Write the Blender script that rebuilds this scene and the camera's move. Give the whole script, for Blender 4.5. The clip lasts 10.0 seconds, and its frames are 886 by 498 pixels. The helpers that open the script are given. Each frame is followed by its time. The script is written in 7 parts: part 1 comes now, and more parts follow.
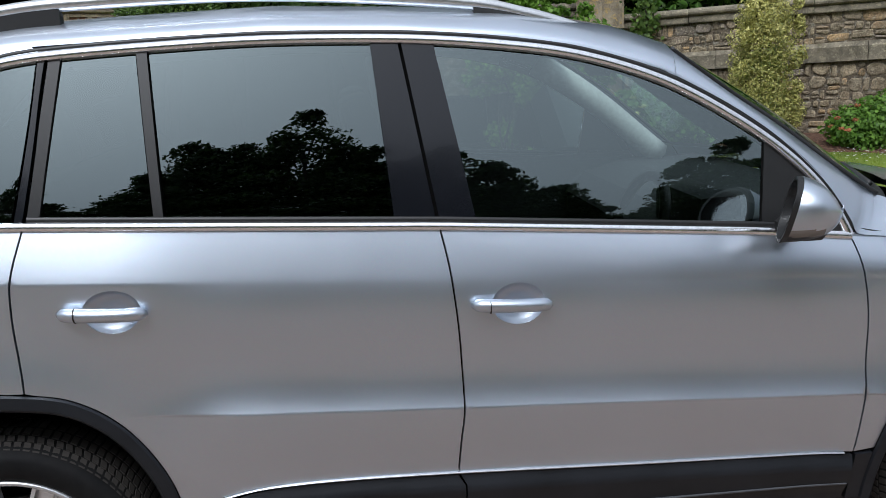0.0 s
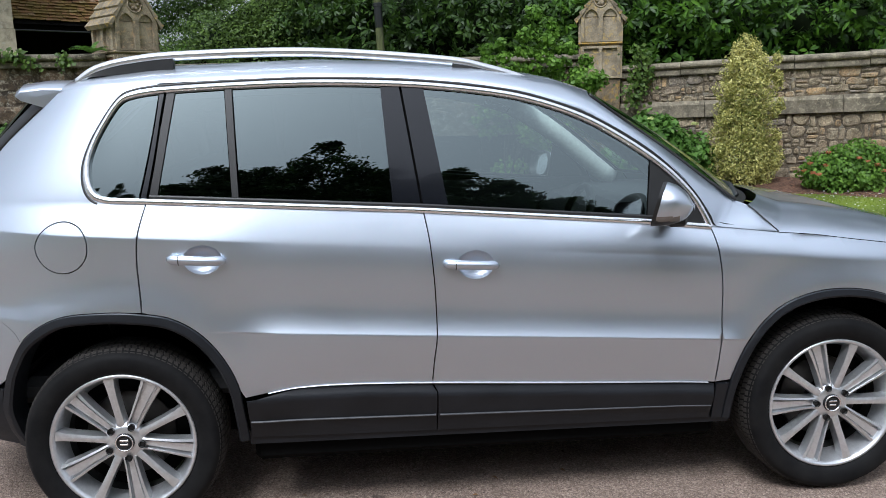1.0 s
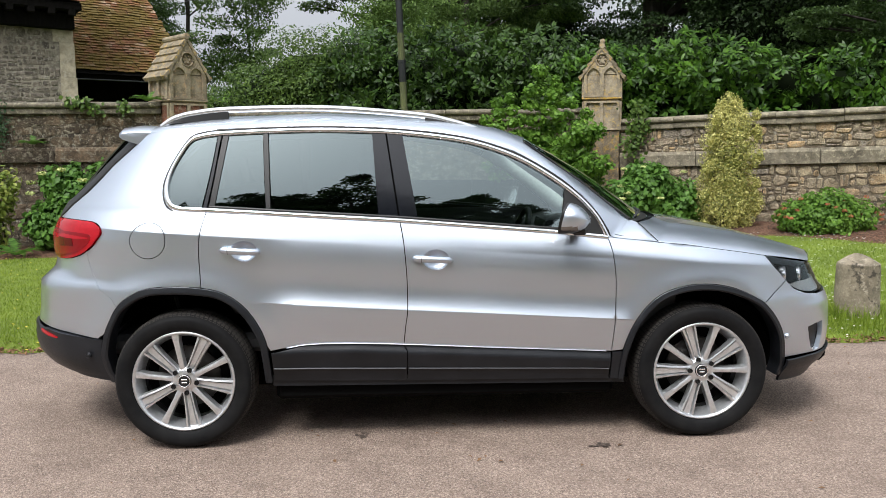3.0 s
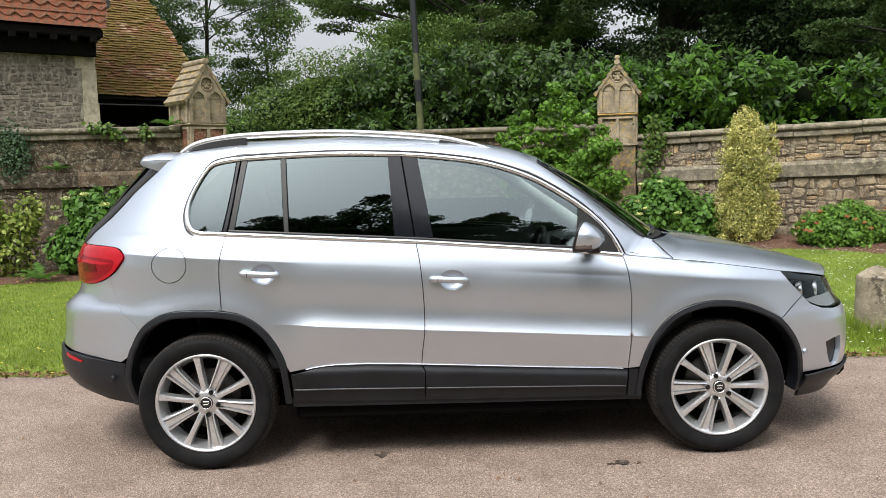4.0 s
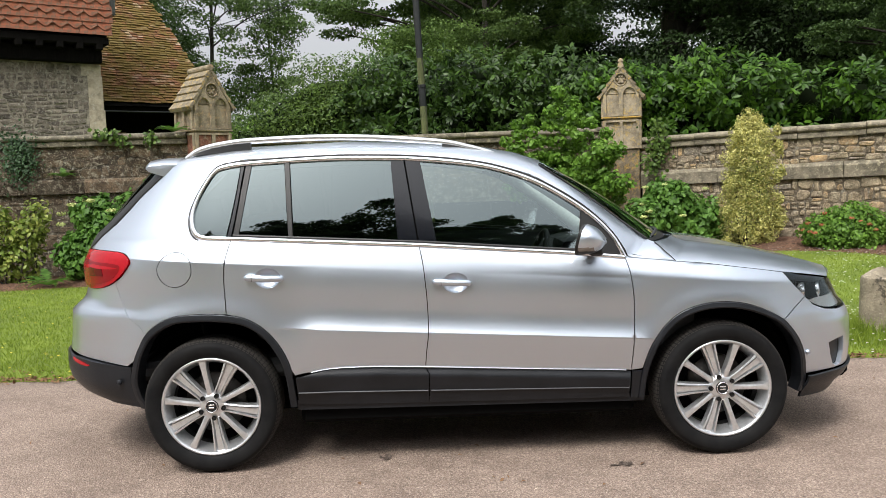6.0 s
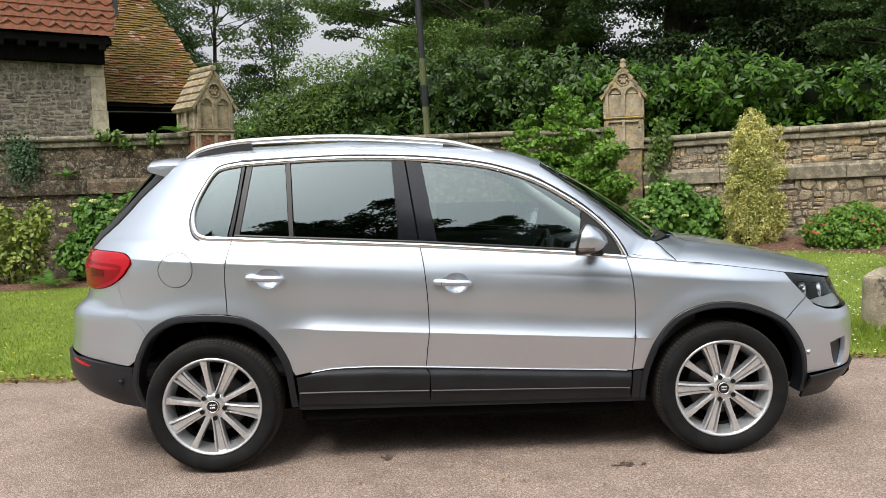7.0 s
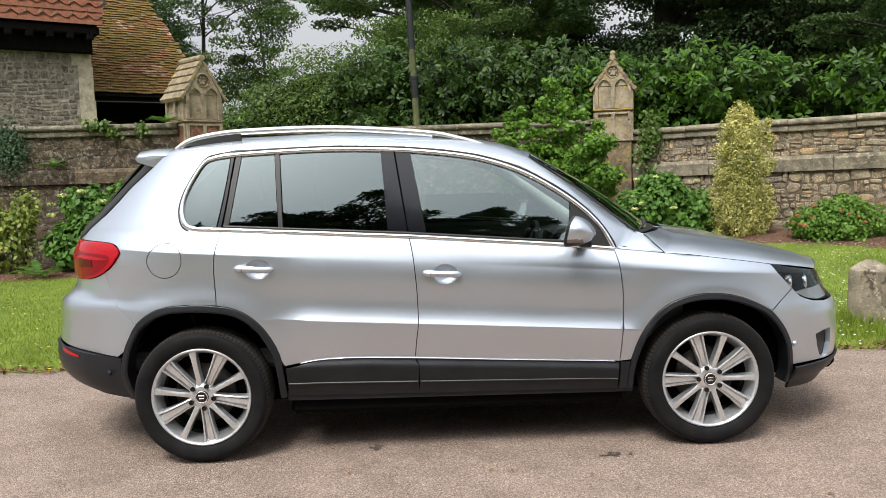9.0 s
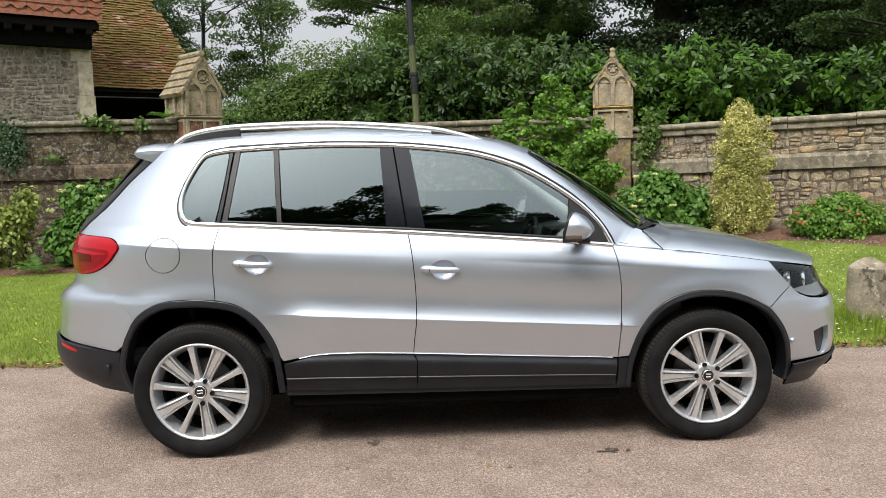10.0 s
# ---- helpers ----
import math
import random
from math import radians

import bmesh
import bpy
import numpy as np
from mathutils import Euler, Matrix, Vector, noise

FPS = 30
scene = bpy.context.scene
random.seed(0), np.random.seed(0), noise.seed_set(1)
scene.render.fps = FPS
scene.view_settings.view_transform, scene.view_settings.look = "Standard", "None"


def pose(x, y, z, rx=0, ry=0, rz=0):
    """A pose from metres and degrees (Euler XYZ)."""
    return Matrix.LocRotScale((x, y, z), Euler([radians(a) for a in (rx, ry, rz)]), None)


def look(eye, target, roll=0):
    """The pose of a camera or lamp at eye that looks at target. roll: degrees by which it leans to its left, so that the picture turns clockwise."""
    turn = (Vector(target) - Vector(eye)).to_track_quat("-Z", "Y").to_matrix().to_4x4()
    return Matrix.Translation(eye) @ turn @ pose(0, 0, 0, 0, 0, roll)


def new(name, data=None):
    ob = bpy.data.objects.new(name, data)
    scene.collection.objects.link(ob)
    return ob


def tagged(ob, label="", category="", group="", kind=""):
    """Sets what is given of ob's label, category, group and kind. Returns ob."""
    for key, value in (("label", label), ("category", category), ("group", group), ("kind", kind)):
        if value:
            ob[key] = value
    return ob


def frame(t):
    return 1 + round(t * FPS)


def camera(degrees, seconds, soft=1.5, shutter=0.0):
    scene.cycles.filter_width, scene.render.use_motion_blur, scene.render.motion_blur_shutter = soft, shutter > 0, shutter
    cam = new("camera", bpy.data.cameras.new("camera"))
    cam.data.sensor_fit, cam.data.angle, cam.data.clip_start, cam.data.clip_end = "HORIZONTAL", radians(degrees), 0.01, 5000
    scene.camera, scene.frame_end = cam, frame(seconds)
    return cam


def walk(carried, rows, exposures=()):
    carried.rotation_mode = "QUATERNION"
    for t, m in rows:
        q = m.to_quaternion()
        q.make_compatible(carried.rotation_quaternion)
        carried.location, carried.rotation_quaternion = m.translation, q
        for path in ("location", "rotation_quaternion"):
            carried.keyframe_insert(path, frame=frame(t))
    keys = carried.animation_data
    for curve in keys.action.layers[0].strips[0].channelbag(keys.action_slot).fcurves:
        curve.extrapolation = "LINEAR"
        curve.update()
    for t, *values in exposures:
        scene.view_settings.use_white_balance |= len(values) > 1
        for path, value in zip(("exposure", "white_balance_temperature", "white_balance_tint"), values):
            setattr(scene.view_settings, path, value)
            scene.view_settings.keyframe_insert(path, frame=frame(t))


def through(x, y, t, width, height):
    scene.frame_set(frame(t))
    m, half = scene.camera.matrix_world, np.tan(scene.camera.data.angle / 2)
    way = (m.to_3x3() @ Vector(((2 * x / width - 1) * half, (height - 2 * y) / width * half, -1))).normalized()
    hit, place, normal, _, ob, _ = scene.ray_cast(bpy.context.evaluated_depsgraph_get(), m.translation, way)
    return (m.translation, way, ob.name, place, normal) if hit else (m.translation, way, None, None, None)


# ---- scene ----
cam = camera(55.6, 10.0, soft=0.75)
PATH = [
    (0, (-0.43, -2.79, 1.519), (-0.222, -0.852, 1.074), -2.7),
    (0.1, (-0.457, -2.888, 1.53), (-0.228, -0.944, 1.119), -2.6),
    (0.3, (-0.485, -3.081, 1.517), (-0.211, -1.138, 1.132), -1.3),
    (0.5, (-0.497, -3.276, 1.539), (-0.206, -1.333, 1.164), -0.5),
    (0.7, (-0.48, -3.473, 1.523), (-0.22, -1.521, 1.171), -0.9),
    (1, (-0.419, -3.755, 1.5), (-0.245, -1.792, 1.155), -1.3),
    (1.2, (-0.402, -3.922, 1.503), (-0.27, -1.953, 1.176), -1.4),
    (1.5, (-0.408, -4.139, 1.514), (-0.281, -2.168, 1.195), -1.7),
    (1.7, (-0.421, -4.299, 1.503), (-0.273, -2.329, 1.19), -1.5),
    (2, (-0.418, -4.475, 1.514), (-0.246, -2.505, 1.213), -1.6),
    (2.2, (-0.385, -4.59, 1.496), (-0.216, -2.618, 1.209), -1.4),
    (2.5, (-0.31, -4.76, 1.473), (-0.16, -2.785, 1.197), -1),
    (2.7, (-0.258, -4.894, 1.467), (-0.131, -2.915, 1.207), -0.6),
    (3.8, (-0.203, -5.041, 1.478), (-0.147, -3.05, 1.293), -1.1),
    (4, (-0.208, -5.032, 1.49), (-0.153, -3.042, 1.299), -1.4),
    (4.5, (-0.207, -5.046, 1.488), (-0.151, -3.055, 1.304), -1.4),
    (5, (-0.201, -5.055, 1.487), (-0.142, -3.064, 1.31), -1.4),
    (5.5, (-0.2, -5.057, 1.486), (-0.149, -3.066, 1.306), -1.6),
    (7, (-0.185, -5.059, 1.484), (-0.15, -3.067, 1.305), -1.8),
    (7.5, (-0.183, -5.062, 1.483), (-0.136, -3.07, 1.306), -1.7),
    (8, (-0.181, -5.065, 1.48), (-0.124, -3.074, 1.301), -1.7),
    (8.5, (-0.184, -5.069, 1.482), (-0.125, -3.079, 1.29), -1.6),
    (9, (-0.183, -5.07, 1.484), (-0.124, -3.081, 1.284), -1.6),
    (9.5, (-0.183, -5.072, 1.481), (-0.124, -3.083, 1.278), -1.5),
    (10, (-0.179, -5.074, 1.478), (-0.119, -3.086, 1.271), -1.4),
]

EXPOSURES = [(0, -0.42, 5750, 10), (0.5, -0.28, 5700, 10), (1.0, -0.10, 5700, 10), (1.5, -0.01, 5860, 10), (2.0, 0.04, 5870, 10), (2.5, 0.12, 6000, 10), (4.0, 0.30, 6330, 10), (10, 0.30, 6380, 10)]
walk(cam, [(t, look(eye, target, roll)) for t, eye, target, roll in PATH], EXPOSURES)

# ---- light: an overcast summer sky, with a wide soft sun high behind the camera's left shoulder ----
SUN_ELEVATION, SUN_AZIMUTH = radians(54), radians(204)
world = bpy.data.worlds.new("overcast_sky")
scene.world = world
world.use_nodes = True
wn, wl = world.node_tree.nodes, world.node_tree.links
sky = wn.new("ShaderNodeTexSky")
sky.sky_type, sky.sun_disc = "NISHITA", False
sky.sun_elevation, sky.sun_rotation = SUN_ELEVATION, SUN_AZIMUTH
sky.air_density, sky.dust_density, sky.ozone_density = 1.0, 8.0, 1.0
grey = wn.new("ShaderNodeHueSaturation")
grey.inputs["Saturation"].default_value = 0.28
wl.new(sky.outputs[0], grey.inputs["Color"])
cloud = wn.new("ShaderNodeMix")
cloud.data_type = "RGBA"
cloud.inputs[0].default_value = 0.8
cloud.inputs[7].default_value = (3.3, 3.35, 3.45, 1)
wl.new(grey.outputs[0], cloud.inputs[6])
# an overcast sky is three times as bright overhead as at the horizon
way = wn.new("ShaderNodeTexCoord")
split = wn.new("ShaderNodeSeparateXYZ")
wl.new(way.outputs["Generated"], split.inputs[0])
rise = wn.new("ShaderNodeMapRange")
rise.inputs["To Min"].default_value, rise.inputs["To Max"].default_value = 0.60, 1.36
wl.new(split.outputs["Z"], rise.inputs["Value"])
dome = wn.new("ShaderNodeMix")
dome.data_type, dome.blend_type = "RGBA", "MULTIPLY"
dome.inputs[0].default_value = 1.0
wl.new(cloud.outputs[2], dome.inputs[6])
wl.new(rise.outputs[0], dome.inputs[7])
wl.new(dome.outputs[2], wn["Background"].inputs["Color"])
wn["Background"].inputs["Strength"].default_value = 0.245
sun = new("sun", bpy.data.lights.new("sun", "SUN"))
sun.data.energy, sun.data.angle, sun.data.color = 2.8, radians(20), (1.0, 0.96, 0.9)
sun.matrix_world = look((0, 0, 30), Vector((0, 0, 30)) - Vector((math.sin(SUN_AZIMUTH) * math.cos(SUN_ELEVATION), math.cos(SUN_AZIMUTH) * math.cos(SUN_ELEVATION), math.sin(SUN_ELEVATION))))

# ---- materials ----
class Mat:
    """A node material under construction: m = Mat("name"); m.set(roughness=...)"""

    def __init__(self, name):
        self.mat = bpy.data.materials.new(name)
        self.mat.use_nodes = True
        self.nodes, self.links = self.mat.node_tree.nodes, self.mat.node_tree.links
        self.bsdf = self.nodes["Principled BSDF"]
        self.coord = self.nodes.new("ShaderNodeTexCoord")

    def set(self, **values):
        for key, value in values.items():
            slot = self.bsdf.inputs[key.replace("_", " ")]
            if isinstance(value, bpy.types.NodeSocket):
                self.links.new(value, slot)
            else:
                slot.default_value = (*value, 1) if isinstance(value, tuple) and len(value) == 3 else value
        return self

    def noise(self, scale, detail=4.0, rough=0.6, stretch=(1, 1, 1), space="Object"):
        tex = self.nodes.new("ShaderNodeTexNoise")
        tex.inputs["Scale"].default_value, tex.inputs["Detail"].default_value, tex.inputs["Roughness"].default_value = scale, detail, rough
        self.links.new(self.mapped(stretch, space), tex.inputs["Vector"])
        return tex.outputs["Fac"]

    def mapped(self, stretch, space):
        if stretch == (1, 1, 1):
            return self.coord.outputs[space]
        mp = self.nodes.new("ShaderNodeMapping")
        mp.inputs["Scale"].default_value = stretch
        self.links.new(self.coord.outputs[space], mp.inputs["Vector"])
        return mp.outputs[0]

    def voronoi(self, scale, out="Distance", space="Object", stretch=(1, 1, 1)):
        tex = self.nodes.new("ShaderNodeTexVoronoi")
        tex.inputs["Scale"].default_value = scale
        self.links.new(self.mapped(stretch, space), tex.inputs["Vector"])
        return tex.outputs[out]

    def ramp(self, fac, *stops):
        node = self.nodes.new("ShaderNodeValToRGB")
        els = node.color_ramp.elements
        while len(els) < len(stops):
            els.new(0.5)
        for el, (p, c) in zip(els, stops):
            el.position = p
            el.color = (*c, 1) if isinstance(c, tuple) else (c, c, c, 1)
        self.links.new(fac, node.inputs[0])
        return node.outputs[0]

    def mix(self, fac, a, b, kind="MIX"):
        node = self.nodes.new("ShaderNodeMix")
        node.data_type, node.blend_type = "RGBA", kind
        for slot, value in zip((node.inputs[0], node.inputs[6], node.inputs[7]), (fac, a, b)):
            if isinstance(value, bpy.types.NodeSocket):
                self.links.new(value, slot)
            else:
                slot.default_value = (*value, 1) if isinstance(value, tuple) else value
        return node.outputs[2]

    def bump(self, height, strength=0.3, distance=0.01):
        node = self.nodes.new("ShaderNodeBump")
        node.inputs["Strength"].default_value, node.inputs["Distance"].default_value = strength, distance
        self.links.new(height, node.inputs["Height"])
        self.links.new(node.outputs[0], self.bsdf.inputs["Normal"])
        return self

    def random(self):
        return self.nodes.new("ShaderNodeObjectInfo").outputs["Random"]

    def island(self):
        return self.nodes.new("ShaderNodeNewGeometry").outputs["Random Per Island"]


def plain(name, colour, rough=0.5, metal=0.0, coat=0.0, spec=0.5):
    m = Mat(name)
    tone = m.ramp(m.noise(60, 3), (0.3, tuple(c * 0.9 for c in colour)), (0.7, tuple(min(1, c * 1.08) for c in colour)))
    m.set(Base_Color=tone, Roughness=rough, Metallic=metal, Coat_Weight=coat, Specular_IOR_Level=spec)
    return m.mat


def make_paint():
    m = Mat("silver_metallic_paint")
    flake = m.voronoi(900, "Color")
    tone = m.mix(0.12, (0.593, 0.650, 0.727), flake, "OVERLAY")
    dust = m.ramp(m.noise(3.5, 6), (0.35, 0.37), (0.7, 0.41))
    m.set(Base_Color=tone, Metallic=1.0, Roughness=dust, Coat_Weight=0.9, Coat_Roughness=0.03)
    return m.mat


def make_glass(name, tint, gloss=1.5):
    m = Mat(name)
    n, l = m.nodes, m.links
    fres, clear, shine, both = n.new("ShaderNodeFresnel"), n.new("ShaderNodeBsdfTransparent"), n.new("ShaderNodeBsdfGlossy"), n.new("ShaderNodeMixShader")
    fres.inputs["IOR"].default_value = gloss
    clear.inputs["Color"].default_value = (*tint, 1)
    shine.inputs["Roughness"].default_value = 0.0
    shine.inputs["Color"].default_value = (0.855, 1.0, 1.01, 1)
    l.new(fres.outputs[0], both.inputs[0])
    l.new(clear.outputs[0], both.inputs[1])
    l.new(shine.outputs[0], both.inputs[2])
    l.new(both.outputs[0], n["Material Output"].inputs["Surface"])
    return m.mat


def make_leaf(name, dark, mid, light, rough=0.4, through=0.25):
    m = Mat(name)
    base = m.ramp(m.island(), (0.0, dark), (0.55, mid), (1.0, light))
    base = m.mix(0.35, base, m.ramp(m.noise(1.3, 3), (0.3, dark), (0.7, light)))
    m.set(Base_Color=base, Roughness=rough, Specular_IOR_Level=0.25)
    n, l = m.nodes, m.links
    trans, both = n.new("ShaderNodeBsdfTranslucent"), n.new("ShaderNodeMixShader")
    l.new(base, trans.inputs["Color"])
    both.inputs[0].default_value = through
    l.new(m.bsdf.outputs[0], both.inputs[1])
    l.new(trans.outputs[0], both.inputs[2])
    l.new(both.outputs[0], n["Material Output"].inputs["Surface"])
    return m.mat


def make_asphalt():
    m = Mat("worn_asphalt")
    chips = m.voronoi(150, "Color")
    chip_tone = m.ramp(chips, (0.05, (0.060, 0.045, 0.037)), (0.40, (0.17, 0.13, 0.107)), (0.75, (0.33, 0.262, 0.217)), (0.97, (0.50, 0.42, 0.36)), (1.0, (0.80, 0.72, 0.64)))
    wide = m.ramp(m.noise(0.9, 6, 0.65), (0.3, (0.185, 0.140, 0.113)), (0.7, (0.29, 0.225, 0.185)))
    tone = m.mix(0.60, wide, chip_tone)
    speck = m.ramp(m.noise(70, 5, 0.8), (0.38, (0.30, 0.27, 0.25)), (0.50, (1, 1, 1)))
    damp = m.ramp(m.noise(3.4, 8, 0.75), (0.38, (0.70, 0.68, 0.67)), (0.56, (1, 1, 1)))
    tone = m.mix(0.7, m.mix(0.6, tone, speck, "MULTIPLY"), damp, "MULTIPLY")
    tone = m.mix(1.0, tone, (1.24, 1.205, 1.165), "MULTIPLY")
    tone = m.mix(m.ramp(m.noise(190, 1, 0.5), (0.66, 0.0), (0.70, 0.6)), tone, (0.58, 0.50, 0.42))
    m.set(Base_Color=tone, Roughness=0.88)
    return m.bump(m.voronoi(140), 0.8, 0.006).mat


def make_grass():
    m = Mat("lawn")
    tone = m.ramp(m.noise(2.2, 6, 0.7), (0.3, (0.085, 0.125, 0.012)), (0.6, (0.17, 0.235, 0.022)), (0.8, (0.25, 0.30, 0.035)))
    m.set(Base_Color=tone, Roughness=0.85)
    return m.bump(m.noise(90, 3), 0.6, 0.03).mat


def make_soil():
    m = Mat("mulched_soil")
    tone = m.ramp(m.voronoi(60, "Color"), (0.1, (0.040, 0.020, 0.012)), (0.6, (0.16, 0.078, 0.044)), (1.0, (0.32, 0.18, 0.115)))
    m.set(Base_Color=tone, Roughness=0.95)
    return m.bump(m.noise(30, 5, 0.8), 1.0, 0.04).mat


def make_stone(name, tones, lichen=(0.42, 0.39, 0.31), each=True, moss=(0.06, 0.052, 0.028), much=0.0, pits=0.75, mossy=0.54, patch_scale=3.3, blur=0.14):
    """Rubble or dressed stone; each: every piece its own tone and pattern. much: more lichen."""
    m = Mat(name)
    rnd = m.random()
    shift = m.nodes.new("ShaderNodeVectorMath")
    shift.operation = "MULTIPLY_ADD"
    shift.inputs[1].default_value = (37.0, 53.0, 71.0)
    m.links.new(rnd, shift.inputs[0])
    m.links.new(m.coord.outputs["Object"], shift.inputs[2])
    k = 1.0

    def tex(scale, detail, rough):
        t = m.nodes.new("ShaderNodeTexNoise")
        t.inputs["Scale"].default_value, t.inputs["Detail"].default_value, t.inputs["Roughness"].default_value = scale * k, detail, rough
        m.links.new(shift.outputs[0], t.inputs["Vector"])
        return t.outputs["Fac"]

    base = m.ramp(rnd if each else tex(1.7, 4, 0.6), *[(i / max(1, len(tones) - 1), c) for i, c in enumerate(tones)])
    base = m.mix(m.ramp(tex(5.0, 5, 0.7), (0.38, 0.8), (0.60, 0.0)), base, tuple(c * 0.45 for c in tones[0]))
    base = m.mix(m.ramp(tex(13, 8, 0.75), (0.53 - much, 0.0), (0.61 - much, 0.9)), base, lichen)
    base = m.mix(m.ramp(tex(48, 4, 0.6), (0.62 - much, 0.0), (0.68 - much, 0.8)), base, tuple(min(1, c * 1.25) for c in lichen))
    base = m.mix(m.ramp(tex(patch_scale, 6, 0.75), (mossy, 0.0), (mossy + blur, 0.75)), base, moss)
    base = m.mix(pits, base, m.ramp(tex(60, 6, 0.8), (0.38, 0.22), (0.60, 1.08)), "MULTIPLY")
    m.set(Base_Color=base, Roughness=0.93)
    return m.bump(tex(34, 8, 0.75), 0.35 + 0.85 * pits, 0.03 if pits > 0.5 else 0.012).mat


def make_tile(name, tones, moss, much=0.0):
    m = Mat(name)
    base = m.ramp(m.island(), *[(i / max(1, len(tones) - 1), c) for i, c in enumerate(tones)])
    base = m.mix(m.ramp(m.noise(1.7, 8, 0.8), (0.44 - much, 0.0), (0.58 - much, 0.9)), base, moss)
    base = m.mix(0.4, base, m.ramp(m.noise(40, 5, 0.75), (0.3, 0.4), (0.7, 1.0)), "MULTIPLY")
    m.set(Base_Color=base, Roughness=0.9)
    return m.bump(m.noise(60, 4), 0.5, 0.01).mat


def make_bark(name, a, b, rough=0.95, spec=0.5):
    m = Mat(name)
    m.set(Base_Color=m.ramp(m.noise(6, 6, 0.7, (3, 3, 0.5)), (0.3, a), (0.7, b)), Roughness=rough, Specular_IOR_Level=spec)
    return m.bump(m.noise(22, 5, 0.7, (2, 2, 0.4)), 0.8, 0.03).mat


def make_tyre():
    m = Mat("tyre_rubber")
    m.set(Base_Color=m.ramp(m.noise(14, 5), (0.3, (0.005, 0.0052, 0.0058)), (0.7, (0.012, 0.0118, 0.0118))), Roughness=m.ramp(m.noise(5, 4), (0.3, 0.62), (0.7, 0.78)), Specular_IOR_Level=0.14)
    return m.mat


def make_plastic():
    m = Mat("textured_black_plastic")
    m.set(Base_Color=m.ramp(m.noise(7, 6), (0.3, (0.008, 0.009, 0.011)), (0.7, (0.014, 0.0155, 0.019))), Roughness=0.40, Specular_IOR_Level=0.32)
    return m.bump(m.noise(700, 2), 0.15, 0.002).mat


PAINT = make_paint()
PLASTIC = make_plastic()
GLOSS_BLACK = plain("gloss_black_pillar", (0.008, 0.009, 0.012), 0.14, 0, 0.25, 0.5)
# lighter plastic that paints the highlight along the cladding's ledge
RIB = plain("highlight_grey_plastic", (0.055, 0.058, 0.064), 0.38)
SATIN_BLACK = plain("satin_black", (0.012, 0.012, 0.012), 0.45)
DARK = plain("underbody_black", (0.004, 0.004, 0.004), 0.9, 0, 0, 0.05)
CHROME = plain("bright_trim", (0.90, 0.91, 0.92), 0.24, 1.0)
RAIL = plain("satin_aluminium_rail", (0.78, 0.79, 0.80), 0.28, 0.9)
ALLOY = plain("silver_alloy", (0.70, 0.715, 0.73), 0.36, 0.85, 0.3)
TRIM_GREY = plain("dull_silver_trim", (0.62, 0.63, 0.65), 0.3, 0.9)
STEEL = plain("brake_steel", (0.07, 0.065, 0.06), 0.5, 0.8)
BARREL = plain("dark_grey_barrel", (0.05, 0.05, 0.05), 0.5, 0.5)
TYRE = make_tyre()
TREAD = plain("dusty_tread_rubber", (0.040, 0.036, 0.032), 0.85, 0, 0, 0.3)
GLASS = make_glass("side_glass", (0.74, 0.82, 0.80), 2.75)
PRIVACY = make_glass("privacy_glass", (0.045, 0.054, 0.056), 2.6)
WINDSCREEN = make_glass("windscreen_glass", (0.60, 0.68, 0.66), 1.5)
LENS = make_glass("clear_lens", (0.95, 0.96, 0.97), 1.4)
CABIN = plain("dark_cabin_trim", (0.030, 0.031, 0.033), 0.7)
LINING = plain("pale_grey_lining", (0.72, 0.72, 0.69), 0.85)
LEATHER = plain("black_leather", (0.022, 0.021, 0.021), 0.45)
RED_LENS = plain("red_lamp_lens", (0.36, 0.003, 0.009), 0.08, 0.0, 0.0, 0.3)
MID_RED = plain("mid_red_lens", (0.20, 0.002, 0.006), 0.2, 0, 0.0, 0.25)
DEEP_RED = plain("deep_red_lens", (0.09, 0.001, 0.004), 0.25, 0, 0.0, 0.2)
LAMP_GREY = plain("pale_lamp_reflector", (0.85, 0.84, 0.82), 0.3, 0.25)
ASPHALT, GRASS, SOIL = make_asphalt(), make_grass(), make_soil()
RUBBLE = make_stone("rubble_stone", [(0.317, 0.248, 0.159), (0.607, 0.490, 0.310), (0.455, 0.373, 0.262), (0.759, 0.607, 0.386), (0.373, 0.324, 0.269), (0.773, 0.511, 0.248), (0.524, 0.428, 0.290), (0.428, 0.345, 0.228)], lichen=(0.53, 0.45, 0.31), much=0.02)
# browner rubble for the old walls, with shade painted into its dark tones
RUBBLE_DARK = make_stone("painted_shade_rubble", [(0.072, 0.050, 0.029), (0.165, 0.110, 0.061), (0.110, 0.081, 0.052), (0.230, 0.158, 0.094), (0.090, 0.066, 0.042)], lichen=(0.32, 0.285, 0.21), much=0.015)
MORTAR = make_stone("old_mortar", [(0.07, 0.052, 0.034), (0.15, 0.115, 0.075)], each=False)
JOINT = make_stone("warm_wall_mortar", [(0.20, 0.158, 0.108), (0.36, 0.29, 0.20)], each=False)
LIME = make_stone("pale_lime_mortar", [(0.32, 0.28, 0.22), (0.44, 0.39, 0.31)], each=False, pits=0.5)
DRESSED = make_stone("dressed_limestone", [(0.29, 0.24, 0.165), (0.42, 0.355, 0.25)], lichen=(0.42, 0.30, 0.17), each=False, moss=(0.20, 0.155, 0.095), pits=0.35)
STAINED = make_stone("stained_limestone", [(0.20, 0.158, 0.105), (0.34, 0.275, 0.19)], lichen=(0.42, 0.27, 0.07), each=False, moss=(0.09, 0.072, 0.05), much=0.02, pits=0.5)
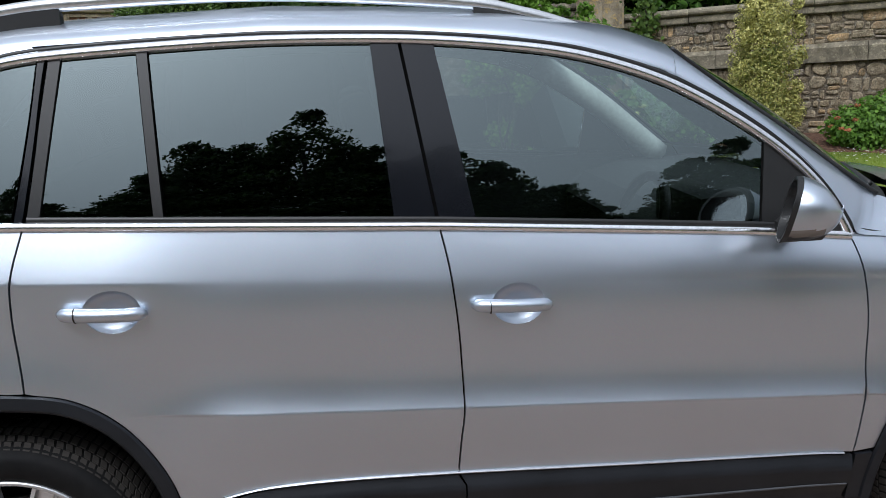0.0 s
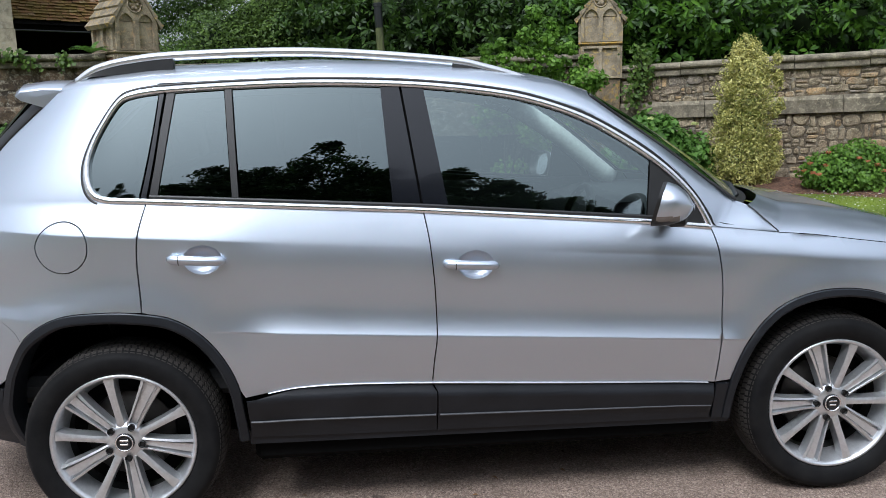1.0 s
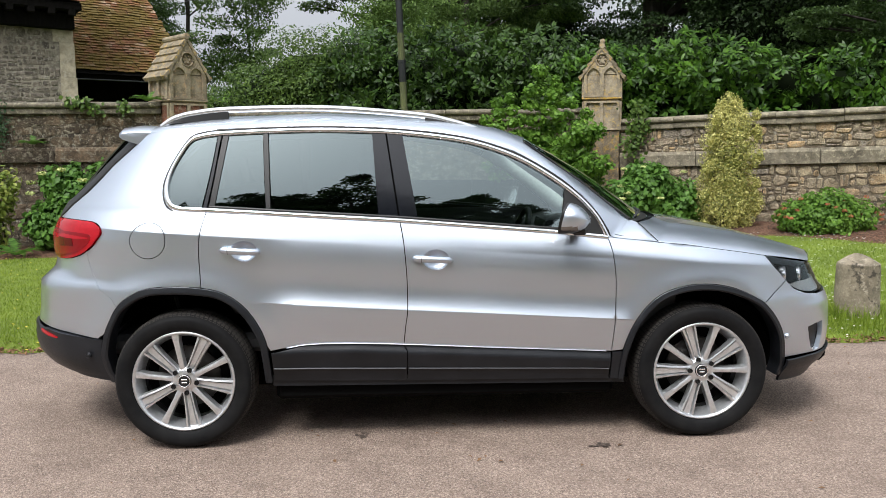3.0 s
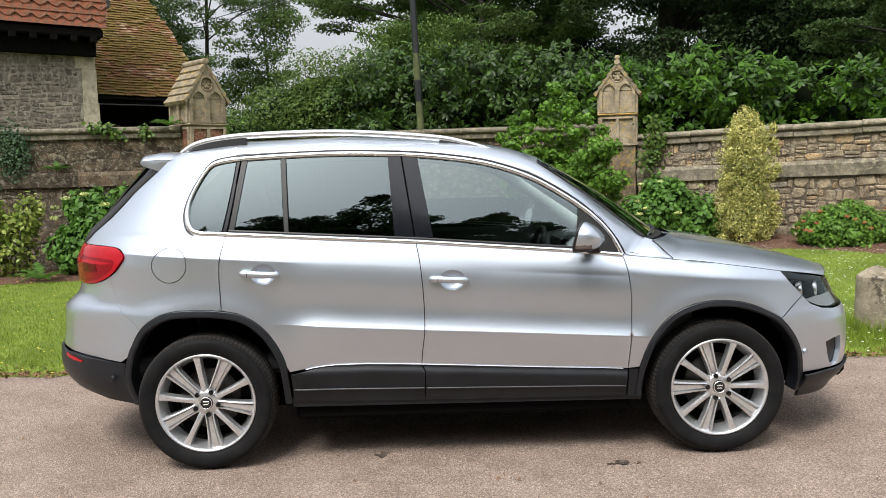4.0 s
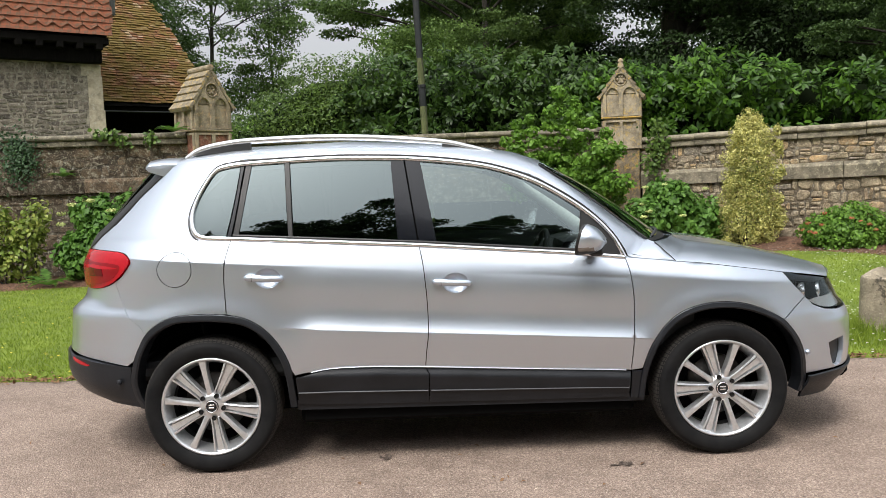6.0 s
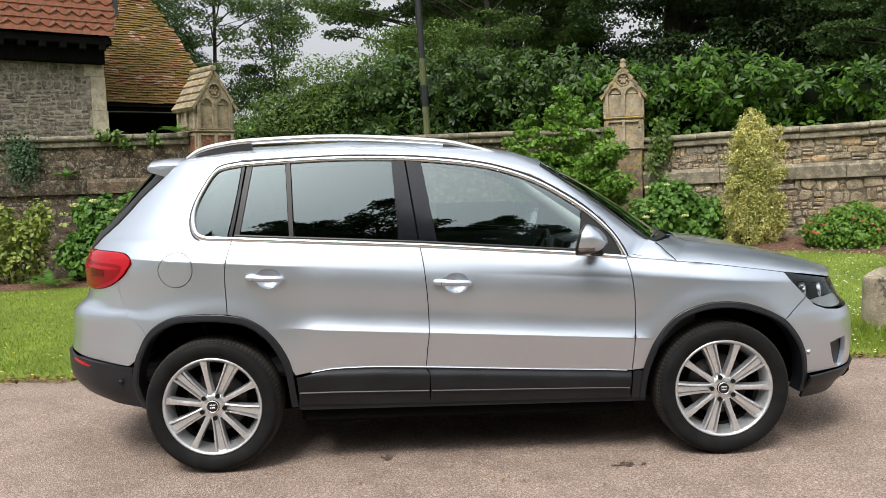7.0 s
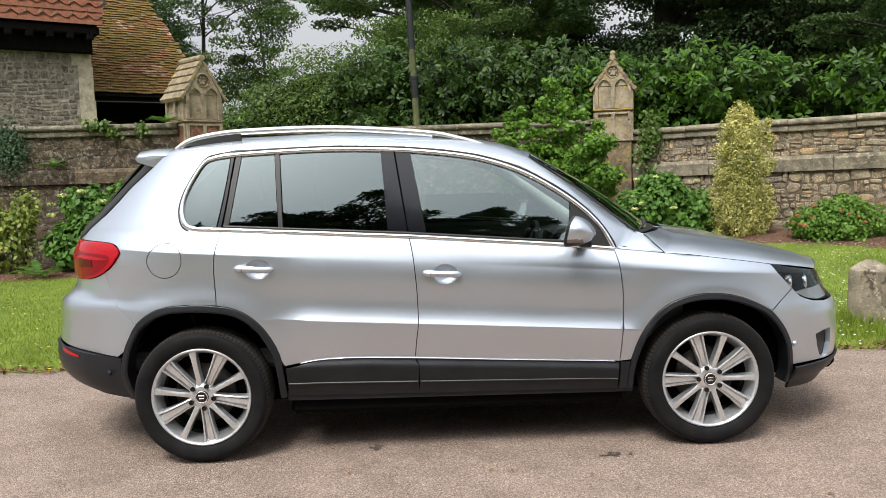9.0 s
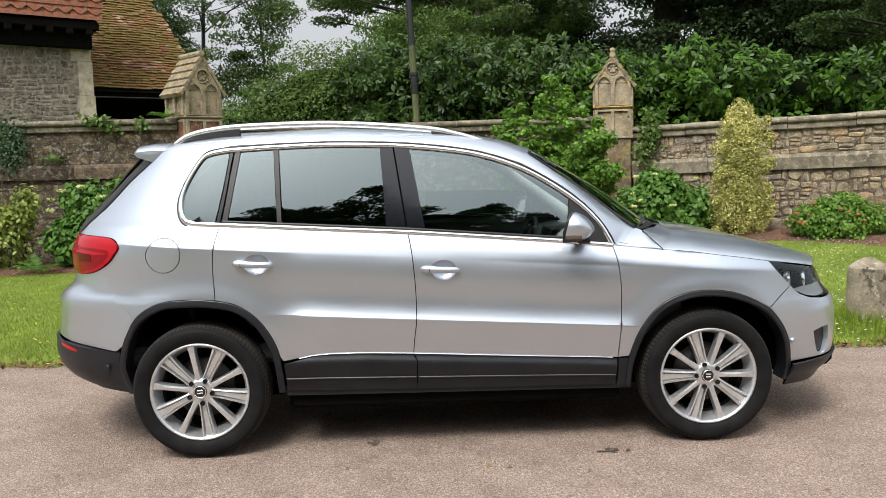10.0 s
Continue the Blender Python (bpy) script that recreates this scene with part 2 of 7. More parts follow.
YELLOWED = make_stone("yellow_lichened_limestone", [(0.33, 0.28, 0.19), (0.43, 0.37, 0.26)], lichen=(0.55, 0.33, 0.05), each=False, much=0.06, pits=0.35)
LICHENED = make_stone("lichened_limestone", [(0.36, 0.30, 0.21), (0.47, 0.40, 0.29)], lichen=(0.50, 0.36, 0.14), each=False, moss=(0.20, 0.165, 0.11), much=0.0, pits=0.35)
SLATE_STONE = make_stone("lichen_spotted_slate_stone", [(0.25, 0.21, 0.145), (0.38, 0.32, 0.225)], lichen=(0.50, 0.33, 0.09), each=False, moss=(0.15, 0.12, 0.08), much=0.0, pits=0.4)
COPING = make_stone("coping_stone", [(0.22, 0.19, 0.135), (0.36, 0.315, 0.23)], lichen=(0.44, 0.39, 0.27), each=False, moss=(0.13, 0.11, 0.05), pits=0.4)
MOSSY_COPING = make_stone("mossy_coping_stone", [(0.13, 0.115, 0.085), (0.26, 0.225, 0.165)], lichen=(0.36, 0.32, 0.22), each=False, moss=(0.07, 0.06, 0.03), pits=0.5)
QUOIN = make_stone("quoin_limestone", [(0.493, 0.425, 0.308), (0.579, 0.505, 0.382)], lichen=(0.50, 0.46, 0.36), each=False, moss=(0.40, 0.34, 0.24), pits=0.12)
FLINT = make_stone("building_rubble", [(0.150, 0.126, 0.104), (0.34, 0.285, 0.225), (0.22, 0.186, 0.150), (0.42, 0.36, 0.285)], lichen=(0.46, 0.43, 0.36), much=-0.01, pits=0.55)
TILE = make_tile("mossy_clay_roof_tile", [(0.14, 0.052, 0.026), (0.29, 0.115, 0.055), (0.18, 0.075, 0.040), (0.25, 0.105, 0.055), (0.21, 0.085, 0.045), (0.50, 0.36, 0.25)], (0.135, 0.096, 0.010), 0.05)
RED_TILE = make_tile("red_clay_hanging_tile", [(0.24, 0.068, 0.032), (0.42, 0.135, 0.062), (0.31, 0.092, 0.045), (0.34, 0.155, 0.095)], (0.15, 0.10, 0.065), 0.0)
BRICK = make_stone("red_brick", [(0.34, 0.13, 0.08), (0.42, 0.19, 0.11)], lichen=(0.35, 0.27, 0.2), each=False)
# black for the beams, and for the shade painted inside the porch
TIMBER = make_bark("black_timber_and_shade", (0.003, 0.0028, 0.0025), (0.008, 0.007, 0.006), 0.9, 0.08)
BARK = make_bark("grey_bark", (0.014, 0.012, 0.009), (0.042, 0.035, 0.026))
POLE = make_bark("algae_covered_pole", (0.030, 0.034, 0.020), (0.13, 0.15, 0.045), 0.8)
POLE_BLACK = plain("black_painted_iron", (0.015, 0.017, 0.018), 0.4)
LAUREL = make_leaf("laurel_leaf", (0.007, 0.019, 0.004), (0.023, 0.055, 0.007), (0.068, 0.136, 0.018), 0.42, 0.18)
BRIGHT_LAUREL = make_leaf("bright_laurel_leaf", (0.008, 0.024, 0.003), (0.032, 0.085, 0.007), (0.095, 0.205, 0.016), 0.42, 0.2)
HEDGE = make_leaf("small_hedge_leaf", (0.018, 0.040, 0.008), (0.056, 0.108, 0.018), (0.145, 0.225, 0.040), 0.5, 0.2)
TREE_LEAF = make_leaf("tree_leaf", (0.022, 0.048, 0.012), (0.08, 0.14, 0.034), (0.17, 0.255, 0.07), 0.5, 0.4)
# the tree leaf again in darker tones, shade painted into the colour
MID_LEAF = make_leaf("painted_shade_tree_leaf", (0.015, 0.034, 0.009), (0.045, 0.085, 0.02), (0.10, 0.165, 0.045), 0.5, 0.35)
LIGHT_LEAF = make_leaf("pale_tree_leaf", (0.03, 0.065, 0.012), (0.10, 0.175, 0.035), (0.20, 0.30, 0.075), 0.5, 0.4)
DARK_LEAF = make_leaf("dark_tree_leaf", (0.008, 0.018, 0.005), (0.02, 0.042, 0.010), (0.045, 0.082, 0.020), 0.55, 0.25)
IVY = make_leaf("dark_ivy_leaf", (0.012, 0.032, 0.012), (0.028, 0.062, 0.024), (0.06, 0.115, 0.045), 0.5, 0.15)
FRESH = make_leaf("fresh_green_leaf", (0.048, 0.11, 0.014), (0.12, 0.235, 0.030), (0.215, 0.375, 0.06), 0.45, 0.35)
HYDRANGEA = make_leaf("hydrangea_leaf", (0.036, 0.088, 0.014), (0.086, 0.188, 0.030), (0.165, 0.310, 0.056), 0.5, 0.3)
VARIEGATED = make_leaf("variegated_leaf", (0.07, 0.11, 0.025), (0.42, 0.40, 0.09), (0.88, 0.80, 0.32), 0.4, 0.25)
GOLDEN = make_leaf("yellowish_green_leaf", (0.07, 0.12, 0.016), (0.17, 0.25, 0.035), (0.42, 0.44, 0.12), 0.4, 0.3)
CURRANT = make_leaf("currant_leaf", (0.045, 0.105, 0.014), (0.115, 0.235, 0.028), (0.23, 0.40, 0.06), 0.45, 0.35)
BLADE = make_leaf("grass_blade", (0.095, 0.15, 0.012), (0.19, 0.27, 0.024), (0.28, 0.36, 0.045), 0.6, 0.35)
PETAL = plain("white_petal", (0.82, 0.82, 0.78), 0.7)
YELLOW = plain("yellow_petal", (0.75, 0.58, 0.05), 0.7)
PINK = plain("faded_pink_petal", (0.38, 0.125, 0.055), 0.8)
CREAM = plain("pale_flower_head", (0.46, 0.50, 0.19), 0.8)
LITTER = make_tile("fallen_leaf", [(0.16, 0.075, 0.035), (0.26, 0.14, 0.06), (0.10, 0.055, 0.035)], (0.2, 0.11, 0.05))
# near-black colour that paints the deep shade inside the hedges
SHADE = plain("painted_deep_shade", (0.005, 0.008, 0.003), 0.95, 0, 0, 0.03)
STAIN = make_stone("tar_stain", [(0.085, 0.060, 0.046), (0.16, 0.118, 0.095)], lichen=(0.22, 0.17, 0.135), each=False, moss=(0.08, 0.06, 0.048), pits=0.3)

# ---- mesh tools ----
def link_mesh(name, verts, faces, material, parent=None, label="", smooth=False, normals=None):
    """One mesh object from coordinates, optionally under a parent and with its own vertex normals."""
    me = bpy.data.meshes.new(name)
    me.from_pydata([tuple(v) for v in verts], [], [tuple(f) for f in faces])
    me.materials.append(material)
    if smooth:
        me.polygons.foreach_set("use_smooth", [True] * len(me.polygons))
    me.update()
    if normals is not None:
        me.normals_split_custom_set_from_vertices([tuple(n) for n in normals])
    ob = new(name, me)
    ob.parent = parent
    return tagged(ob, label)


def part(name, bm, material, parent=None, label="", smooth=False):
    me = bpy.data.meshes.new(name)
    bm.to_mesh(me)
    bm.free()
    me.materials.append(material)
    if smooth:
        me.polygons.foreach_set("use_smooth", [True] * len(me.polygons))
    ob = new(name, me)
    ob.parent = parent
    return tagged(ob, label)


def soften(ob, angle=35):
    """Smooth shading, with edges sharper than the angle kept."""
    me = ob.data
    me.polygons.foreach_set("use_smooth", [True] * len(me.polygons))
    bm = bmesh.new()
    bm.from_mesh(me)
    for e in bm.edges:
        e.smooth = len(e.link_faces) == 2 and e.calc_face_angle(3.2) < radians(angle)
    bm.to_mesh(me)
    bm.free()
    return ob


def box(bm, size, at=(0, 0, 0), bevel=0.0, turn=None, seg=1):
    """Adds a box, bevelled, to bm."""
    m = Matrix.LocRotScale(at, Euler([radians(a) for a in (turn or (0, 0, 0))]), size)
    vs = bmesh.ops.create_cube(bm, size=1, matrix=m)["verts"]
    if bevel:
        es = list({e for v in vs for e in v.link_edges})
        bmesh.ops.bevel(bm, geom=es, offset=bevel, segments=seg, affect="EDGES", profile=0.6)
    return bm


def thing(name, label, category, at=(0, 0, 0), turn=0, group="", kind=""):
    ob = new(name)
    ob.empty_display_size = 0.1
    ob.matrix_basis = pose(*at, 0, 0, turn)
    return tagged(ob, label, category, group, kind)


def spline(points, n=8, closed=False):
    """A smooth curve through the points (Catmull-Rom), n steps a span."""
    p = np.array(points, float)
    m = len(p)
    out = []
    for i in range(m if closed else m - 1):
        if closed:
            a, b, c, d = p[(i - 1) % m], p[i], p[(i + 1) % m], p[(i + 2) % m]
        else:
            a, b, c, d = p[max(i - 1, 0)], p[i], p[i + 1], p[min(i + 2, m - 1)]
        for k in range(n):
            t = k / n
            out.append(0.5 * (2 * b + (c - a) * t + (2 * a - 5 * b + 4 * c - d) * t * t + (3 * b - a - 3 * c + d) * t ** 3))
    if not closed:
        out.append(p[-1])
    return np.array(out)


def resample(curve, n):
    curve = np.array(curve, float)
    d = np.r_[0, np.cumsum(np.linalg.norm(np.diff(curve, axis=0), axis=1))]
    t = np.linspace(0, d[-1], n)
    return np.stack([np.interp(t, d, curve[:, k]) for k in range(curve.shape[1])], 1)


def tube(path, radius, sides=8, squash=1.0):
    """Vertices and faces of a tube along a path; radius: a number or one a point."""
    path = np.array(path, float)
    r = np.broadcast_to(np.array(radius, float), (len(path),))
    verts, faces = [], []
    for i, p in enumerate(path):
        d = path[min(i + 1, len(path) - 1)] - path[max(i - 1, 0)]
        d = d / (np.linalg.norm(d) + 1e-9)
        up = np.array((0, 0, 1.0)) if abs(d[2]) < 0.9 else np.array((1.0, 0, 0))
        u = np.cross(d, up)
        u /= np.linalg.norm(u)
        v = np.cross(u, d)
        for k in range(sides):
            a = 2 * math.pi * k / sides
            verts.append(p + r[i] * (math.cos(a) * u + squash * math.sin(a) * v))
    for i in range(len(path) - 1):
        for k in range(sides):
            a, b = i * sides + k, i * sides + (k + 1) % sides
            faces.append((a, b, b + sides, a + sides))
    faces.append(tuple(range(sides))[::-1])
    faces.append(tuple(range((len(path) - 1) * sides, len(path) * sides)))
    return verts, faces


def lathe(profile, steps=48, axis="z"):
    """Vertices and faces of a profile [(radius, height)] turned round an axis."""
    verts, faces = [], []
    n = len(profile)
    for k in range(steps):
        a = 2 * math.pi * k / steps
        for r, h in profile:
            p = (r * math.cos(a), r * math.sin(a), h)
            verts.append(p if axis == "z" else (p[0], -p[2], p[1]))
    for k in range(steps):
        for i in range(n - 1):
            a, b = k * n + i, ((k + 1) % steps) * n + i
            faces.append((a, b, b + 1, a + 1))
    return verts, faces


def leaves(rng, points, normals, size, spread=0.5, aspect=0.45, fold=0.25, droop=0.0, lobes=False):
    """A cloud of leaves at the points, each a folded blade of four triangles: vertices and faces as arrays."""
    n = len(points)
    nor = normals + rng.normal(0, spread, (n, 3))
    nor /= np.linalg.norm(nor, axis=1, keepdims=True) + 1e-9
    ax = rng.normal(0, 1, (n, 3)) + np.array((0, 0, -droop))
    ax -= (ax * nor).sum(1, keepdims=True) * nor
    ax /= np.linalg.norm(ax, axis=1, keepdims=True) + 1e-9
    side = np.cross(nor, ax)
    s = size * rng.uniform(0.65, 1.3, (n, 1))
    base, tip = points - ax * s * 0.5, points + ax * s * 0.5 - nor * s * 0.12
    mid = points + nor * s * 0.02
    a = mid + side * s * aspect * 0.5 + nor * s * fold * 0.3
    b = mid - side * s * aspect * 0.5 + nor * s * fold * 0.3
    if lobes == "plain":
        verts = np.stack([base, a, tip, b], 1).reshape(-1, 3)
        k = np.arange(n)[:, None] * 4
        return verts, np.concatenate([k + np.array([[0, 1, 2]]), k + np.array([[0, 2, 3]])])
    if lobes == "round":
        up = nor * s * fold * 0.25
        p1, p2 = points + side * s * aspect * 0.46 - ax * s * 0.16 + up, points - side * s * aspect * 0.46 - ax * s * 0.16 + up
        q1, q2 = points + side * s * aspect * 0.40 + ax * s * 0.18 + up, points - side * s * aspect * 0.40 + ax * s * 0.18 + up
        verts = np.stack([base, p1, q1, tip, q2, p2, mid], 1).reshape(-1, 3)
        k = np.arange(n)[:, None] * 7
        return verts, np.concatenate([k + np.array([[i, (i + 1) % 6, 6]]) for i in range(6)])
    if lobes:
        up = nor * s * fold * 0.25
        l1, l2 = points + side * s * aspect * 0.62 + ax * s * 0.12 + up, points - side * s * aspect * 0.62 + ax * s * 0.12 + up
        n1, n2 = points + side * s * aspect * 0.20 + ax * s * 0.16, points - side * s * aspect * 0.20 + ax * s * 0.16
        k1, k2 = points + side * s * aspect * 0.40 - ax * s * 0.38 + up, points - side * s * aspect * 0.40 - ax * s * 0.38 + up
        verts = np.stack([base, k1, l1, n1, tip, n2, l2, k2, mid], 1).reshape(-1, 3)
        k = np.arange(n)[:, None] * 9
        return verts, np.concatenate([k + np.array([[i, (i + 1) % 8, 8]]) for i in range(8)])
    verts = np.stack([base, a, tip, b, mid], 1).reshape(-1, 3)
    k = np.arange(n)[:, None] * 5
    faces = np.concatenate([k + np.array([[0, 1, 4]]), k + np.array([[1, 2, 4]]), k + np.array([[2, 3, 4]]), k + np.array([[3, 0, 4]])])
    return verts, faces


def leaf_mesh(name, verts, faces, material, parent=None, label=""):
    me = bpy.data.meshes.new(name)
    n, m = len(verts), len(faces)
    me.vertices.add(n)
    me.vertices.foreach_set("co", np.asarray(verts, np.float32).ravel())
    me.loops.add(m * 3)
    me.loops.foreach_set("vertex_index", np.asarray(faces, np.int32).ravel())
    me.polygons.add(m)
    me.polygons.foreach_set("loop_start", np.arange(0, m * 3, 3, dtype=np.int32))
    me.materials.append(material)
    me.update(calc_edges=True)
    ob = new(name, me)
    ob.parent = parent
    return tagged(ob, label)


def on_clumps(rng, clumps, n, shell=0.55):
    """n points in the outer shells of ellipsoids (x, y, z, rx, ry, rz), with their outward normals, more on larger ones."""
    c = np.array(clumps, float)
    w = (c[:, 3] * c[:, 4] + c[:, 3] * c[:, 5] + c[:, 4] * c[:, 5])
    pick = rng.choice(len(c), n, p=w / w.sum())
    d = rng.normal(0, 1, (n, 3))
    d /= np.linalg.norm(d, axis=1, keepdims=True)
    r = rng.uniform(shell, 1.0, (n, 1)) ** 0.6
    bump = 1 + 0.18 * np.sin(d[:, :1] * 7 + pick[:, None]) * np.cos(d[:, 2:] * 6 + 2.1 * pick[:, None])
    pts = c[pick, :3] + d * c[pick, 3:] * r * bump
    nor = d / c[pick, 3:]
    return pts, nor / np.linalg.norm(nor, axis=1, keepdims=True)

# ---- ground, road and lawn ----
def smooth_step(t):
    t = np.clip(t, 0, 1)
    return t * t * (3 - 2 * t)


def road_edge(x):
    return 1.26 - 0.035 * np.clip(x, -8, 8) + 0.035 * np.sin(2.3 * x) + 0.02 * np.sin(7.1 * x + 1) + 0.012 * np.sin(17 * x)


def ground_z(x, y):
    x, y = np.asarray(x, float), np.asarray(y, float)
    rise = 0.33 * smooth_step((y - 2.2) / 3.6) * smooth_step((x - 0.5) / 4.5)
    lawn = smooth_step((y - road_edge(x) + 0.03) / 0.14)
    far = smooth_step((-9.5 - y) / 0.5)
    return -0.05 + 0.075 * np.maximum(lawn, far) + rise + 0.012 * lawn * np.sin(1.7 * x + 0.6 * y) * np.sin(1.1 * y)


def sheet(name, xs, ys, height, material, parent=None):
    X, Y = np.meshgrid(xs, ys)
    Z = height(X, Y)
    verts = np.stack([X, Y, Z], -1).reshape(-1, 3)
    n = len(xs)
    faces = [(j * n + i, j * n + i + 1, (j + 1) * n + i + 1, (j + 1) * n + i) for j in range(len(ys) - 1) for i in range(n - 1)]
    return link_mesh(name, verts, faces, material, parent, smooth=True)


near_x = np.r_[-600, -200, -60, -25, -14, np.arange(-10, 10.01, 0.1), 14, 25, 60, 200, 600]
ground = sheet("ground", near_x, np.r_[-600, -200, -60, -25, np.arange(-10.4, -9, 0.2), -5, 0, np.arange(0.8, 2, 0.04), np.arange(2, 9, 0.25), 12, 20, 40, 100, 300, 900], ground_z, GRASS)
tagged(ground, "mown green lawn strewn with daisies and buttercups", "ground", kind="structure")

rx = np.arange(-40, 40.01, 0.05)
lines = [(-9.8 + 0 * rx), (-5 + 0 * rx), (0 * rx), (0.8 + 0 * rx), road_edge(rx) - 0.05, road_edge(rx)]
drop = [0, 0, 0, 0, -0.002, -0.03]
verts = np.concatenate([np.stack([rx, y, np.full_like(rx, dz)], 1) for y, dz in zip(lines, drop)])
n = len(rx)
faces = [(j * n + i, j * n + i + 1, (j + 1) * n + i + 1, (j + 1) * n + i) for j in range(len(lines) - 1) for i in range(n - 1)]
tagged(link_mesh("road", verts, faces, ASPHALT, smooth=True), "worn pinkish-grey asphalt drive with fine chippings", "road", kind="structure")


def patch(name, cx, cy, rx_, ry_, material, label, category, seed, lift=0.004):
    """A cluster of flat ragged blots lying on the asphalt."""
    rng = np.random.default_rng(seed)
    verts, faces = [], []
    for k in range(9):
        u, v = (0, 0) if k == 0 else rng.normal(0, 0.75, 2)
        w = 0.62 if k == 0 else rng.uniform(0.10, 0.38)
        a = np.linspace(0, 2 * math.pi, 28, endpoint=False)
        r = w * (1 + 0.18 * np.sin(3 * a + seed + k) + 0.14 * np.sin(7 * a + 2 * k) + rng.normal(0, 0.12, 28))
        i0 = len(verts)
        verts += [(cx + rx_ * (u + q * math.cos(t)), cy + ry_ * (v + q * math.sin(t)), lift + 0.0003 * k) for q, t in zip(r, a)] + [(cx + rx_ * u, cy + ry_ * v, lift + 0.0003 * k)]
        faces += [(i0 + i, i0 + (i + 1) % 28, i0 + 28) for i in range(28)]
    return tagged(link_mesh(name, verts, faces, material), label, category)


patch("tar_stain", 0.77, -0.97, 0.055, 0.035, STAIN, "dark tar stain on the asphalt drive", "stain", 3)
patch("tar_stain", -0.43, -0.74, 0.04, 0.035, STAIN, "small dark stain on the asphalt drive", "stain", 5)

rng = np.random.default_rng(4)
k = 90
pts = np.stack([rng.uniform(-3.0, 3.2, k), rng.uniform(-2.4, 1.0, k), np.full(k, 0.008)], 1)
v, f = leaves(rng, pts, np.tile((0, 0, 1.0), (k, 1)), 0.028, 0.2, 0.5)
tagged(leaf_mesh("fallen_leaves", v, f, LITTER), "scattered brown fallen leaves on the asphalt drive", "leaves", kind="stuff")
k = 4200
ex = rng.uniform(-7, 7, k)
pts = np.stack([ex, road_edge(ex) + rng.normal(-0.01, 0.06, k), np.full(k, 0.012)], 1)
pts[:, 2] += np.maximum(0, ground_z(pts[:, 0], pts[:, 1]))
v, f = leaves(rng, pts, np.tile((0, 0, 1.0), (k, 1)), 0.035, 0.35, 0.5)
tagged(leaf_mesh("leaf_litter", v, f, LITTER), "reddish-brown leaf litter along the lawn's edge", "leaf litter", kind="stuff")

# soil beds along the walls
def bed(name, x0, x1, front, back, label):
    xs, t = np.linspace(x0, x1, 80), np.linspace(0, 1, 14)
    X, T = np.meshgrid(xs, t)
    F, B = front(X), back(X)
    Y = F + (B - F) * T
    Z = ground_z(X, Y) + 0.07 * np.sin(math.pi * np.clip(T * 0.9 + 0.02, 0, 1)) + 0.012 * np.sin(9 * X) * np.sin(11 * Y) - 0.012 * (T == 0)
    n = len(xs)
    faces = [(j * n + i, j * n + i + 1, (j + 1) * n + i + 1, (j + 1) * n + i) for j in range(13) for i in range(n - 1)]
    return tagged(link_mesh(name, np.stack([X, Y, Z], -1).reshape(-1, 3), faces, SOIL, smooth=True), label, "flower bed", kind="structure")


RIGHT_A, RIGHT_B = Vector((3.3, 8.25)), Vector((9.6, 4.68))
def right_wall_y(x):
    return RIGHT_A.y + (x - RIGHT_A.x) * (RIGHT_B.y - RIGHT_A.y) / (RIGHT_B.x - RIGHT_A.x)


bed("flower_bed_right", 1.0, 9.0, lambda x: np.minimum(6.2, right_wall_y(x) - 1.95) - 0.12 * np.sin(1.3 * x), lambda x: np.minimum(8.3, right_wall_y(x) + 0.1), "flower bed of reddish-brown mulched soil along the wall")
bed("flower_bed_left", -10, -2.6, lambda x: 6.7 + 0.15 * np.sin(1.1 * x), lambda x: 8.3 + 0 * x, "flower bed of dark soil along the old wall")

# grass blades and flowers
def scatter(rng, n, x0, x1, y1):
    x = rng.uniform(x0, x1, n)
    y = rng.uniform(0, 1, n) ** 1.4 * (y1 - 1.15) + road_edge(x) - 0.02
    keep = (y < y1) & (y < np.where(x > 1, np.minimum(6.1, right_wall_y(x) - 1.95), 6.8))
    x, y = x[keep], y[keep]
    return np.stack([x, y, ground_z(x, y)], 1)


def blades(rng, base, tall, wide):
    n = len(base)
    a = rng.uniform(0, 2 * math.pi, n)
    d = np.stack([np.cos(a), np.sin(a), np.zeros(n)], 1)
    h = (tall * rng.uniform(0.5, 1.4, n))[:, None]
    lean = rng.normal(0, 0.45, (n, 3)) * h
    lean[:, 2] = 0
    tip = base + np.array((0, 0, 1.0)) * h + lean
    v = np.stack([base - d * wide, base + d * wide, tip], 1).reshape(-1, 3)
    return v, np.arange(3 * n).reshape(-1, 3)


rng = np.random.default_rng(11)
base = np.concatenate([scatter(rng, 70000, -7.5, -1.2, 6.9), scatter(rng, 70000, 1.2, 8.0, 6.6), scatter(rng, 9000, -1.5, 1.5, 3.0)])
v, f = blades(rng, base, 0.026, 0.0034)
tagged(leaf_mesh("grass", v, f, BLADE), "short green lawn grass with a ragged edge", "grass", kind="stuff")
tuft = np.concatenate([np.stack([3.6 + rng.normal(0, 0.17, 900), 2.05 + rng.normal(-0.05, 0.12, 900), np.full(900, 0.02)], 1), np.stack([rng.uniform(3.2, 5.0, 900), rng.normal(1.5, 0.16, 900), np.full(900, 0.02)], 1)])
v, f = blades(rng, tuft, 0.12, 0.004)
tagged(leaf_mesh("long_grass", v, f, BLADE), "tufts of long unmown grass round the bollard", "grass", kind="stuff")


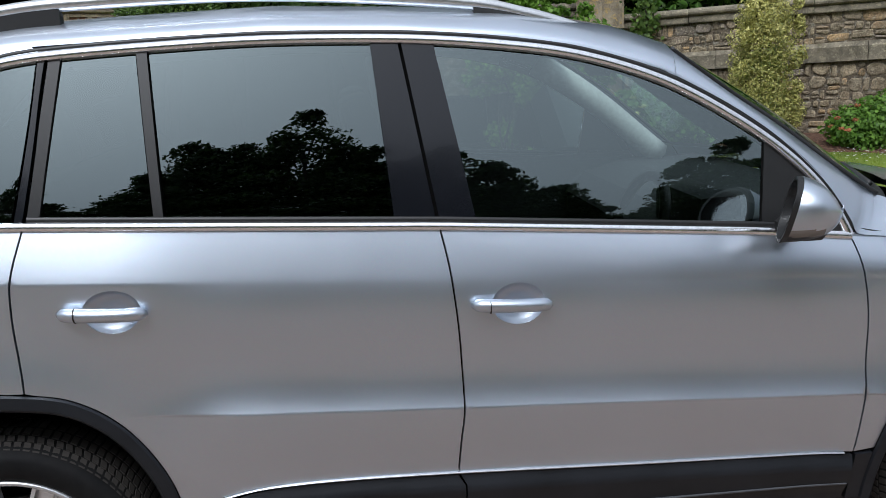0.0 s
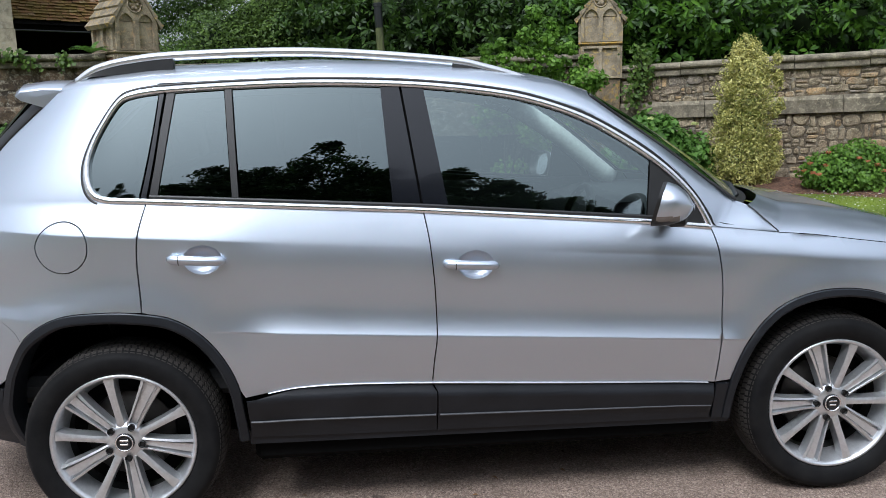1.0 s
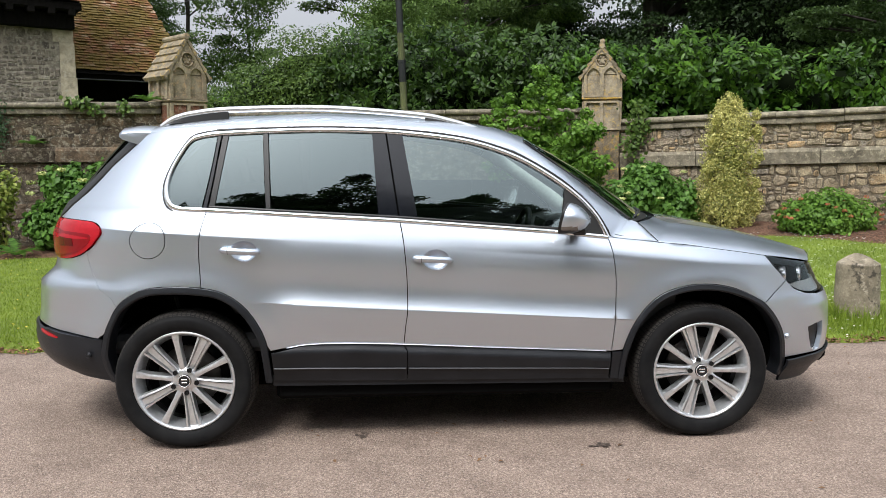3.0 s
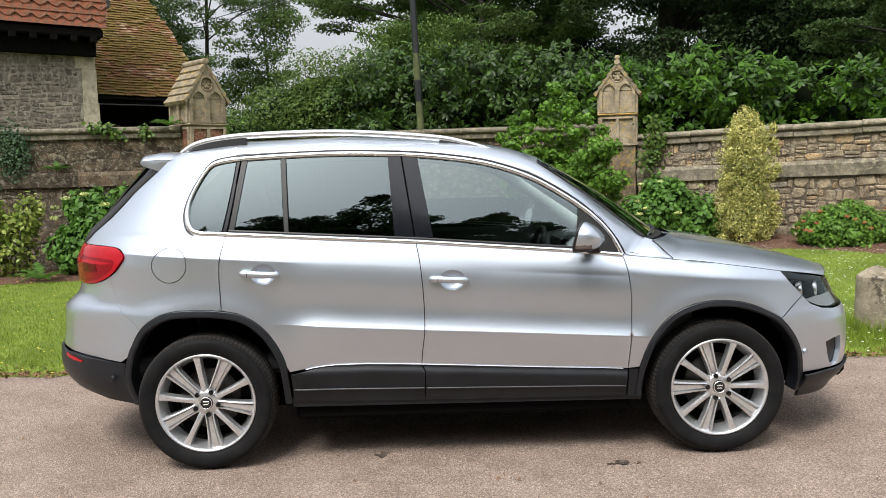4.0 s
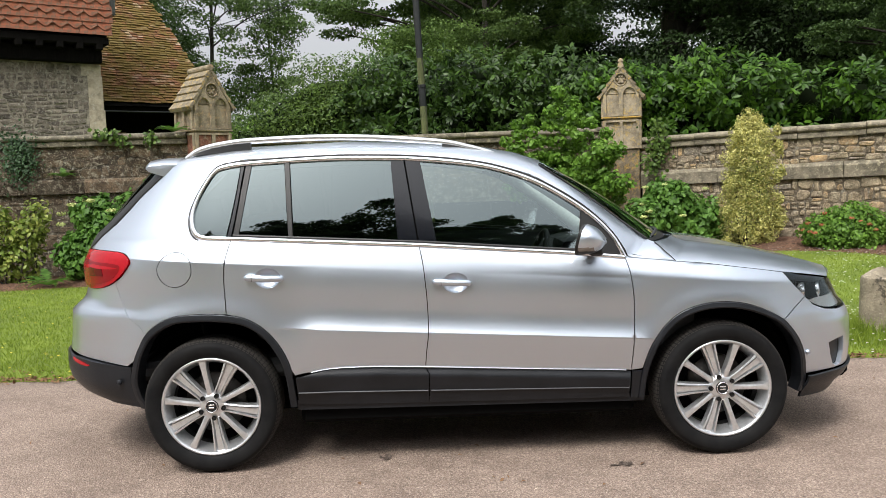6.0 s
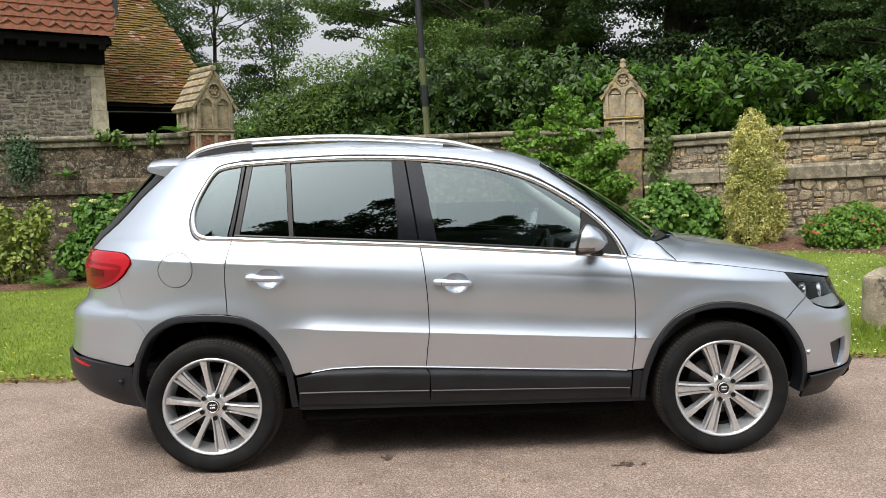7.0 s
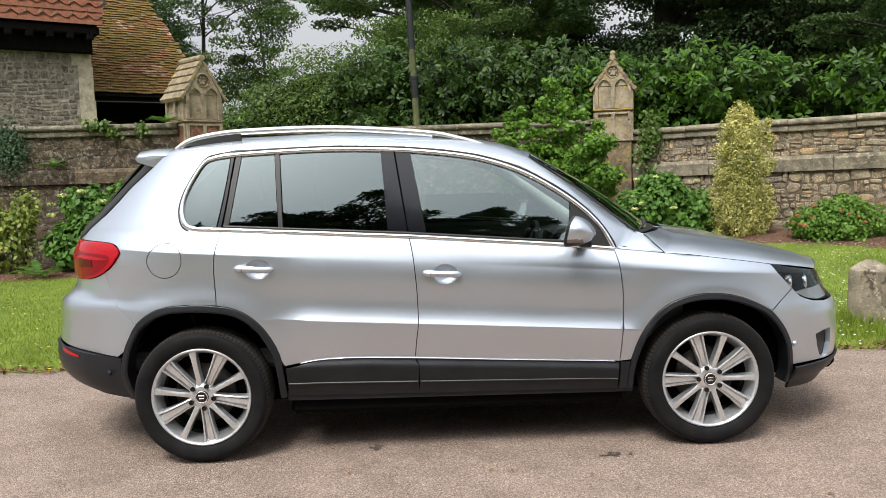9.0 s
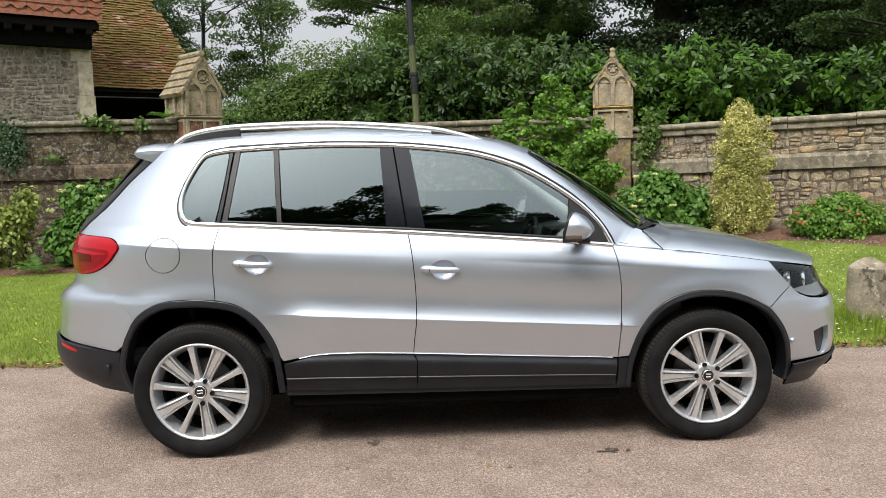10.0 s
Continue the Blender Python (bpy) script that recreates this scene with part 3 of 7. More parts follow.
def flower_discs(name, pts, r, material, label):
    n = len(pts)
    a = np.linspace(0, 2 * math.pi, 6, endpoint=False)
    ring = np.stack([r * np.cos(a), r * np.sin(a), 0 * a], 1)
    v = (pts[:, None, :] + ring[None]).reshape(-1, 3)
    k = np.arange(n)[:, None] * 6
    f = np.concatenate([k + np.array([[0, i, i + 1]]) for i in range(1, 5)])
    return tagged(leaf_mesh(name, v, f, material), label, "flowers", kind="stuff")


d = scatter(rng, 4600, 2.2, 8.0, 6.6) + np.array((0, 0, 0.055))
d = d[rng.uniform(0, 1, len(d)) < np.clip((d[:, 1] - 1.2) / 4, 0.12, 1)]
flower_discs("daisies", d, 0.0105, PETAL, "white daisies dotted over the lawn")
d = scatter(rng, 380, -7.5, -1.8, 6.9) + np.array((0, 0, 0.06))
flower_discs("buttercups", d, 0.011, YELLOW, "yellow buttercups dotted over the lawn")

# ---- walls of rubble stone ----
def lay_stones(parent, material, seed, x0, x1, z0, z1, size=(0.185, 0.125), joint=0.008, proud=0.016, limit=None):
    """Random rubble brought to rough courses on the face y = 0 of the parent: rounded blocks of uneven size with recessed joints."""
    rng = np.random.default_rng(seed)
    z, row = z0, 0
    while z < z1 - 0.03:
        h = min(size[1] * rng.uniform(0.7, 1.75), z1 - z)
        if z1 - z - h < 0.045:
            h = z1 - z
        x = x0 - rng.uniform(0, size[0] * 0.5)
        while x < x1:
            w = size[0] * rng.choice([0.5, 0.65, 0.8, 1.0, 1.25, 1.7, 2.1])
            end = min(x + w, x1)
            lo = max(x, x0)
            cut = rng.uniform(0.38, 0.62)
            pieces = [(z, z + h * cut), (z + h * cut, z + h)] if rng.uniform() < 0.38 and h > size[1] else [(z, z + h)]
            for a, b in pieces:
                if end - lo < 0.05 or (limit and end > limit((a + b) / 2)):
                    continue
                wave = 0.026 * math.sin(5.1 * lo + 0.6 * row) + rng.normal(0, 0.004)
                mid = np.array(((lo + end) / 2, (a + b) / 2 + wave))
                hw, hh = (end - lo) / 2 - joint, (b - a) / 2 - joint
                if hh < 0.015:
                    continue
                poly = []
                for sx, sz in ((1, -1), (1, 1), (-1, 1), (-1, -1)):
                    cx, cz = rng.uniform(0.2, 0.85, 2) * min(hw, hh)
                    jx, jz = rng.uniform(-0.24, 0.10, 2) * min(hw, hh)
                    p, q = (sx * (hw + jx), sz * (hh + jz - cz)), (sx * (hw + jx - cx), sz * (hh + jz))
                    m = ((p[0] * 0.5 + q[0] * 0.5) * 1.07, (p[1] * 0.5 + q[1] * 0.5) * 1.07)
                    poly += [q, m, p] if sx * sz < 0 else [p, m, q]
                turn = rng.normal(0, 0.10)
                poly = np.array(poly) @ np.array(((math.cos(turn), math.sin(turn)), (-math.sin(turn), math.cos(turn))))
                n = len(poly)
                out, top = rng.uniform(0.25, 1.0) * proud, rng.uniform(-0.25, 0.25, 2)
                rings = []
                for shrink, y in ((0.0, 0.04), (0.004, -0.25 * out), (0.016, -out)):
                    q = poly * np.maximum(0.3, 1 - shrink / np.array((hw, hh)))
                    tilt = (q @ top) * 0.12 if y < 0 else np.zeros(n)
                    rings.append(np.stack([q[:, 0], y + tilt + rng.normal(0, 0.0012, n), q[:, 1]], 1))
                faces = [(r * n + k, (r + 1) * n + k, (r + 1) * n + (k + 1) % n, r * n + (k + 1) % n)[::-1] for r in (0, 1) for k in range(n)] + [tuple(range(2 * n, 3 * n))]
                ob = link_mesh("stone", np.concatenate(rings), faces, material, parent)
                ob.location = (mid[0], 0.0, mid[1])
            x += w
        z, row = z + h, row + 1


def wall_run(name, a, b, top, depth, label, material, seed, visible, base=0.0, string=None, coping=0.17, climb=0.0, cap=None, band=None, size=(0.16, 0.105), mortar=MORTAR, joint=0.006, proud=0.014):
    """A wall from a to b with a mortared core, rubble facing, a coping of separate stones and, if given, a string course."""
    a, b = Vector(a), Vector(b)
    length = (b - a).length
    root = thing(name, label, "wall", (a.x, a.y, 0), math.degrees(math.atan2(b.y - a.y, b.x - a.x)), kind="structure")
    root.matrix_basis = root.matrix_basis @ pose(0, 0, 0, 0, -climb, 0)
    bm = bmesh.new()
    box(bm, (length, depth, top - coping - base + 0.3), (length / 2, depth / 2 + 0.002, (top - coping + base - 0.3) / 2))
    part("core", bm, mortar, root)
    r = random.Random(seed)
    x = 0.0
    while x < length:
        w = min(r.uniform(0.7, 1.15), length - x)
        prof = [(-0.045, 0), (-0.05, 0.012), (-0.05, 0.070), (-0.032, 0.082), (-0.066, 0.092), (-0.086, 0.108), (-0.092, 0.130), (-0.084, 0.152), (-0.062, coping - 0.002), (depth * 0.5, coping + 0.02), (depth + 0.1, coping - 0.03), (depth + 0.1, 0)]
        n = len(prof)
        dz, dy = r.uniform(-0.006, 0.006), r.uniform(-0.008, 0.008)
        vs = [(x + 0.004 + (w - 0.008) * s, y + dy, top - coping + z + dz) for s in (0, 1) for y, z in prof]
        fs = [(i, (i + 1) % n, n + (i + 1) % n, n + i)[::-1] for i in range(n)] + [tuple(range(n)), tuple(range(n, 2 * n))[::-1]]
        link_mesh("coping_stone", vs, fs, cap or COPING, root)
        x += w
    if string:
        x = visible[0]
        while x < visible[1]:
            w = min(r.uniform(0.6, 1.3), visible[1] - x)
            vs = [(x + 0.004 + (w - 0.008) * s, y, z) for s in (0, 1) for y, z in ((0.05, string - 0.11), (-0.055, string - 0.11), (-0.07, string + 0.06), (-0.035, string + 0.11), (0.05, string + 0.12))]
            fs = [(i, (i + 1) % 5, 5 + (i + 1) % 5, 5 + i)[::-1] for i in range(5)] + [(0, 1, 2, 3, 4), (9, 8, 7, 6, 5)]
            link_mesh("string_course", vs, fs, band or COPING, root)
            x += w
        lay_stones(root, material, seed, visible[0], visible[1], base, string - 0.115, size, joint, proud)
        lay_stones(root, material, seed + 1, visible[0], visible[1], string + 0.115, top - coping, size, joint, proud)
    else:
        lay_stones(root, material, seed, visible[0], visible[1], base, top - coping, size, joint, proud)
    return root


# ---- gate pillars ----
def inside(points, poly):
    x, y = points[:, 0], points[:, 1]
    px, py = poly[:, 0], poly[:, 1]
    qx, qy = np.roll(px, -1), np.roll(py, -1)
    cross = (py[None] > y[:, None]) != (qy[None] > y[:, None])
    at = (qx - px)[None] * (y[:, None] - py[None]) / (np.where(qy == py, 1e-12, qy - py))[None] + px[None]
    return (cross & (x[:, None] < at)).sum(1) % 2 == 1


def fill2d(outer, holes=(), step=None, points=None):
    """Triangles that fill an outline with holes, on a grid of the step: points and triangles."""
    from mathutils.geometry import delaunay_2d_cdt
    loops = [np.array(outer, float)] + [np.array(h, float) for h in holes]
    pts, edges = [], []
    for lp in loops:
        k = len(pts)
        pts += [tuple(p) for p in lp]
        edges += [(k + i, k + (i + 1) % len(lp)) for i in range(len(lp))]
    if step:
        lo, hi = loops[0].min(0), loops[0].max(0)
        gx, gy = np.meshgrid(np.arange(lo[0], hi[0], step), np.arange(lo[1], hi[1], step))
        g = np.stack([gx.ravel(), gy.ravel()], 1) if points is None else points(lo, hi, step)
        ok = inside(g, loops[0])
        for h in loops[1:]:
            ok &= ~inside(g, h)
        g = g[ok]
        edge = np.concatenate([resample(np.r_[lp, lp[:1]], max(8, int(4 * len(lp)))) for lp in loops])
        far = np.array([np.min(np.abs(edge - p).sum(1)) > (step * 0.45 if points is None else 0.006) for p in g]) if len(g) else np.zeros(0, bool)
        pts += [tuple(p) for p in g[far]]
    co, _, tris, *_ = delaunay_2d_cdt([Vector(p) for p in pts], edges, [], 0, 1e-6)
    co = np.array([tuple(c) for c in co])
    tris = np.array([t for t in tris])
    mid = co[tris].mean(1)
    ok = inside(mid, loops[0])
    for h in loops[1:]:
        ok &= ~inside(mid, h)
    return co, tris[ok]


def slab(outer, holes, y0, y1):
    """A plate with holes standing in the x-z plane between y0 (front) and y1: vertices, faces."""
    co, tris = fill2d(outer, holes)
    n = len(co)
    verts = [(x, y0, z) for x, z in co] + [(x, y1, z) for x, z in co]
    faces = [tuple(t) for t in tris] + [tuple(n + i for i in t[::-1]) for t in tris]
    count = {}
    for t in tris:
        for a, b in ((t[0], t[1]), (t[1], t[2]), (t[2], t[0])):
            count[(a, b)] = 1
    faces += [(a, n + a, n + b, b) for a, b in count if (b, a) not in count]
    return verts, faces


def arch(cx, w, z0, z1, pointed=0.25):
    """The outline of a pointed arch."""
    r = w / 2
    pts = [(cx - r, z0), (cx + r, z0)]
    for i in range(11):
        a = math.pi * i / 10
        pts.append((cx + r * math.cos(a), z1 - r * (1 + pointed) + r * (1 + pointed * (1 - abs(math.cos(a)))) * math.sin(a) ** 0.9 if 0 < i < 10 else z1 - r * (1 + pointed)))
    return pts


def gate_pillar(at, turn, w, eaves, apex, material, label, brick=False, shaft=None, ledge=None, waist=0.40, foot=0.80):
    root = thing("gate_pillar", label, "pillar", at, turn, "gate pillars")
    h = w / 2
    bm = bmesh.new()
    box(bm, (w * 1.03, w * 1.03, eaves - foot + 0.3), (0, 0, (eaves - foot - 0.3) / 2), 0.014)
    soften(part("shaft", bm, shaft or material, root))
    bm = bmesh.new()
    box(bm, (w * 0.98, w * 0.98, foot + 0.04), (0, 0, eaves - foot / 2 - 0.02), 0.012)
    soften(part("head", bm, material, root))
    for z in (eaves - waist, 0.45):
        bm = bmesh.new()
        box(bm, (w + 0.07, w + 0.07, 0.035), (0, 0, z), 0.012)
        soften(part("moulding", bm, ledge or material, root, "lichened moulding" if ledge else ""))
    for quarter in range(4):
        gable = quarter % 2 == 0
        out = [(-h, eaves - waist + 0.02), (h, eaves - waist + 0.02), (h, eaves)] + ([(0, apex - 0.08)] if gable else []) + [(-h, eaves)]
        holes = [arch(s * w * 0.235, w * 0.36, eaves - waist + 0.04, eaves + 0.10 if gable else eaves - 0.03) for s in (-1, 1)]
        if gable:
            holes.append([(0.10 * math.cos(a) * w / 0.62, eaves + 0.22 + 0.10 * math.sin(a) * w / 0.62) for a in np.linspace(0, 2 * math.pi, 16, endpoint=False)])
        v, f = slab(out, holes, -h - 0.035, -h + 0.02)
        ob = link_mesh("arched_panel", v, f, material, root)
        ob.matrix_basis = pose(0, 0, 0, 0, 0, 90 * quarter)
        if gable:
            c = link_mesh("gable", [(-h, -h, eaves), (h, -h, eaves), (0, -h, apex - 0.08), (-h, -h + 0.1, eaves), (h, -h + 0.1, eaves), (0, -h + 0.1, apex - 0.08)], [(0, 1, 2), (5, 4, 3), (0, 2, 5, 3), (1, 4, 5, 2), (0, 3, 4, 1)], material, root)
            c.matrix_basis = pose(0, 0, 0, 0, 0, 90 * quarter)
            v, f = lathe([(0.0, -h - 0.012), (0.05, -h - 0.012), (0.055, -h + 0.01)], 16, "y")
            rose = link_mesh("rosette", [(x, y, z + eaves + 0.22) for x, y, z in v], f, material, root)
            rose.matrix_basis = pose(0, 0, 0, 0, 0, 90 * quarter + 180)
            for k in range(6):
                a = math.pi * k / 3
                bm = bmesh.new()
                bmesh.ops.create_icosphere(bm, subdivisions=1, radius=0.026, matrix=pose(0.052 * math.cos(a), -h - 0.012, eaves + 0.22 + 0.052 * math.sin(a)) @ Matrix.Diagonal((1, 0.7, 1, 1)))
                petal = part("petal", bm, material, rose, "", True)
                petal.matrix_basis = pose(0, 0, 0, 0, 0, 180)
            ring = [(0.172 * w * math.cos(a), -h - 0.036, eaves + 0.22 + 0.172 * w * math.sin(a)) for a in np.linspace(0, 2 * math.pi, 25)]
            v, f = tube(ring, 0.011, 6)
            carved = link_mesh("carved_ring", v, f, material, root, "", True)
            carved.matrix_basis = pose(0, 0, 0, 0, 0, 90 * quarter)
        out2 = [(-h, eaves - foot), (h, eaves - foot), (h, eaves - waist - 0.04), (-h, eaves - waist - 0.04)]
        holes2 = [[(s * w * 0.235 - w * 0.19, eaves - foot + 0.03), (s * w * 0.235 + w * 0.19, eaves - foot + 0.03), (s * w * 0.235 + w * 0.19, eaves - waist - 0.07), (s * w * 0.235 - w * 0.19, eaves - waist - 0.07)] for s in (-1, 1)]
        v, f = slab(out2, holes2, -h - 0.03, -h + 0.02)
        ob = link_mesh("lower_panel", v, f, material, root)
        ob.matrix_basis = pose(0, 0, 0, 0, 0, 90 * quarter)
        if brick:
            for s in (-1, 1):
                bm = bmesh.new()
                box(bm, (w * 0.34, 0.01, 0.30), (s * w * 0.235, -h - 0.012, eaves - 0.62), 0.002)
                ob = part("brick_infill", bm, BRICK, root, "red brick infill panel")
                ob.matrix_basis = pose(0, 0, 0, 0, 0, 90 * quarter)
    # saddle roof of stone slates, falling to both sides
    for s in (-1, 1):
        slope = Vector((s * (h + 0.07), 0, eaves - 0.05)) - Vector((0, 0, apex - 0.04))
        for i in range(5):
            a0, a1 = i / 5, (i + 1) / 5 + 0.03
            p0, p1 = Vector((0, 0, apex - 0.04)) + slope * a0, Vector((0, 0, apex - 0.04)) + slope * a1
            lift = Vector((s * 0.012, 0, 0.02)) * 1.4
            y = h + 0.05
            vs = [(p0.x, -y, p0.z), (p0.x, y, p0.z), (p1.x + lift.x, y, p1.z + lift.z), (p1.x + lift.x, -y, p1.z + lift.z)]
            vs += [(p1.x - s * 0.02, -y, p1.z - 0.025), (p1.x - s * 0.02, y, p1.z - 0.025), (p0.x, -y, p0.z - 0.05), (p0.x, y, p0.z - 0.05)]
            fs = [(0, 1, 2, 3), (3, 2, 5, 4), (4, 5, 7, 6), (0, 3, 4, 6), (1, 7, 5, 2)]
            link_mesh("stone_slate", vs, fs if s > 0 else [q[::-1] for q in fs], SLATE_STONE, root)
    v, f = tube([(0, -h - 0.06, apex - 0.02), (0, h + 0.06, apex - 0.02)], 0.045, 10)
    soften(link_mesh("ridge_roll", v, f, material, root))
    if not brick:
        v, f = lathe([(0.0, apex + 0.09), (0.035, apex + 0.075), (0.045, apex + 0.04), (0.03, apex + 0.005), (0.06, apex - 0.05)], 12)
        soften(link_mesh("finial", [(x, y - h, z) for x, y, z in v], f, material, root))
    return root


gate_pillar((3.03, 8.5, 0), -16, 0.55, 2.64, 3.10, LICHENED, "lichened limestone gate pillar with a gabled cap and twin arches", shaft=STAINED, ledge=YELLOWED, waist=0.37, foot=0.86)
gate_pillar((-3.66, 8.5, 0), 42, 0.60, 2.66, 3.25, DRESSED, "weathered limestone gate pillar with slated gable and brick infill", brick=True)

# ---- rubble building with a tiled roof, standing askew to the drive ----
building = thing("church_building", "rubble-stone building with jettied red tile-hung gable and mossy roof", "building")
building.matrix_basis = pose(-7.28, 14.0, 0, 0, 0, 36.5) @ pose(7.28, 0, 0)
def batter(z):
    return -7.277 + 0.034 * (4.1 - z)


bm = bmesh.new()
vs = [bm.verts.new(p) for p in ((-13, 0, -0.2), (batter(-0.2), 0, -0.2), (batter(4.2), 0, 4.2), (-13, 0, 4.2), (-13, 5, -0.2), (batter(-0.2) - 1.5, 5, -0.2), (batter(4.2) - 1.5, 5, 4.2), (-13, 5, 4.2))]
for q in ((0, 1, 2, 3), (5, 4, 7, 6), (1, 5, 6, 2), (4, 0, 3, 7), (3, 2, 6, 7)):
    bm.faces.new([vs[i] for i in q])
wall_core = part("wall", bm, LIME, building)
r31 = random.Random(31)
lay_stones(wall_core, FLINT, 31, -9.5, -7.4, 2.1, 4.1, (0.165, 0.112), joint=0.006, proud=0.014, limit=lambda z: batter(z) - 0.27)
z, k = 0.0, 0
for h in (0.62, 0.55, 0.70, 0.66, 0.58, 0.74, 0.26):
    w = (0.33, 0.31, 0.35, 0.32, 0.34, 0.31, 0.42)[k]
    bm = bmesh.new()
    box(bm, (w, 0.4, h - 0.003), (batter(z + h / 2) - w / 2 + 0.02, 0.182, z + h / 2), 0.004)
    part("quoin", bm, QUOIN, building, "dressed limestone quoin")
    z, k = z + h, k + 1
bm = bmesh.new()
box(bm, (5.8, 0.42, 0.34), (-10.16, 0.0, 4.28), 0.02)
part("jetty_beam", bm, TIMBER, building, "blackened timber beam")
bm = bmesh.new()
box(bm, (5.8, 0.62, 0.16), (-10.06, -0.12, 4.56), 0.02)
part("jetty_plate", bm, TIMBER, building)
for i in range(7):
    bm = bmesh.new()
    box(bm, (0.15, 0.42, 0.17), (-7.36 - 0.40 * i, -0.22, 4.45), 0.02)
    part("joist_end", bm, TIMBER, building)
bm = bmesh.new()
box(bm, (5.85, 0.3, 3.4), (-10.05, -0.02, 6.32))
part("gable_wall", bm, TIMBER, building)
plain_tiles, club_tiles = [], []
for i in range(6):
    rr = random.Random(70 + i)
    bm = bmesh.new()
    if i < 3:
        low = ((0.5, -0.5, rr.uniform(-0.03, 0.03)), (-0.5, -0.5, rr.uniform(-0.03, 0.03)))
    else:
        low = [(0.5 - t, -0.46 - 0.06 * math.sin(math.pi * t), 0.30 - 0.46 * math.sin(math.pi * t) ** 1.6 + rr.uniform(-0.02, 0.02)) for t in np.linspace(0, 1, 11)]
    a = [bm.verts.new(p) for p in ((-0.5, 0.3, 1.3), (0.5, 0.3, 1.3), *low)]
    b = [bm.verts.new(v.co + Vector((0, 0.32, 0))) for v in a]
    bm.faces.new(a[::-1])
    for j in range(len(a)):
        bm.faces.new((a[j], a[(j + 1) % len(a)], b[(j + 1) % len(a)], b[j]))
    me = bpy.data.meshes.new("tile")
    bm.normal_update()
    bm.to_mesh(me)
    bm.free()
    me.materials.append(RED_TILE)
    (plain_tiles if i < 3 else club_tiles).append(me)
for row in range(8):
    club = row % 2 == 1
    wide = 0.30 if club else 0.168
    for i in range(10 if club else 18):
        ob = new("tile", r31.choice(club_tiles if club else plain_tiles))
        ob.parent = building
        ob.matrix_basis = Matrix.LocRotScale((-7.09 - wide * (i + 0.5) - (0.0 if row % 4 < 2 else -0.04), -0.44 + 0.010 * row + r31.uniform(-0.004, 0.004), 4.68 + 0.137 * row), Euler((r31.uniform(-0.02, 0.02), r31.uniform(-0.012, 0.012), 0)), (wide * 0.985, 0.08, 0.185))
# main roof: a mossy slope with a steep verge, tiles in joined courses
A52 = radians(52)
def on_roof(x, d, lift=0.0):
    return (x, 0.4 + d * math.cos(A52) - lift * math.sin(A52), 3.33 + d * math.sin(A52) + lift * math.cos(A52))


def verge(d):
    return -4.42 - 0.235 * d


verts, faces = [], []
d = 0.0
while d < 6.4:
    x = -8.6 + r31.uniform(0, 0.1)
    sag = 0.012 * math.sin(2.1 * d)
    last = verge(d) + r31.uniform(-0.07, 0.05)
    while x < last:
        w = r31.uniform(0.12, 0.165)
        k = len(verts)
        lift = 0.046 + r31.uniform(-0.012, 0.018)
        skew = r31.uniform(-0.010, 0.010) + 0.01 * math.sin(3.3 * x + d) + sag
        for dx, dd, l in ((0, -0.02, lift), (w - 0.006, -0.02, lift), (w - 0.006, 0.13, 0.005), (0, 0.13, 0.005), (0, -0.02, lift - 0.018), (w - 0.006, -0.02, lift - 0.018)):
            verts.append(on_roof(x + dx, d + dd + skew, l))
        faces += [(k, k + 1, k + 2, k + 3), (k + 4, k + 5, k + 1, k), (k + 1, k + 5, k + 2)]
        x += w
    d += 0.084
roof = link_mesh("roof", [on_roof(-9, -0.1, -0.01), on_roof(verge(-0.1), -0.1, -0.01), on_roof(verge(6.4), 6.4, -0.01), on_roof(-9, 6.4, -0.01), (verge(6.4), 5.6, 6), (verge(-0.1), 5.6, 3.0), (-9, 5.6, 6)], [(0, 1, 2, 3), (1, 5, 4, 2), (3, 2, 4, 6)], TIMBER, building, "mossy brown clay-tiled roof")
tagged(link_mesh("roof_tiles", verts, faces, TILE, roof), "mossy clay tiles in even courses", kind="stuff")
bm = bmesh.new()
box(bm, (4.6, 0.12, 0.22), (-6.75, 0.50, 3.24), 0.01)
part("eaves_board", bm, TIMBER, building)
v, f = tube([(-7.25, 0.34, 3.12), (-4.6, 0.34, 3.12)], 0.018, 8)
link_mesh("tie_rail", v, f, POLE_BLACK, building, "thin dark rail under the eaves")
# near-black walls, closing the porch and painting the shade within
bm = bmesh.new()
box(bm, (4.4, 0.1, 3.4), (-6.6, 1.9, 1.6))
part("back_wall", bm, TIMBER, building)
bm = bmesh.new()
box(bm, (0.1, 1.6, 3.3), (-4.55, 1.2, 1.6))
part("side_wall", bm, TIMBER, building)
bm = bmesh.new()
box(bm, (0.42, 0.06, 0.7), (-6.62, 1.2, 2.35), 0.01)
part("notice_board", bm, make_bark("brown_board", (0.07, 0.04, 0.025), (0.14, 0.09, 0.055)), building, "brown wooden board in the porch")
bm = bmesh.new()
box(bm, (0.13, 0.10, 0.7), (-6.97, -0.18, 5.52), 0.02, (8, 0, 0))
part("lead_flashing", bm, plain("weathered_lead", (0.16, 0.165, 0.17), 0.5, 0.3), building, "weathered grey lead flashing")

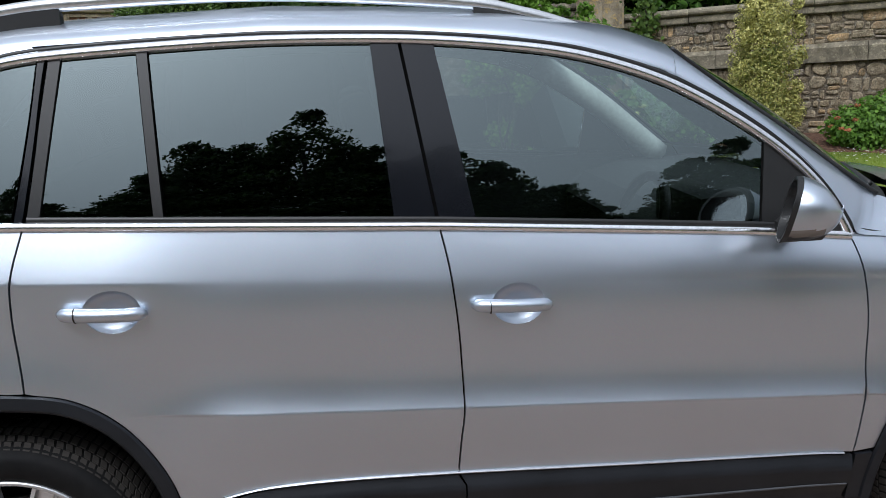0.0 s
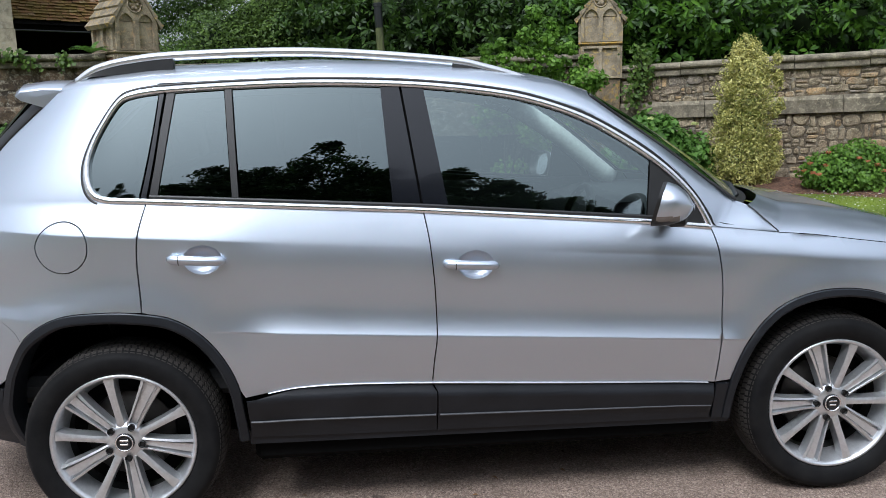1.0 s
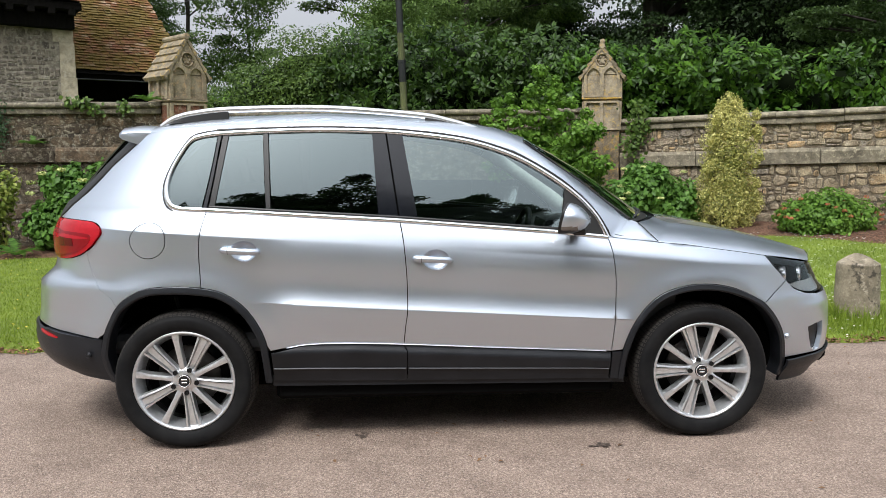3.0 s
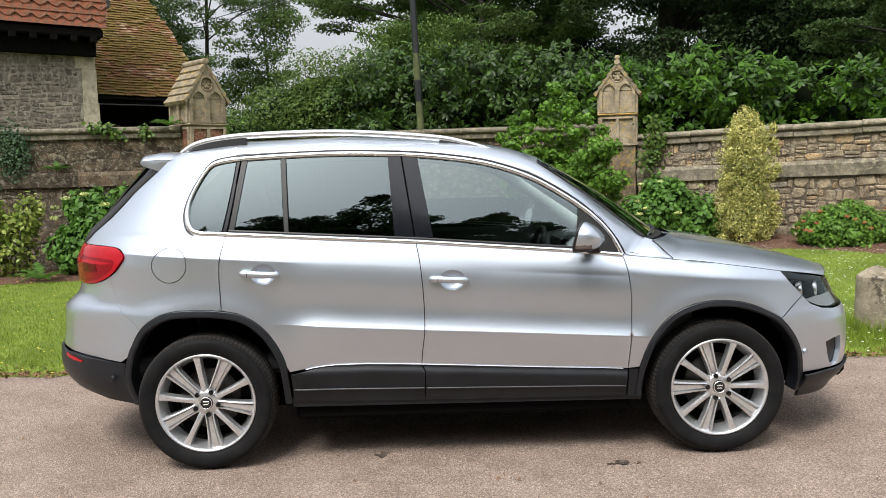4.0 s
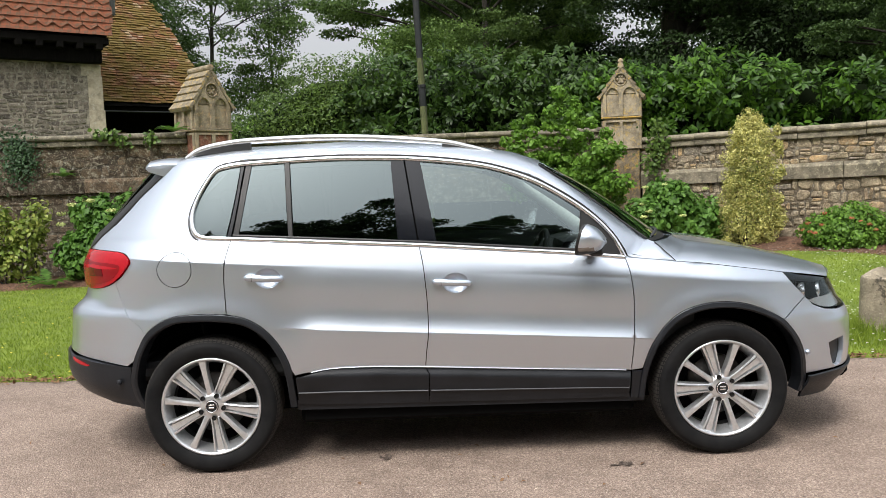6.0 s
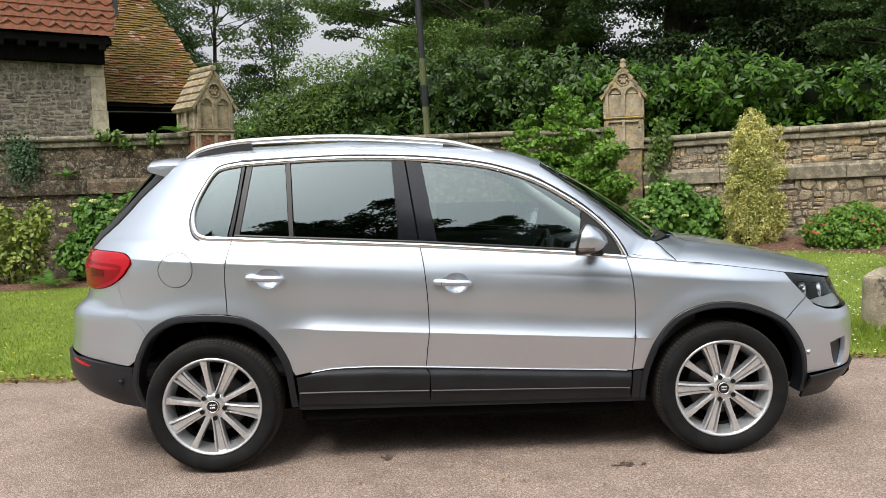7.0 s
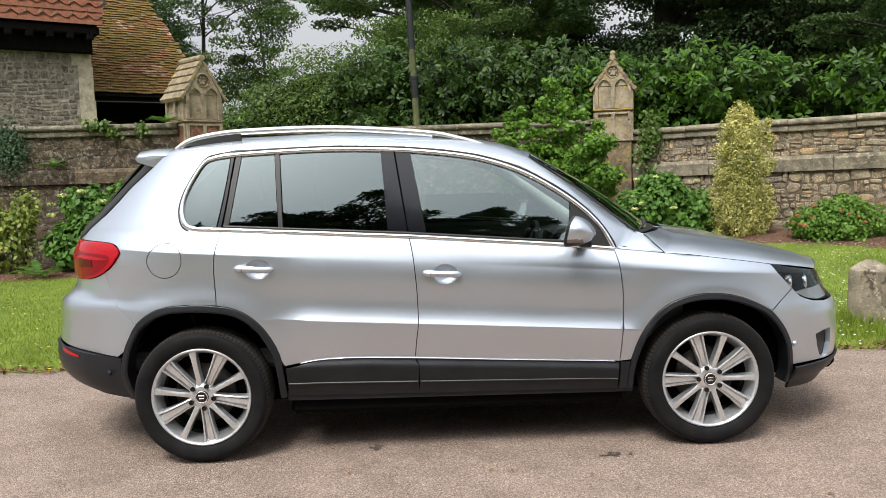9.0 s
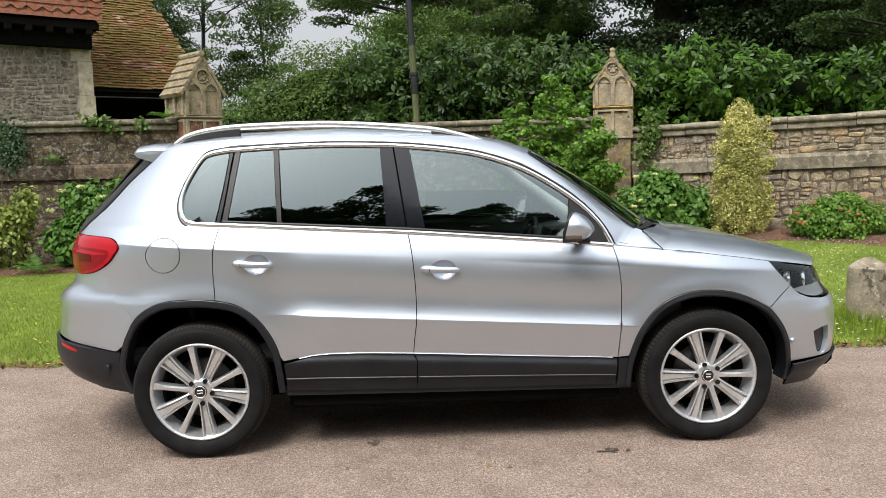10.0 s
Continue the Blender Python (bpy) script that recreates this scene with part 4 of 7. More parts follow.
# ---- walls' runs ----
wall_run("wall_right", RIGHT_A, RIGHT_B, 1.945, 0.36, "rubble-stone garden wall with moulded coping and string course", RUBBLE, 7, (0.0, 5.6), base=0.2, string=1.30, climb=1.3, mortar=JOINT, size=(0.125, 0.102), joint=0.004, proud=0.02)
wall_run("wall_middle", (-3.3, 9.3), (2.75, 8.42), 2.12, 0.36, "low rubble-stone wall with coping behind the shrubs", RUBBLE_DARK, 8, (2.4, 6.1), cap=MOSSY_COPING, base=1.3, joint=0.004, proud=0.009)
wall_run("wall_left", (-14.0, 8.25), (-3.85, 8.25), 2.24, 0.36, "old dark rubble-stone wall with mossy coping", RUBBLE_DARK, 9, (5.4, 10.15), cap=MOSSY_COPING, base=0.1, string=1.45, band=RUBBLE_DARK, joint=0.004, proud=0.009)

# ---- plants ----
def shrub(name, label, category, at, clumps, n, size, material, seed, aspect=0.5, spread=0.6, droop=0.3, stems=5, group="", lobes="round"):
    """A bush: stems from the ground and a crown of leaves on uneven clumps given round its foot."""
    root = thing(name, label, category, at, group=group)
    rng = np.random.default_rng(seed)
    p, nor = on_clumps(rng, clumps, n, 0.35)
    keep = p[:, 2] > 0.0
    v, f = leaves(rng, p[keep], nor[keep] + np.array((0, -0.15, 0.35)), size, spread, aspect, droop=droop, lobes=lobes)
    leaf_mesh("foliage", v, f, material, root)
    for i in range(stems):
        c = clumps[i % len(clumps)]
        a = rng.uniform(0, 6.28)
        foot = np.array((0.12 * math.cos(a), 0.12 * math.sin(a), -0.05))
        mid = foot * 1.5 + np.array((c[0], c[1], c[2])) * 0.5
        v, f = tube(spline([foot, mid, (c[0], c[1], c[2] + c[5] * 0.5)], 4), [0.016] * 4 + [0.011] * 4 + [0.006], 6)
        link_mesh("stem", v, f, BARK, root, "", True)
    return root


rng = np.random.default_rng(21)
# currant-like shrub beside the pillar: upright leafy shoots over a broad foot
clumps = [(0.1, 0, 0.6, 0.75, 0.4, 0.6), (0.25, 0, 1.2, 0.55, 0.35, 0.45), (0.75, 0, 1.15, 0.45, 0.35, 0.45)]
stalks = []
for sx, st, sw in ((-0.52, 1.72, 0.12), (-0.38, 1.98, 0.13), (-0.2, 2.05, 0.12), (0.0, 2.12, 0.13), (0.22, 2.42, 0.15), (0.40, 2.30, 0.14), (0.55, 2.18, 0.13), (0.68, 1.95, 0.13), (0.9, 1.8, 0.14), (1.05, 1.55, 0.14)):
    for k in range(7):
        h = 0.75 + (st - 0.75) * (k + 1) / 7
        stalks.append((sx * (0.75 + 0.25 * k / 6) + rng.normal(0, 0.04), rng.normal(-0.05, 0.12), h, sw * (1.3 - 0.08 * k), sw, sw * 0.7))
sprays = []
for c in clumps:
    for _ in range(8):
        d = rng.normal(0, 1, 3)
        d *= rng.uniform(0.55, 1.12) / np.linalg.norm(d)
        r = rng.uniform(0.12, 0.24)
        sprays.append((c[0] + d[0] * c[3], c[1] + d[1] * c[4] - 0.05, c[2] + d[2] * c[5], r * 1.2, r, r * 0.8))
shrub("shrub", "tall fresh-green leafy shrub growing against the wall", "shrub", (1.62, 7.55, 0.20), sprays + stalks, 15000, 0.054, CURRANT, 1, aspect=0.9, lobes=True, stems=16)
clumps = [(-0.35, 0, 0.4, 0.4, 0.4, 0.42), (0.1, 0, 0.5, 0.42, 0.4, 0.48), (0.45, -0.1, 0.35, 0.36, 0.36, 0.38), (0.0, 0.1, 0.75, 0.35, 0.3, 0.3)]
low_shrub = shrub("shrub", "low bushy green shrub with pale flat flower heads", "shrub", (3.35, 7.0, 0.28), clumps, 6200, 0.078, HYDRANGEA, 2, aspect=0.65)
clumps = [(-0.04, 0, 0.42, 0.46, 0.42, 0.42), (-0.03, 0, 0.80, 0.45, 0.40, 0.42), (0.02, 0, 1.18, 0.43, 0.36, 0.40), (0.03, 0, 1.50, 0.37, 0.30, 0.30), (-0.02, 0, 1.76, 0.14, 0.14, 0.22), (0.10, 0, 1.72, 0.12, 0.12, 0.22), (-0.14, 0, 1.70, 0.10, 0.1, 0.20), (0.32, -0.05, 0.46, 0.24, 0.24, 0.20), (0.1, 0, 0.2, 0.3, 0.3, 0.2)]
clumps += [(c[0] + c[3] * a, -0.2, c[2] + c[5] * b, 0.07, 0.07, 0.09) for c in clumps[:4] for a, b in ((-0.85, 0.3), (0.88, -0.2), (0.8, 0.5), (-0.85, -0.6))]
shrub("holly_bush", "columnar evergreen bush with yellow variegated leaves", "shrub", (4.34, 6.55, 0.28), [(c[0] * 0.9, c[1], c[2], c[3] * 0.9, c[4], c[5]) for c in clumps], 30000, 0.037, VARIEGATED, 3, aspect=0.42, spread=0.75)
clumps = [(-0.3, 0, 0.28, 0.34, 0.34, 0.30), (0.1, 0, 0.36, 0.38, 0.36, 0.34), (0.42, 0, 0.26, 0.30, 0.3, 0.28), (0.0, -0.15, 0.25, 0.4, 0.3, 0.26)]
hyd = shrub("hydrangea", "rounded green hydrangea with faded pinkish flowers", "shrub", (5.32, 5.75, 0.27), clumps, 9500, 0.050, FRESH, 4, aspect=0.65, group="hydrangeas")
clumps = [(-0.2, 0, 0.4, 0.5, 0.4, 0.4), (0.2, 0, 0.7, 0.4, 0.35, 0.4), (-0.1, 0.1, 0.95, 0.35, 0.3, 0.32), (0.5, 0, 0.95, 0.3, 0.28, 0.36), (0.75, 0.2, 1.2, 0.2, 0.2, 0.3)]
hyd_l = shrub("hydrangea", "leafy hydrangea bush with pale green-yellow flower heads", "shrub", (-4.95, 7.35, 0.05), clumps, 5200, 0.098, HYDRANGEA, 5, aspect=0.68, group="hydrangeas")
clumps = [(0, 0, 0.35, 0.4, 0.35, 0.4), (-0.4, 0, 0.5, 0.4, 0.35, 0.45), (0.15, 0, 0.7, 0.3, 0.25, 0.3)]
shrub("shrub", "small yellowish-green bush at the foot of the wall", "shrub", (-6.15, 7.3, 0.05), clumps + [(-0.25, 0, 0.95, 0.3, 0.25, 0.25), (0.3, 0, 0.95, 0.22, 0.2, 0.3), (-0.5, 0, 0.8, 0.3, 0.3, 0.3)], 2600, 0.085, GOLDEN, 6, aspect=0.55)
clumps = [(0, 0, 0.5, 0.35, 0.3, 0.4), (0.1, 0, 0.9, 0.3, 0.3, 0.35), (0.0, 0, 1.2, 0.18, 0.2, 0.25)]
shrub("shrub", "small fresh-green shrub beside the hydrangea", "shrub", (6.45, 5.65, 0.28), clumps, 1300, 0.07, FRESH, 7)


def flower_heads(parent, clumps, n, r, material, seed, flat=0.5, label=""):
    rng = np.random.default_rng(seed)
    p, nor = on_clumps(rng, clumps, n * 4, 0.95)
    p = p[(nor[:, 2] > -0.1) & (nor[:, 1] < 0.4)][:n]
    for q in p:
        k = 40
        d = rng.normal(0, 1, (k, 3))
        d /= np.linalg.norm(d, axis=1, keepdims=True)
        v, f = leaves(rng, q + d * np.array((r, r, r * flat)), d, r * 0.6, 0.3, 0.8)
        leaf_mesh("flower_head", v, f, material, parent, label)


flower_heads(hyd, [(-0.1, -0.1, 0.3, 0.55, 0.36, 0.28), (0.4, -0.1, 0.3, 0.3, 0.3, 0.3)], 16, 0.032, PINK, 8, label="faded pinkish-orange flower head")
flower_heads(hyd_l, [(0.0, 0, 0.85, 0.6, 0.4, 0.42)], 9, 0.06, CREAM, 9, 0.4, label="pale green-yellow flower head")
flower_heads(low_shrub, [(0.0, 0, 0.55, 0.6, 0.42, 0.45)], 8, 0.05, CREAM, 10, 0.3, label="pale flat flower head")


def fronds(name, label, at, count, length, seed):
    """A fern: arching fronds with paired leaflets."""
    root = thing(name, label, "fern", at, group="ferns")
    rng = np.random.default_rng(seed)
    for i in range(count):
        a = 2 * math.pi * i / count + rng.uniform(-0.3, 0.3)
        out = np.array((math.cos(a), -0.35 + 0.6 * math.sin(a), 0.5 + 0.3 * rng.uniform()))
        out /= np.linalg.norm(out)
        t = np.linspace(0.1, 1, 12)[:, None]
        spine = out * length * t + np.array((0, -0.05, -0.45)) * length * t ** 2
        side = np.cross(out, (0, 0, 1.0))
        side /= np.linalg.norm(side)
        w = length * 0.2 * np.sin(np.pi * np.clip(t, 0, 1) ** 0.7 * 0.95 + 0.1)
        v, f = [], []
        for j in range(12):
            for s in (1, -1):
                k = len(v)
                tip = spine[j] + s * side * w[j] + out * 0.02
                v += [spine[j] - out * length * 0.03, spine[j] + out * length * 0.035, tip]
                f.append((k, k + 1, k + 2))
        link_mesh("frond", v, f, HYDRANGEA, root)


fronds("fern", "green fern at the foot of the wall", (-5.55, 6.9, 0.06), 12, 0.5, 1)
fronds("fern", "small fern growing out of the wall", (-5.78, 8.18, 1.60), 14, 0.30, 2)
fronds("fern", "small fern growing out of the wall", (-4.02, 8.12, 2.24), 13, 0.34, 3)


def ivy(label, pts, n, size, seed, spread_=0.14, leaf=None):
    root = thing("ivy", label, "ivy", pts[0], group="ivy on the walls")
    rng = np.random.default_rng(seed)
    c = resample(np.array(pts), 30) - np.array(pts[0])
    at = c[rng.integers(0, 30, n)] + rng.normal(0, 1, (n, 3)) * np.array((spread_, 0.03, spread_))
    v, f = leaves(rng, at, np.tile((0, -1.0, 0.3), (n, 1)), size, 0.4, 0.85)
    leaf_mesh("foliage", v, f, leaf or HEDGE, root)
    v, f = tube(c, 0.008, 5)
    link_mesh("stem", v, f, BARK, root)


ivy("dark green ivy trailing down the old wall", [(-6.50, 8.14, 2.14), (-6.40, 8.14, 1.92), (-6.45, 8.14, 1.68)], 950, 0.042, 1, 0.14, IVY)
ivy("green ivy on the wall's coping", [(-5.25, 8.12, 2.25), (-4.95, 8.1, 2.22), (-4.75, 8.12, 2.12)], 120, 0.065, 2, 0.05)
ivy("green ivy climbing beside the gate pillar", [(3.42, 7.95, 2.1), (3.5, 7.95, 1.85), (3.42, 7.98, 1.6), (3.36, 7.98, 1.45)], 420, 0.06, 3, 0.10)
ivy("small plant rooted in the coping", [(-4.45, 8.12, 2.2), (-4.35, 8.12, 2.12)], 60, 0.06, 4, 0.05)


def rosettes(rng, points, normals, per, size):
    """Shoots that end in a fan of long leaves bending outwards, as laurels bear them."""
    n = len(points)
    nor = normals + rng.normal(0, 0.35, (n, 3))
    nor /= np.linalg.norm(nor, axis=1, keepdims=True)
    ref = np.where(np.abs(nor[:, 2:]) < 0.8, np.array((0, 0, 1.0)), np.array((1.0, 0, 0)))
    u = np.cross(nor, ref)
    u /= np.linalg.norm(u, axis=1, keepdims=True)
    w = np.cross(nor, u)
    vs, fs = [], []
    for k in range(per):
        a = (2.4 * k + rng.uniform(0, 6.28, n))[:, None]
        out = np.cos(a) * u + np.sin(a) * w
        rise = rng.uniform(0.15, 0.9, (n, 1))
        ax = out + nor * rise + np.array((0, 0, -0.28))
        ax /= np.linalg.norm(ax, axis=1, keepdims=True)
        top = nor - (nor * ax).sum(1, keepdims=True) * ax
        top /= np.linalg.norm(top, axis=1, keepdims=True) + 1e-9
        side = np.cross(ax, top)
        s = size * rng.uniform(0.7, 1.25, (n, 1))
        base = points - nor * 0.03 + ax * 0.015
        q1, q2, tip = base + ax * s * 0.36, base + ax * s * 0.7 - top * s * 0.04, base + ax * s - top * s * 0.14
        b = len(vs) * 0
        block = np.stack([base, q1 + side * s * 0.15 + top * s * 0.03, q1, q1 - side * s * 0.15 + top * s * 0.03, q2 + side * s * 0.14, q2, q2 - side * s * 0.14, tip], 1).reshape(-1, 3)
        i0 = np.arange(n)[:, None] * 8 + k * n * 8
        vs.append(block)
        fs += [i0 + np.array([t]) for t in ((0, 1, 2), (0, 2, 3), (1, 4, 5), (1, 5, 2), (2, 5, 6), (2, 6, 3), (4, 7, 5), (5, 7, 6))]
    return np.concatenate(vs), np.concatenate(fs)


def hedge(name, label, x0, x1, y, top, n, size, material, seed, droop, rosette=0):
    """A clipped or free hedge behind the wall: a sheet of painted dark shade inside and a coat of leaves."""
    root = thing(name, label, "hedge", (0, 0, 0), group="")
    rng = np.random.default_rng(seed)
    clumps = []
    x = x0
    while x < x1:
        t = top(x)
        z = 0.7
        while z < t:
            r = rng.uniform(0.42, 0.75)
            clumps.append((x + rng.uniform(-0.25, 0.25), y(x) + rng.uniform(-0.2, 0.35) + 0.25 * (z / t) ** 2, min(z, t - 0.35), r, 0.55, r * 0.85))
            z += 0.62
        clumps.append((x, y(x) + 0.9, t - 0.55, 0.7, 0.8, 0.55))
        x += 0.55
    if rosette:
        p, nor = on_clumps(rng, clumps, n // rosette, 0.86)
        keep = (p[:, 1] < y(p[:, 0]) + 0.9) & (p[:, 2] > 1.2) & (nor[:, 1] < 0.5)
        v, f = rosettes(rng, p[keep], nor[keep] + np.array((0, -0.3, 0.15)), rosette, size)
    else:
        p, nor = on_clumps(rng, clumps, n, 0.6)
        keep = (p[:, 1] < y(p[:, 0]) + 0.9) & (p[:, 2] > 1.2)
        v, f = leaves(rng, p[keep], nor[keep] + np.array((0, -0.25, 0.25)), size, 0.55, 0.5, droop=droop)
    leaf_mesh("foliage", v, f, material, root)
    # a plain sheet behind the leaves, its colour standing in for shade
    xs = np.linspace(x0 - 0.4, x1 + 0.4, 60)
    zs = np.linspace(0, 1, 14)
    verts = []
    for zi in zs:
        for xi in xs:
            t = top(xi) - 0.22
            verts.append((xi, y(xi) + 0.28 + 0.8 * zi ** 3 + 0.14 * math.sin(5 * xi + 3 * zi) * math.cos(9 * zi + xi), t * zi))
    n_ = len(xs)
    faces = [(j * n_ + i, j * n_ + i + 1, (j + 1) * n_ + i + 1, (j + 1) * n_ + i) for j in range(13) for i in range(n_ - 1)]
    link_mesh("inside", verts, faces, SHADE, root, "dark sheet inside the hedge, painted as deep shade", True)
    return root


hedge("hedge", "dense dark-green small-leaved hedge behind the wall", -3.3, -0.6, lambda x: 10.0 + 0 * x, lambda x: float(np.interp(x, [-3.4, -2.9, -2.2, -0.6], [2.6, 3.1, 3.45, 3.6])), 34000, 0.06, HEDGE, 31, 0.2)
hedge("laurel_hedge", "large glossy dark-green laurel hedge behind the wall", -1.1, 3.3, lambda x: 9.7 + 0 * x, lambda x: float(np.interp(x, [-1.2, 0.0, 1.5, 3.0], [3.4, 3.6, 3.5, 3.35])), 29000, 0.12, LAUREL, 32, 1.0, 7)
hedge("laurel_hedge", "bright glossy green laurel hedge rising above the wall", 3.0, 9.6, lambda x: right_wall_y(x) + 1.05, lambda x: float(np.interp(x, [3.0, 4.2, 5.5, 7.0, 9.6], [3.25, 3.3, 3.15, 2.9, 2.7])), 32000, 0.135, BRIGHT_LAUREL, 33, 0.8, 7)

# added backing that blocks the sky, shade painted into its dark leaves
hedge("undergrowth", "dark undergrowth behind the laurels, shade painted into its leaves", 2.2, 13.5, lambda x: 12.6 - 0.2 * np.maximum(0, x - 6), lambda x: float(np.interp(x, [2, 5, 6.5, 14], [3.8, 3.8, 4.7, 5.2])) + 0.3 * math.sin(1.7 * x), 22000, 0.11, DARK_LEAF, 34, 0.3)

# ---- trees ----
def tree(label, at, height, trunk, clumps, n, size, material, seed, lean=(0, 0), limbs=9):
    root = thing("tree", label, "tree", at)
    rng = np.random.default_rng(seed)
    top = np.array((lean[0], lean[1], height * 0.86))
    path = spline([(0, 0, -0.2), tuple(top * 0.3 + rng.normal(0, 0.1, 3)), tuple(top * 0.65 + rng.normal(0, 0.15, 3)), tuple(top)], 6)
    v, f = tube(path, np.linspace(trunk, trunk * 0.15, len(path)), 10)
    link_mesh("trunk", v, f, BARK, root, "grey-brown trunk", True)
    c = np.array(clumps)
    for i in rng.permutation(len(c))[:limbs]:
        z = np.clip(c[i, 2] - 0.25 * np.hypot(c[i, 0], c[i, 1]) - 0.5, height * 0.1, height * 0.8)
        k = int(np.argmin(np.abs(path[:, 2] - z)))
        mid = (path[k] + c[i, :3]) / 2 + np.array((0, 0, 0.25))
        v, f = tube(spline([path[k], mid, c[i, :3]], 5), np.linspace(trunk * 0.26, 0.015, 11), 6)
        link_mesh("limb", v, f, BARK, root, "", True)
    p, nor = on_clumps(rng, clumps, n, 0.25)
    v, f = leaves(rng, p, nor + np.array((0, 0, 0.4)), size, 0.8, 0.6, droop=0.3, lobes="plain")
    leaf_mesh("crown", v, f, material, root, "leafy crown")
    return root


def crown(rng, count, centre, size, r):
    """Clumps filling an ellipsoid unevenly."""
    out = []
    while len(out) < count:
        d = rng.normal(0, 1, 3)
        d = d / np.linalg.norm(d) * rng.uniform(0.25, 1.0) ** 0.5
        q = np.array(centre) + d * np.array(size)
        rr = r * rng.uniform(0.6, 1.35)
        out.append((*q, rr * 1.2, rr * 1.1, rr * 0.6))
    return out


def layers(rng, count, centre, size, r):
    """Flat drooping sprays of foliage, tier over tier, filling an ellipsoid unevenly."""
    out = []
    for x, y, z, *_ in crown(rng, count, centre, size, r):
        rr = r * rng.uniform(0.6, 1.2)
        for k in range(3):
            out.append((x + rng.normal(0, 0.5) * r, y + rng.normal(0, 0.4) * r, z - 0.22 * k * rr + rng.normal(0, 0.1), rr * rng.uniform(0.7, 1.1), rr * rng.uniform(0.6, 1.0), rr * 0.16))
    return out


rng = np.random.default_rng(77)
tree("tall broadleaf tree with airy yellowish-green foliage", (-7.4, 25, 0), 13, 0.12, crown(rng, 130, (0.9, 0, 7.4), (2.7, 2.0, 5.6), 0.48), 40000, 0.10, TREE_LEAF, 41, limbs=22)
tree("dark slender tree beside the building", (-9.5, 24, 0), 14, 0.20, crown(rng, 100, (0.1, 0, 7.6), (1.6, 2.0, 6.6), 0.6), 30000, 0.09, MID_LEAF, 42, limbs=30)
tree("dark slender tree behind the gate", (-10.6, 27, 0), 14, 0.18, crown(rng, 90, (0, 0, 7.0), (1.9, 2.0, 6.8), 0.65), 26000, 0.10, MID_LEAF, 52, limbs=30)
tree("broadleaf tree with airy spreading branches", (-5.6, 27, 0), 12, 0.08, crown(rng, 26, (-0.1, 0, 4.4), (1.2, 1.8, 3.4), 0.34), 5200, 0.10, TREE_LEAF, 43, limbs=26)
tree("spreading tree with layered branches over the hedge", (1.4, 17.5, 0), 12, 0.15, [(x, y, z, 0.6, 0.5, 0.17) for x, y, z in [(rng.uniform(-4.4, 3.0), rng.uniform(-2, 2), rng.uniform(4.2, 9.0)) for _ in range(165)] if not (x < -2.2 and z < 5.2)], 84000, 0.085, TREE_LEAF, 44, limbs=40)
tree("pale-leaved tree rising behind the laurels", (-0.2, 15.0, 0), 5.2, 0.10, crown(rng, 60, (0.2, 0, 3.6), (1.7, 1.2, 1.5), 0.4), 24000, 0.07, LIGHT_LEAF, 55, limbs=20)
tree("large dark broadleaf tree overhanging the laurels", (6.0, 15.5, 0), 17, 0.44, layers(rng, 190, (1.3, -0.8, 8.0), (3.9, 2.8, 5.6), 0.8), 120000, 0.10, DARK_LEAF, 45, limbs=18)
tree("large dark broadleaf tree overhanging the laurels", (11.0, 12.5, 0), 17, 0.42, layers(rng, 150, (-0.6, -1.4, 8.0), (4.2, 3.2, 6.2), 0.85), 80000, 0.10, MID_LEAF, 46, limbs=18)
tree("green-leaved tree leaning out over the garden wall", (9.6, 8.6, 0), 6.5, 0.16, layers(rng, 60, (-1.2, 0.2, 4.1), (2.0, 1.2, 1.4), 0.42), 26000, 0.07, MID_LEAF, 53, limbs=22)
tree("dark broadleaf tree behind the hedge", (2.0, 22, 0), 13, 0.3, crown(rng, 110, (0.3, 0, 6.4), (3.2, 2.0, 5.6), 0.8), 90000, 0.13, TREE_LEAF, 47, limbs=14)
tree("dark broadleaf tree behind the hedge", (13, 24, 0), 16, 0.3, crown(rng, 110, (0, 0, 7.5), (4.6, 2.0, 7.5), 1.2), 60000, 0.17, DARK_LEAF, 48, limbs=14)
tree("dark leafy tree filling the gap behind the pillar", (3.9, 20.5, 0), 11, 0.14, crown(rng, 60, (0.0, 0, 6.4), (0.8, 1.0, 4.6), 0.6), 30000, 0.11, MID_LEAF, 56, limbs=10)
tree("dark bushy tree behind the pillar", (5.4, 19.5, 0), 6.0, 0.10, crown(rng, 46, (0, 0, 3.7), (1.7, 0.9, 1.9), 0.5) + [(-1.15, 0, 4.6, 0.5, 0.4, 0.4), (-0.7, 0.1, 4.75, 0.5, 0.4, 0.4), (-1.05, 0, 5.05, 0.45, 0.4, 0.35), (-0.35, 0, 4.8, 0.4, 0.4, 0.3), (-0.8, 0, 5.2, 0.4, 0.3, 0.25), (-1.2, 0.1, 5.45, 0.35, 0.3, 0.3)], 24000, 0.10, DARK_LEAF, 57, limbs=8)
tree("small tree behind the gate", (-3.9, 14.5, 0), 3.6, 0.06, crown(rng, 22, (0, 0, 1.8), (1.2, 0.8, 1.0), 0.42), 6500, 0.08, FRESH, 49, limbs=8)
tree("dark leafy tree behind the porch roof", (-8.3, 21, 0), 8.5, 0.10, crown(rng, 46, (0.1, 0, 4.4), (1.5, 1.0, 3.2), 0.5), 17000, 0.09, MID_LEAF, 58, limbs=10)
tree("dark shrubby tree behind the gate pillar", (-5.6, 18, 0), 4.6, 0.08, crown(rng, 30, (0, 0, 2.4), (2.2, 0.8, 1.5), 0.5), 12000, 0.09, MID_LEAF, 54, limbs=8)

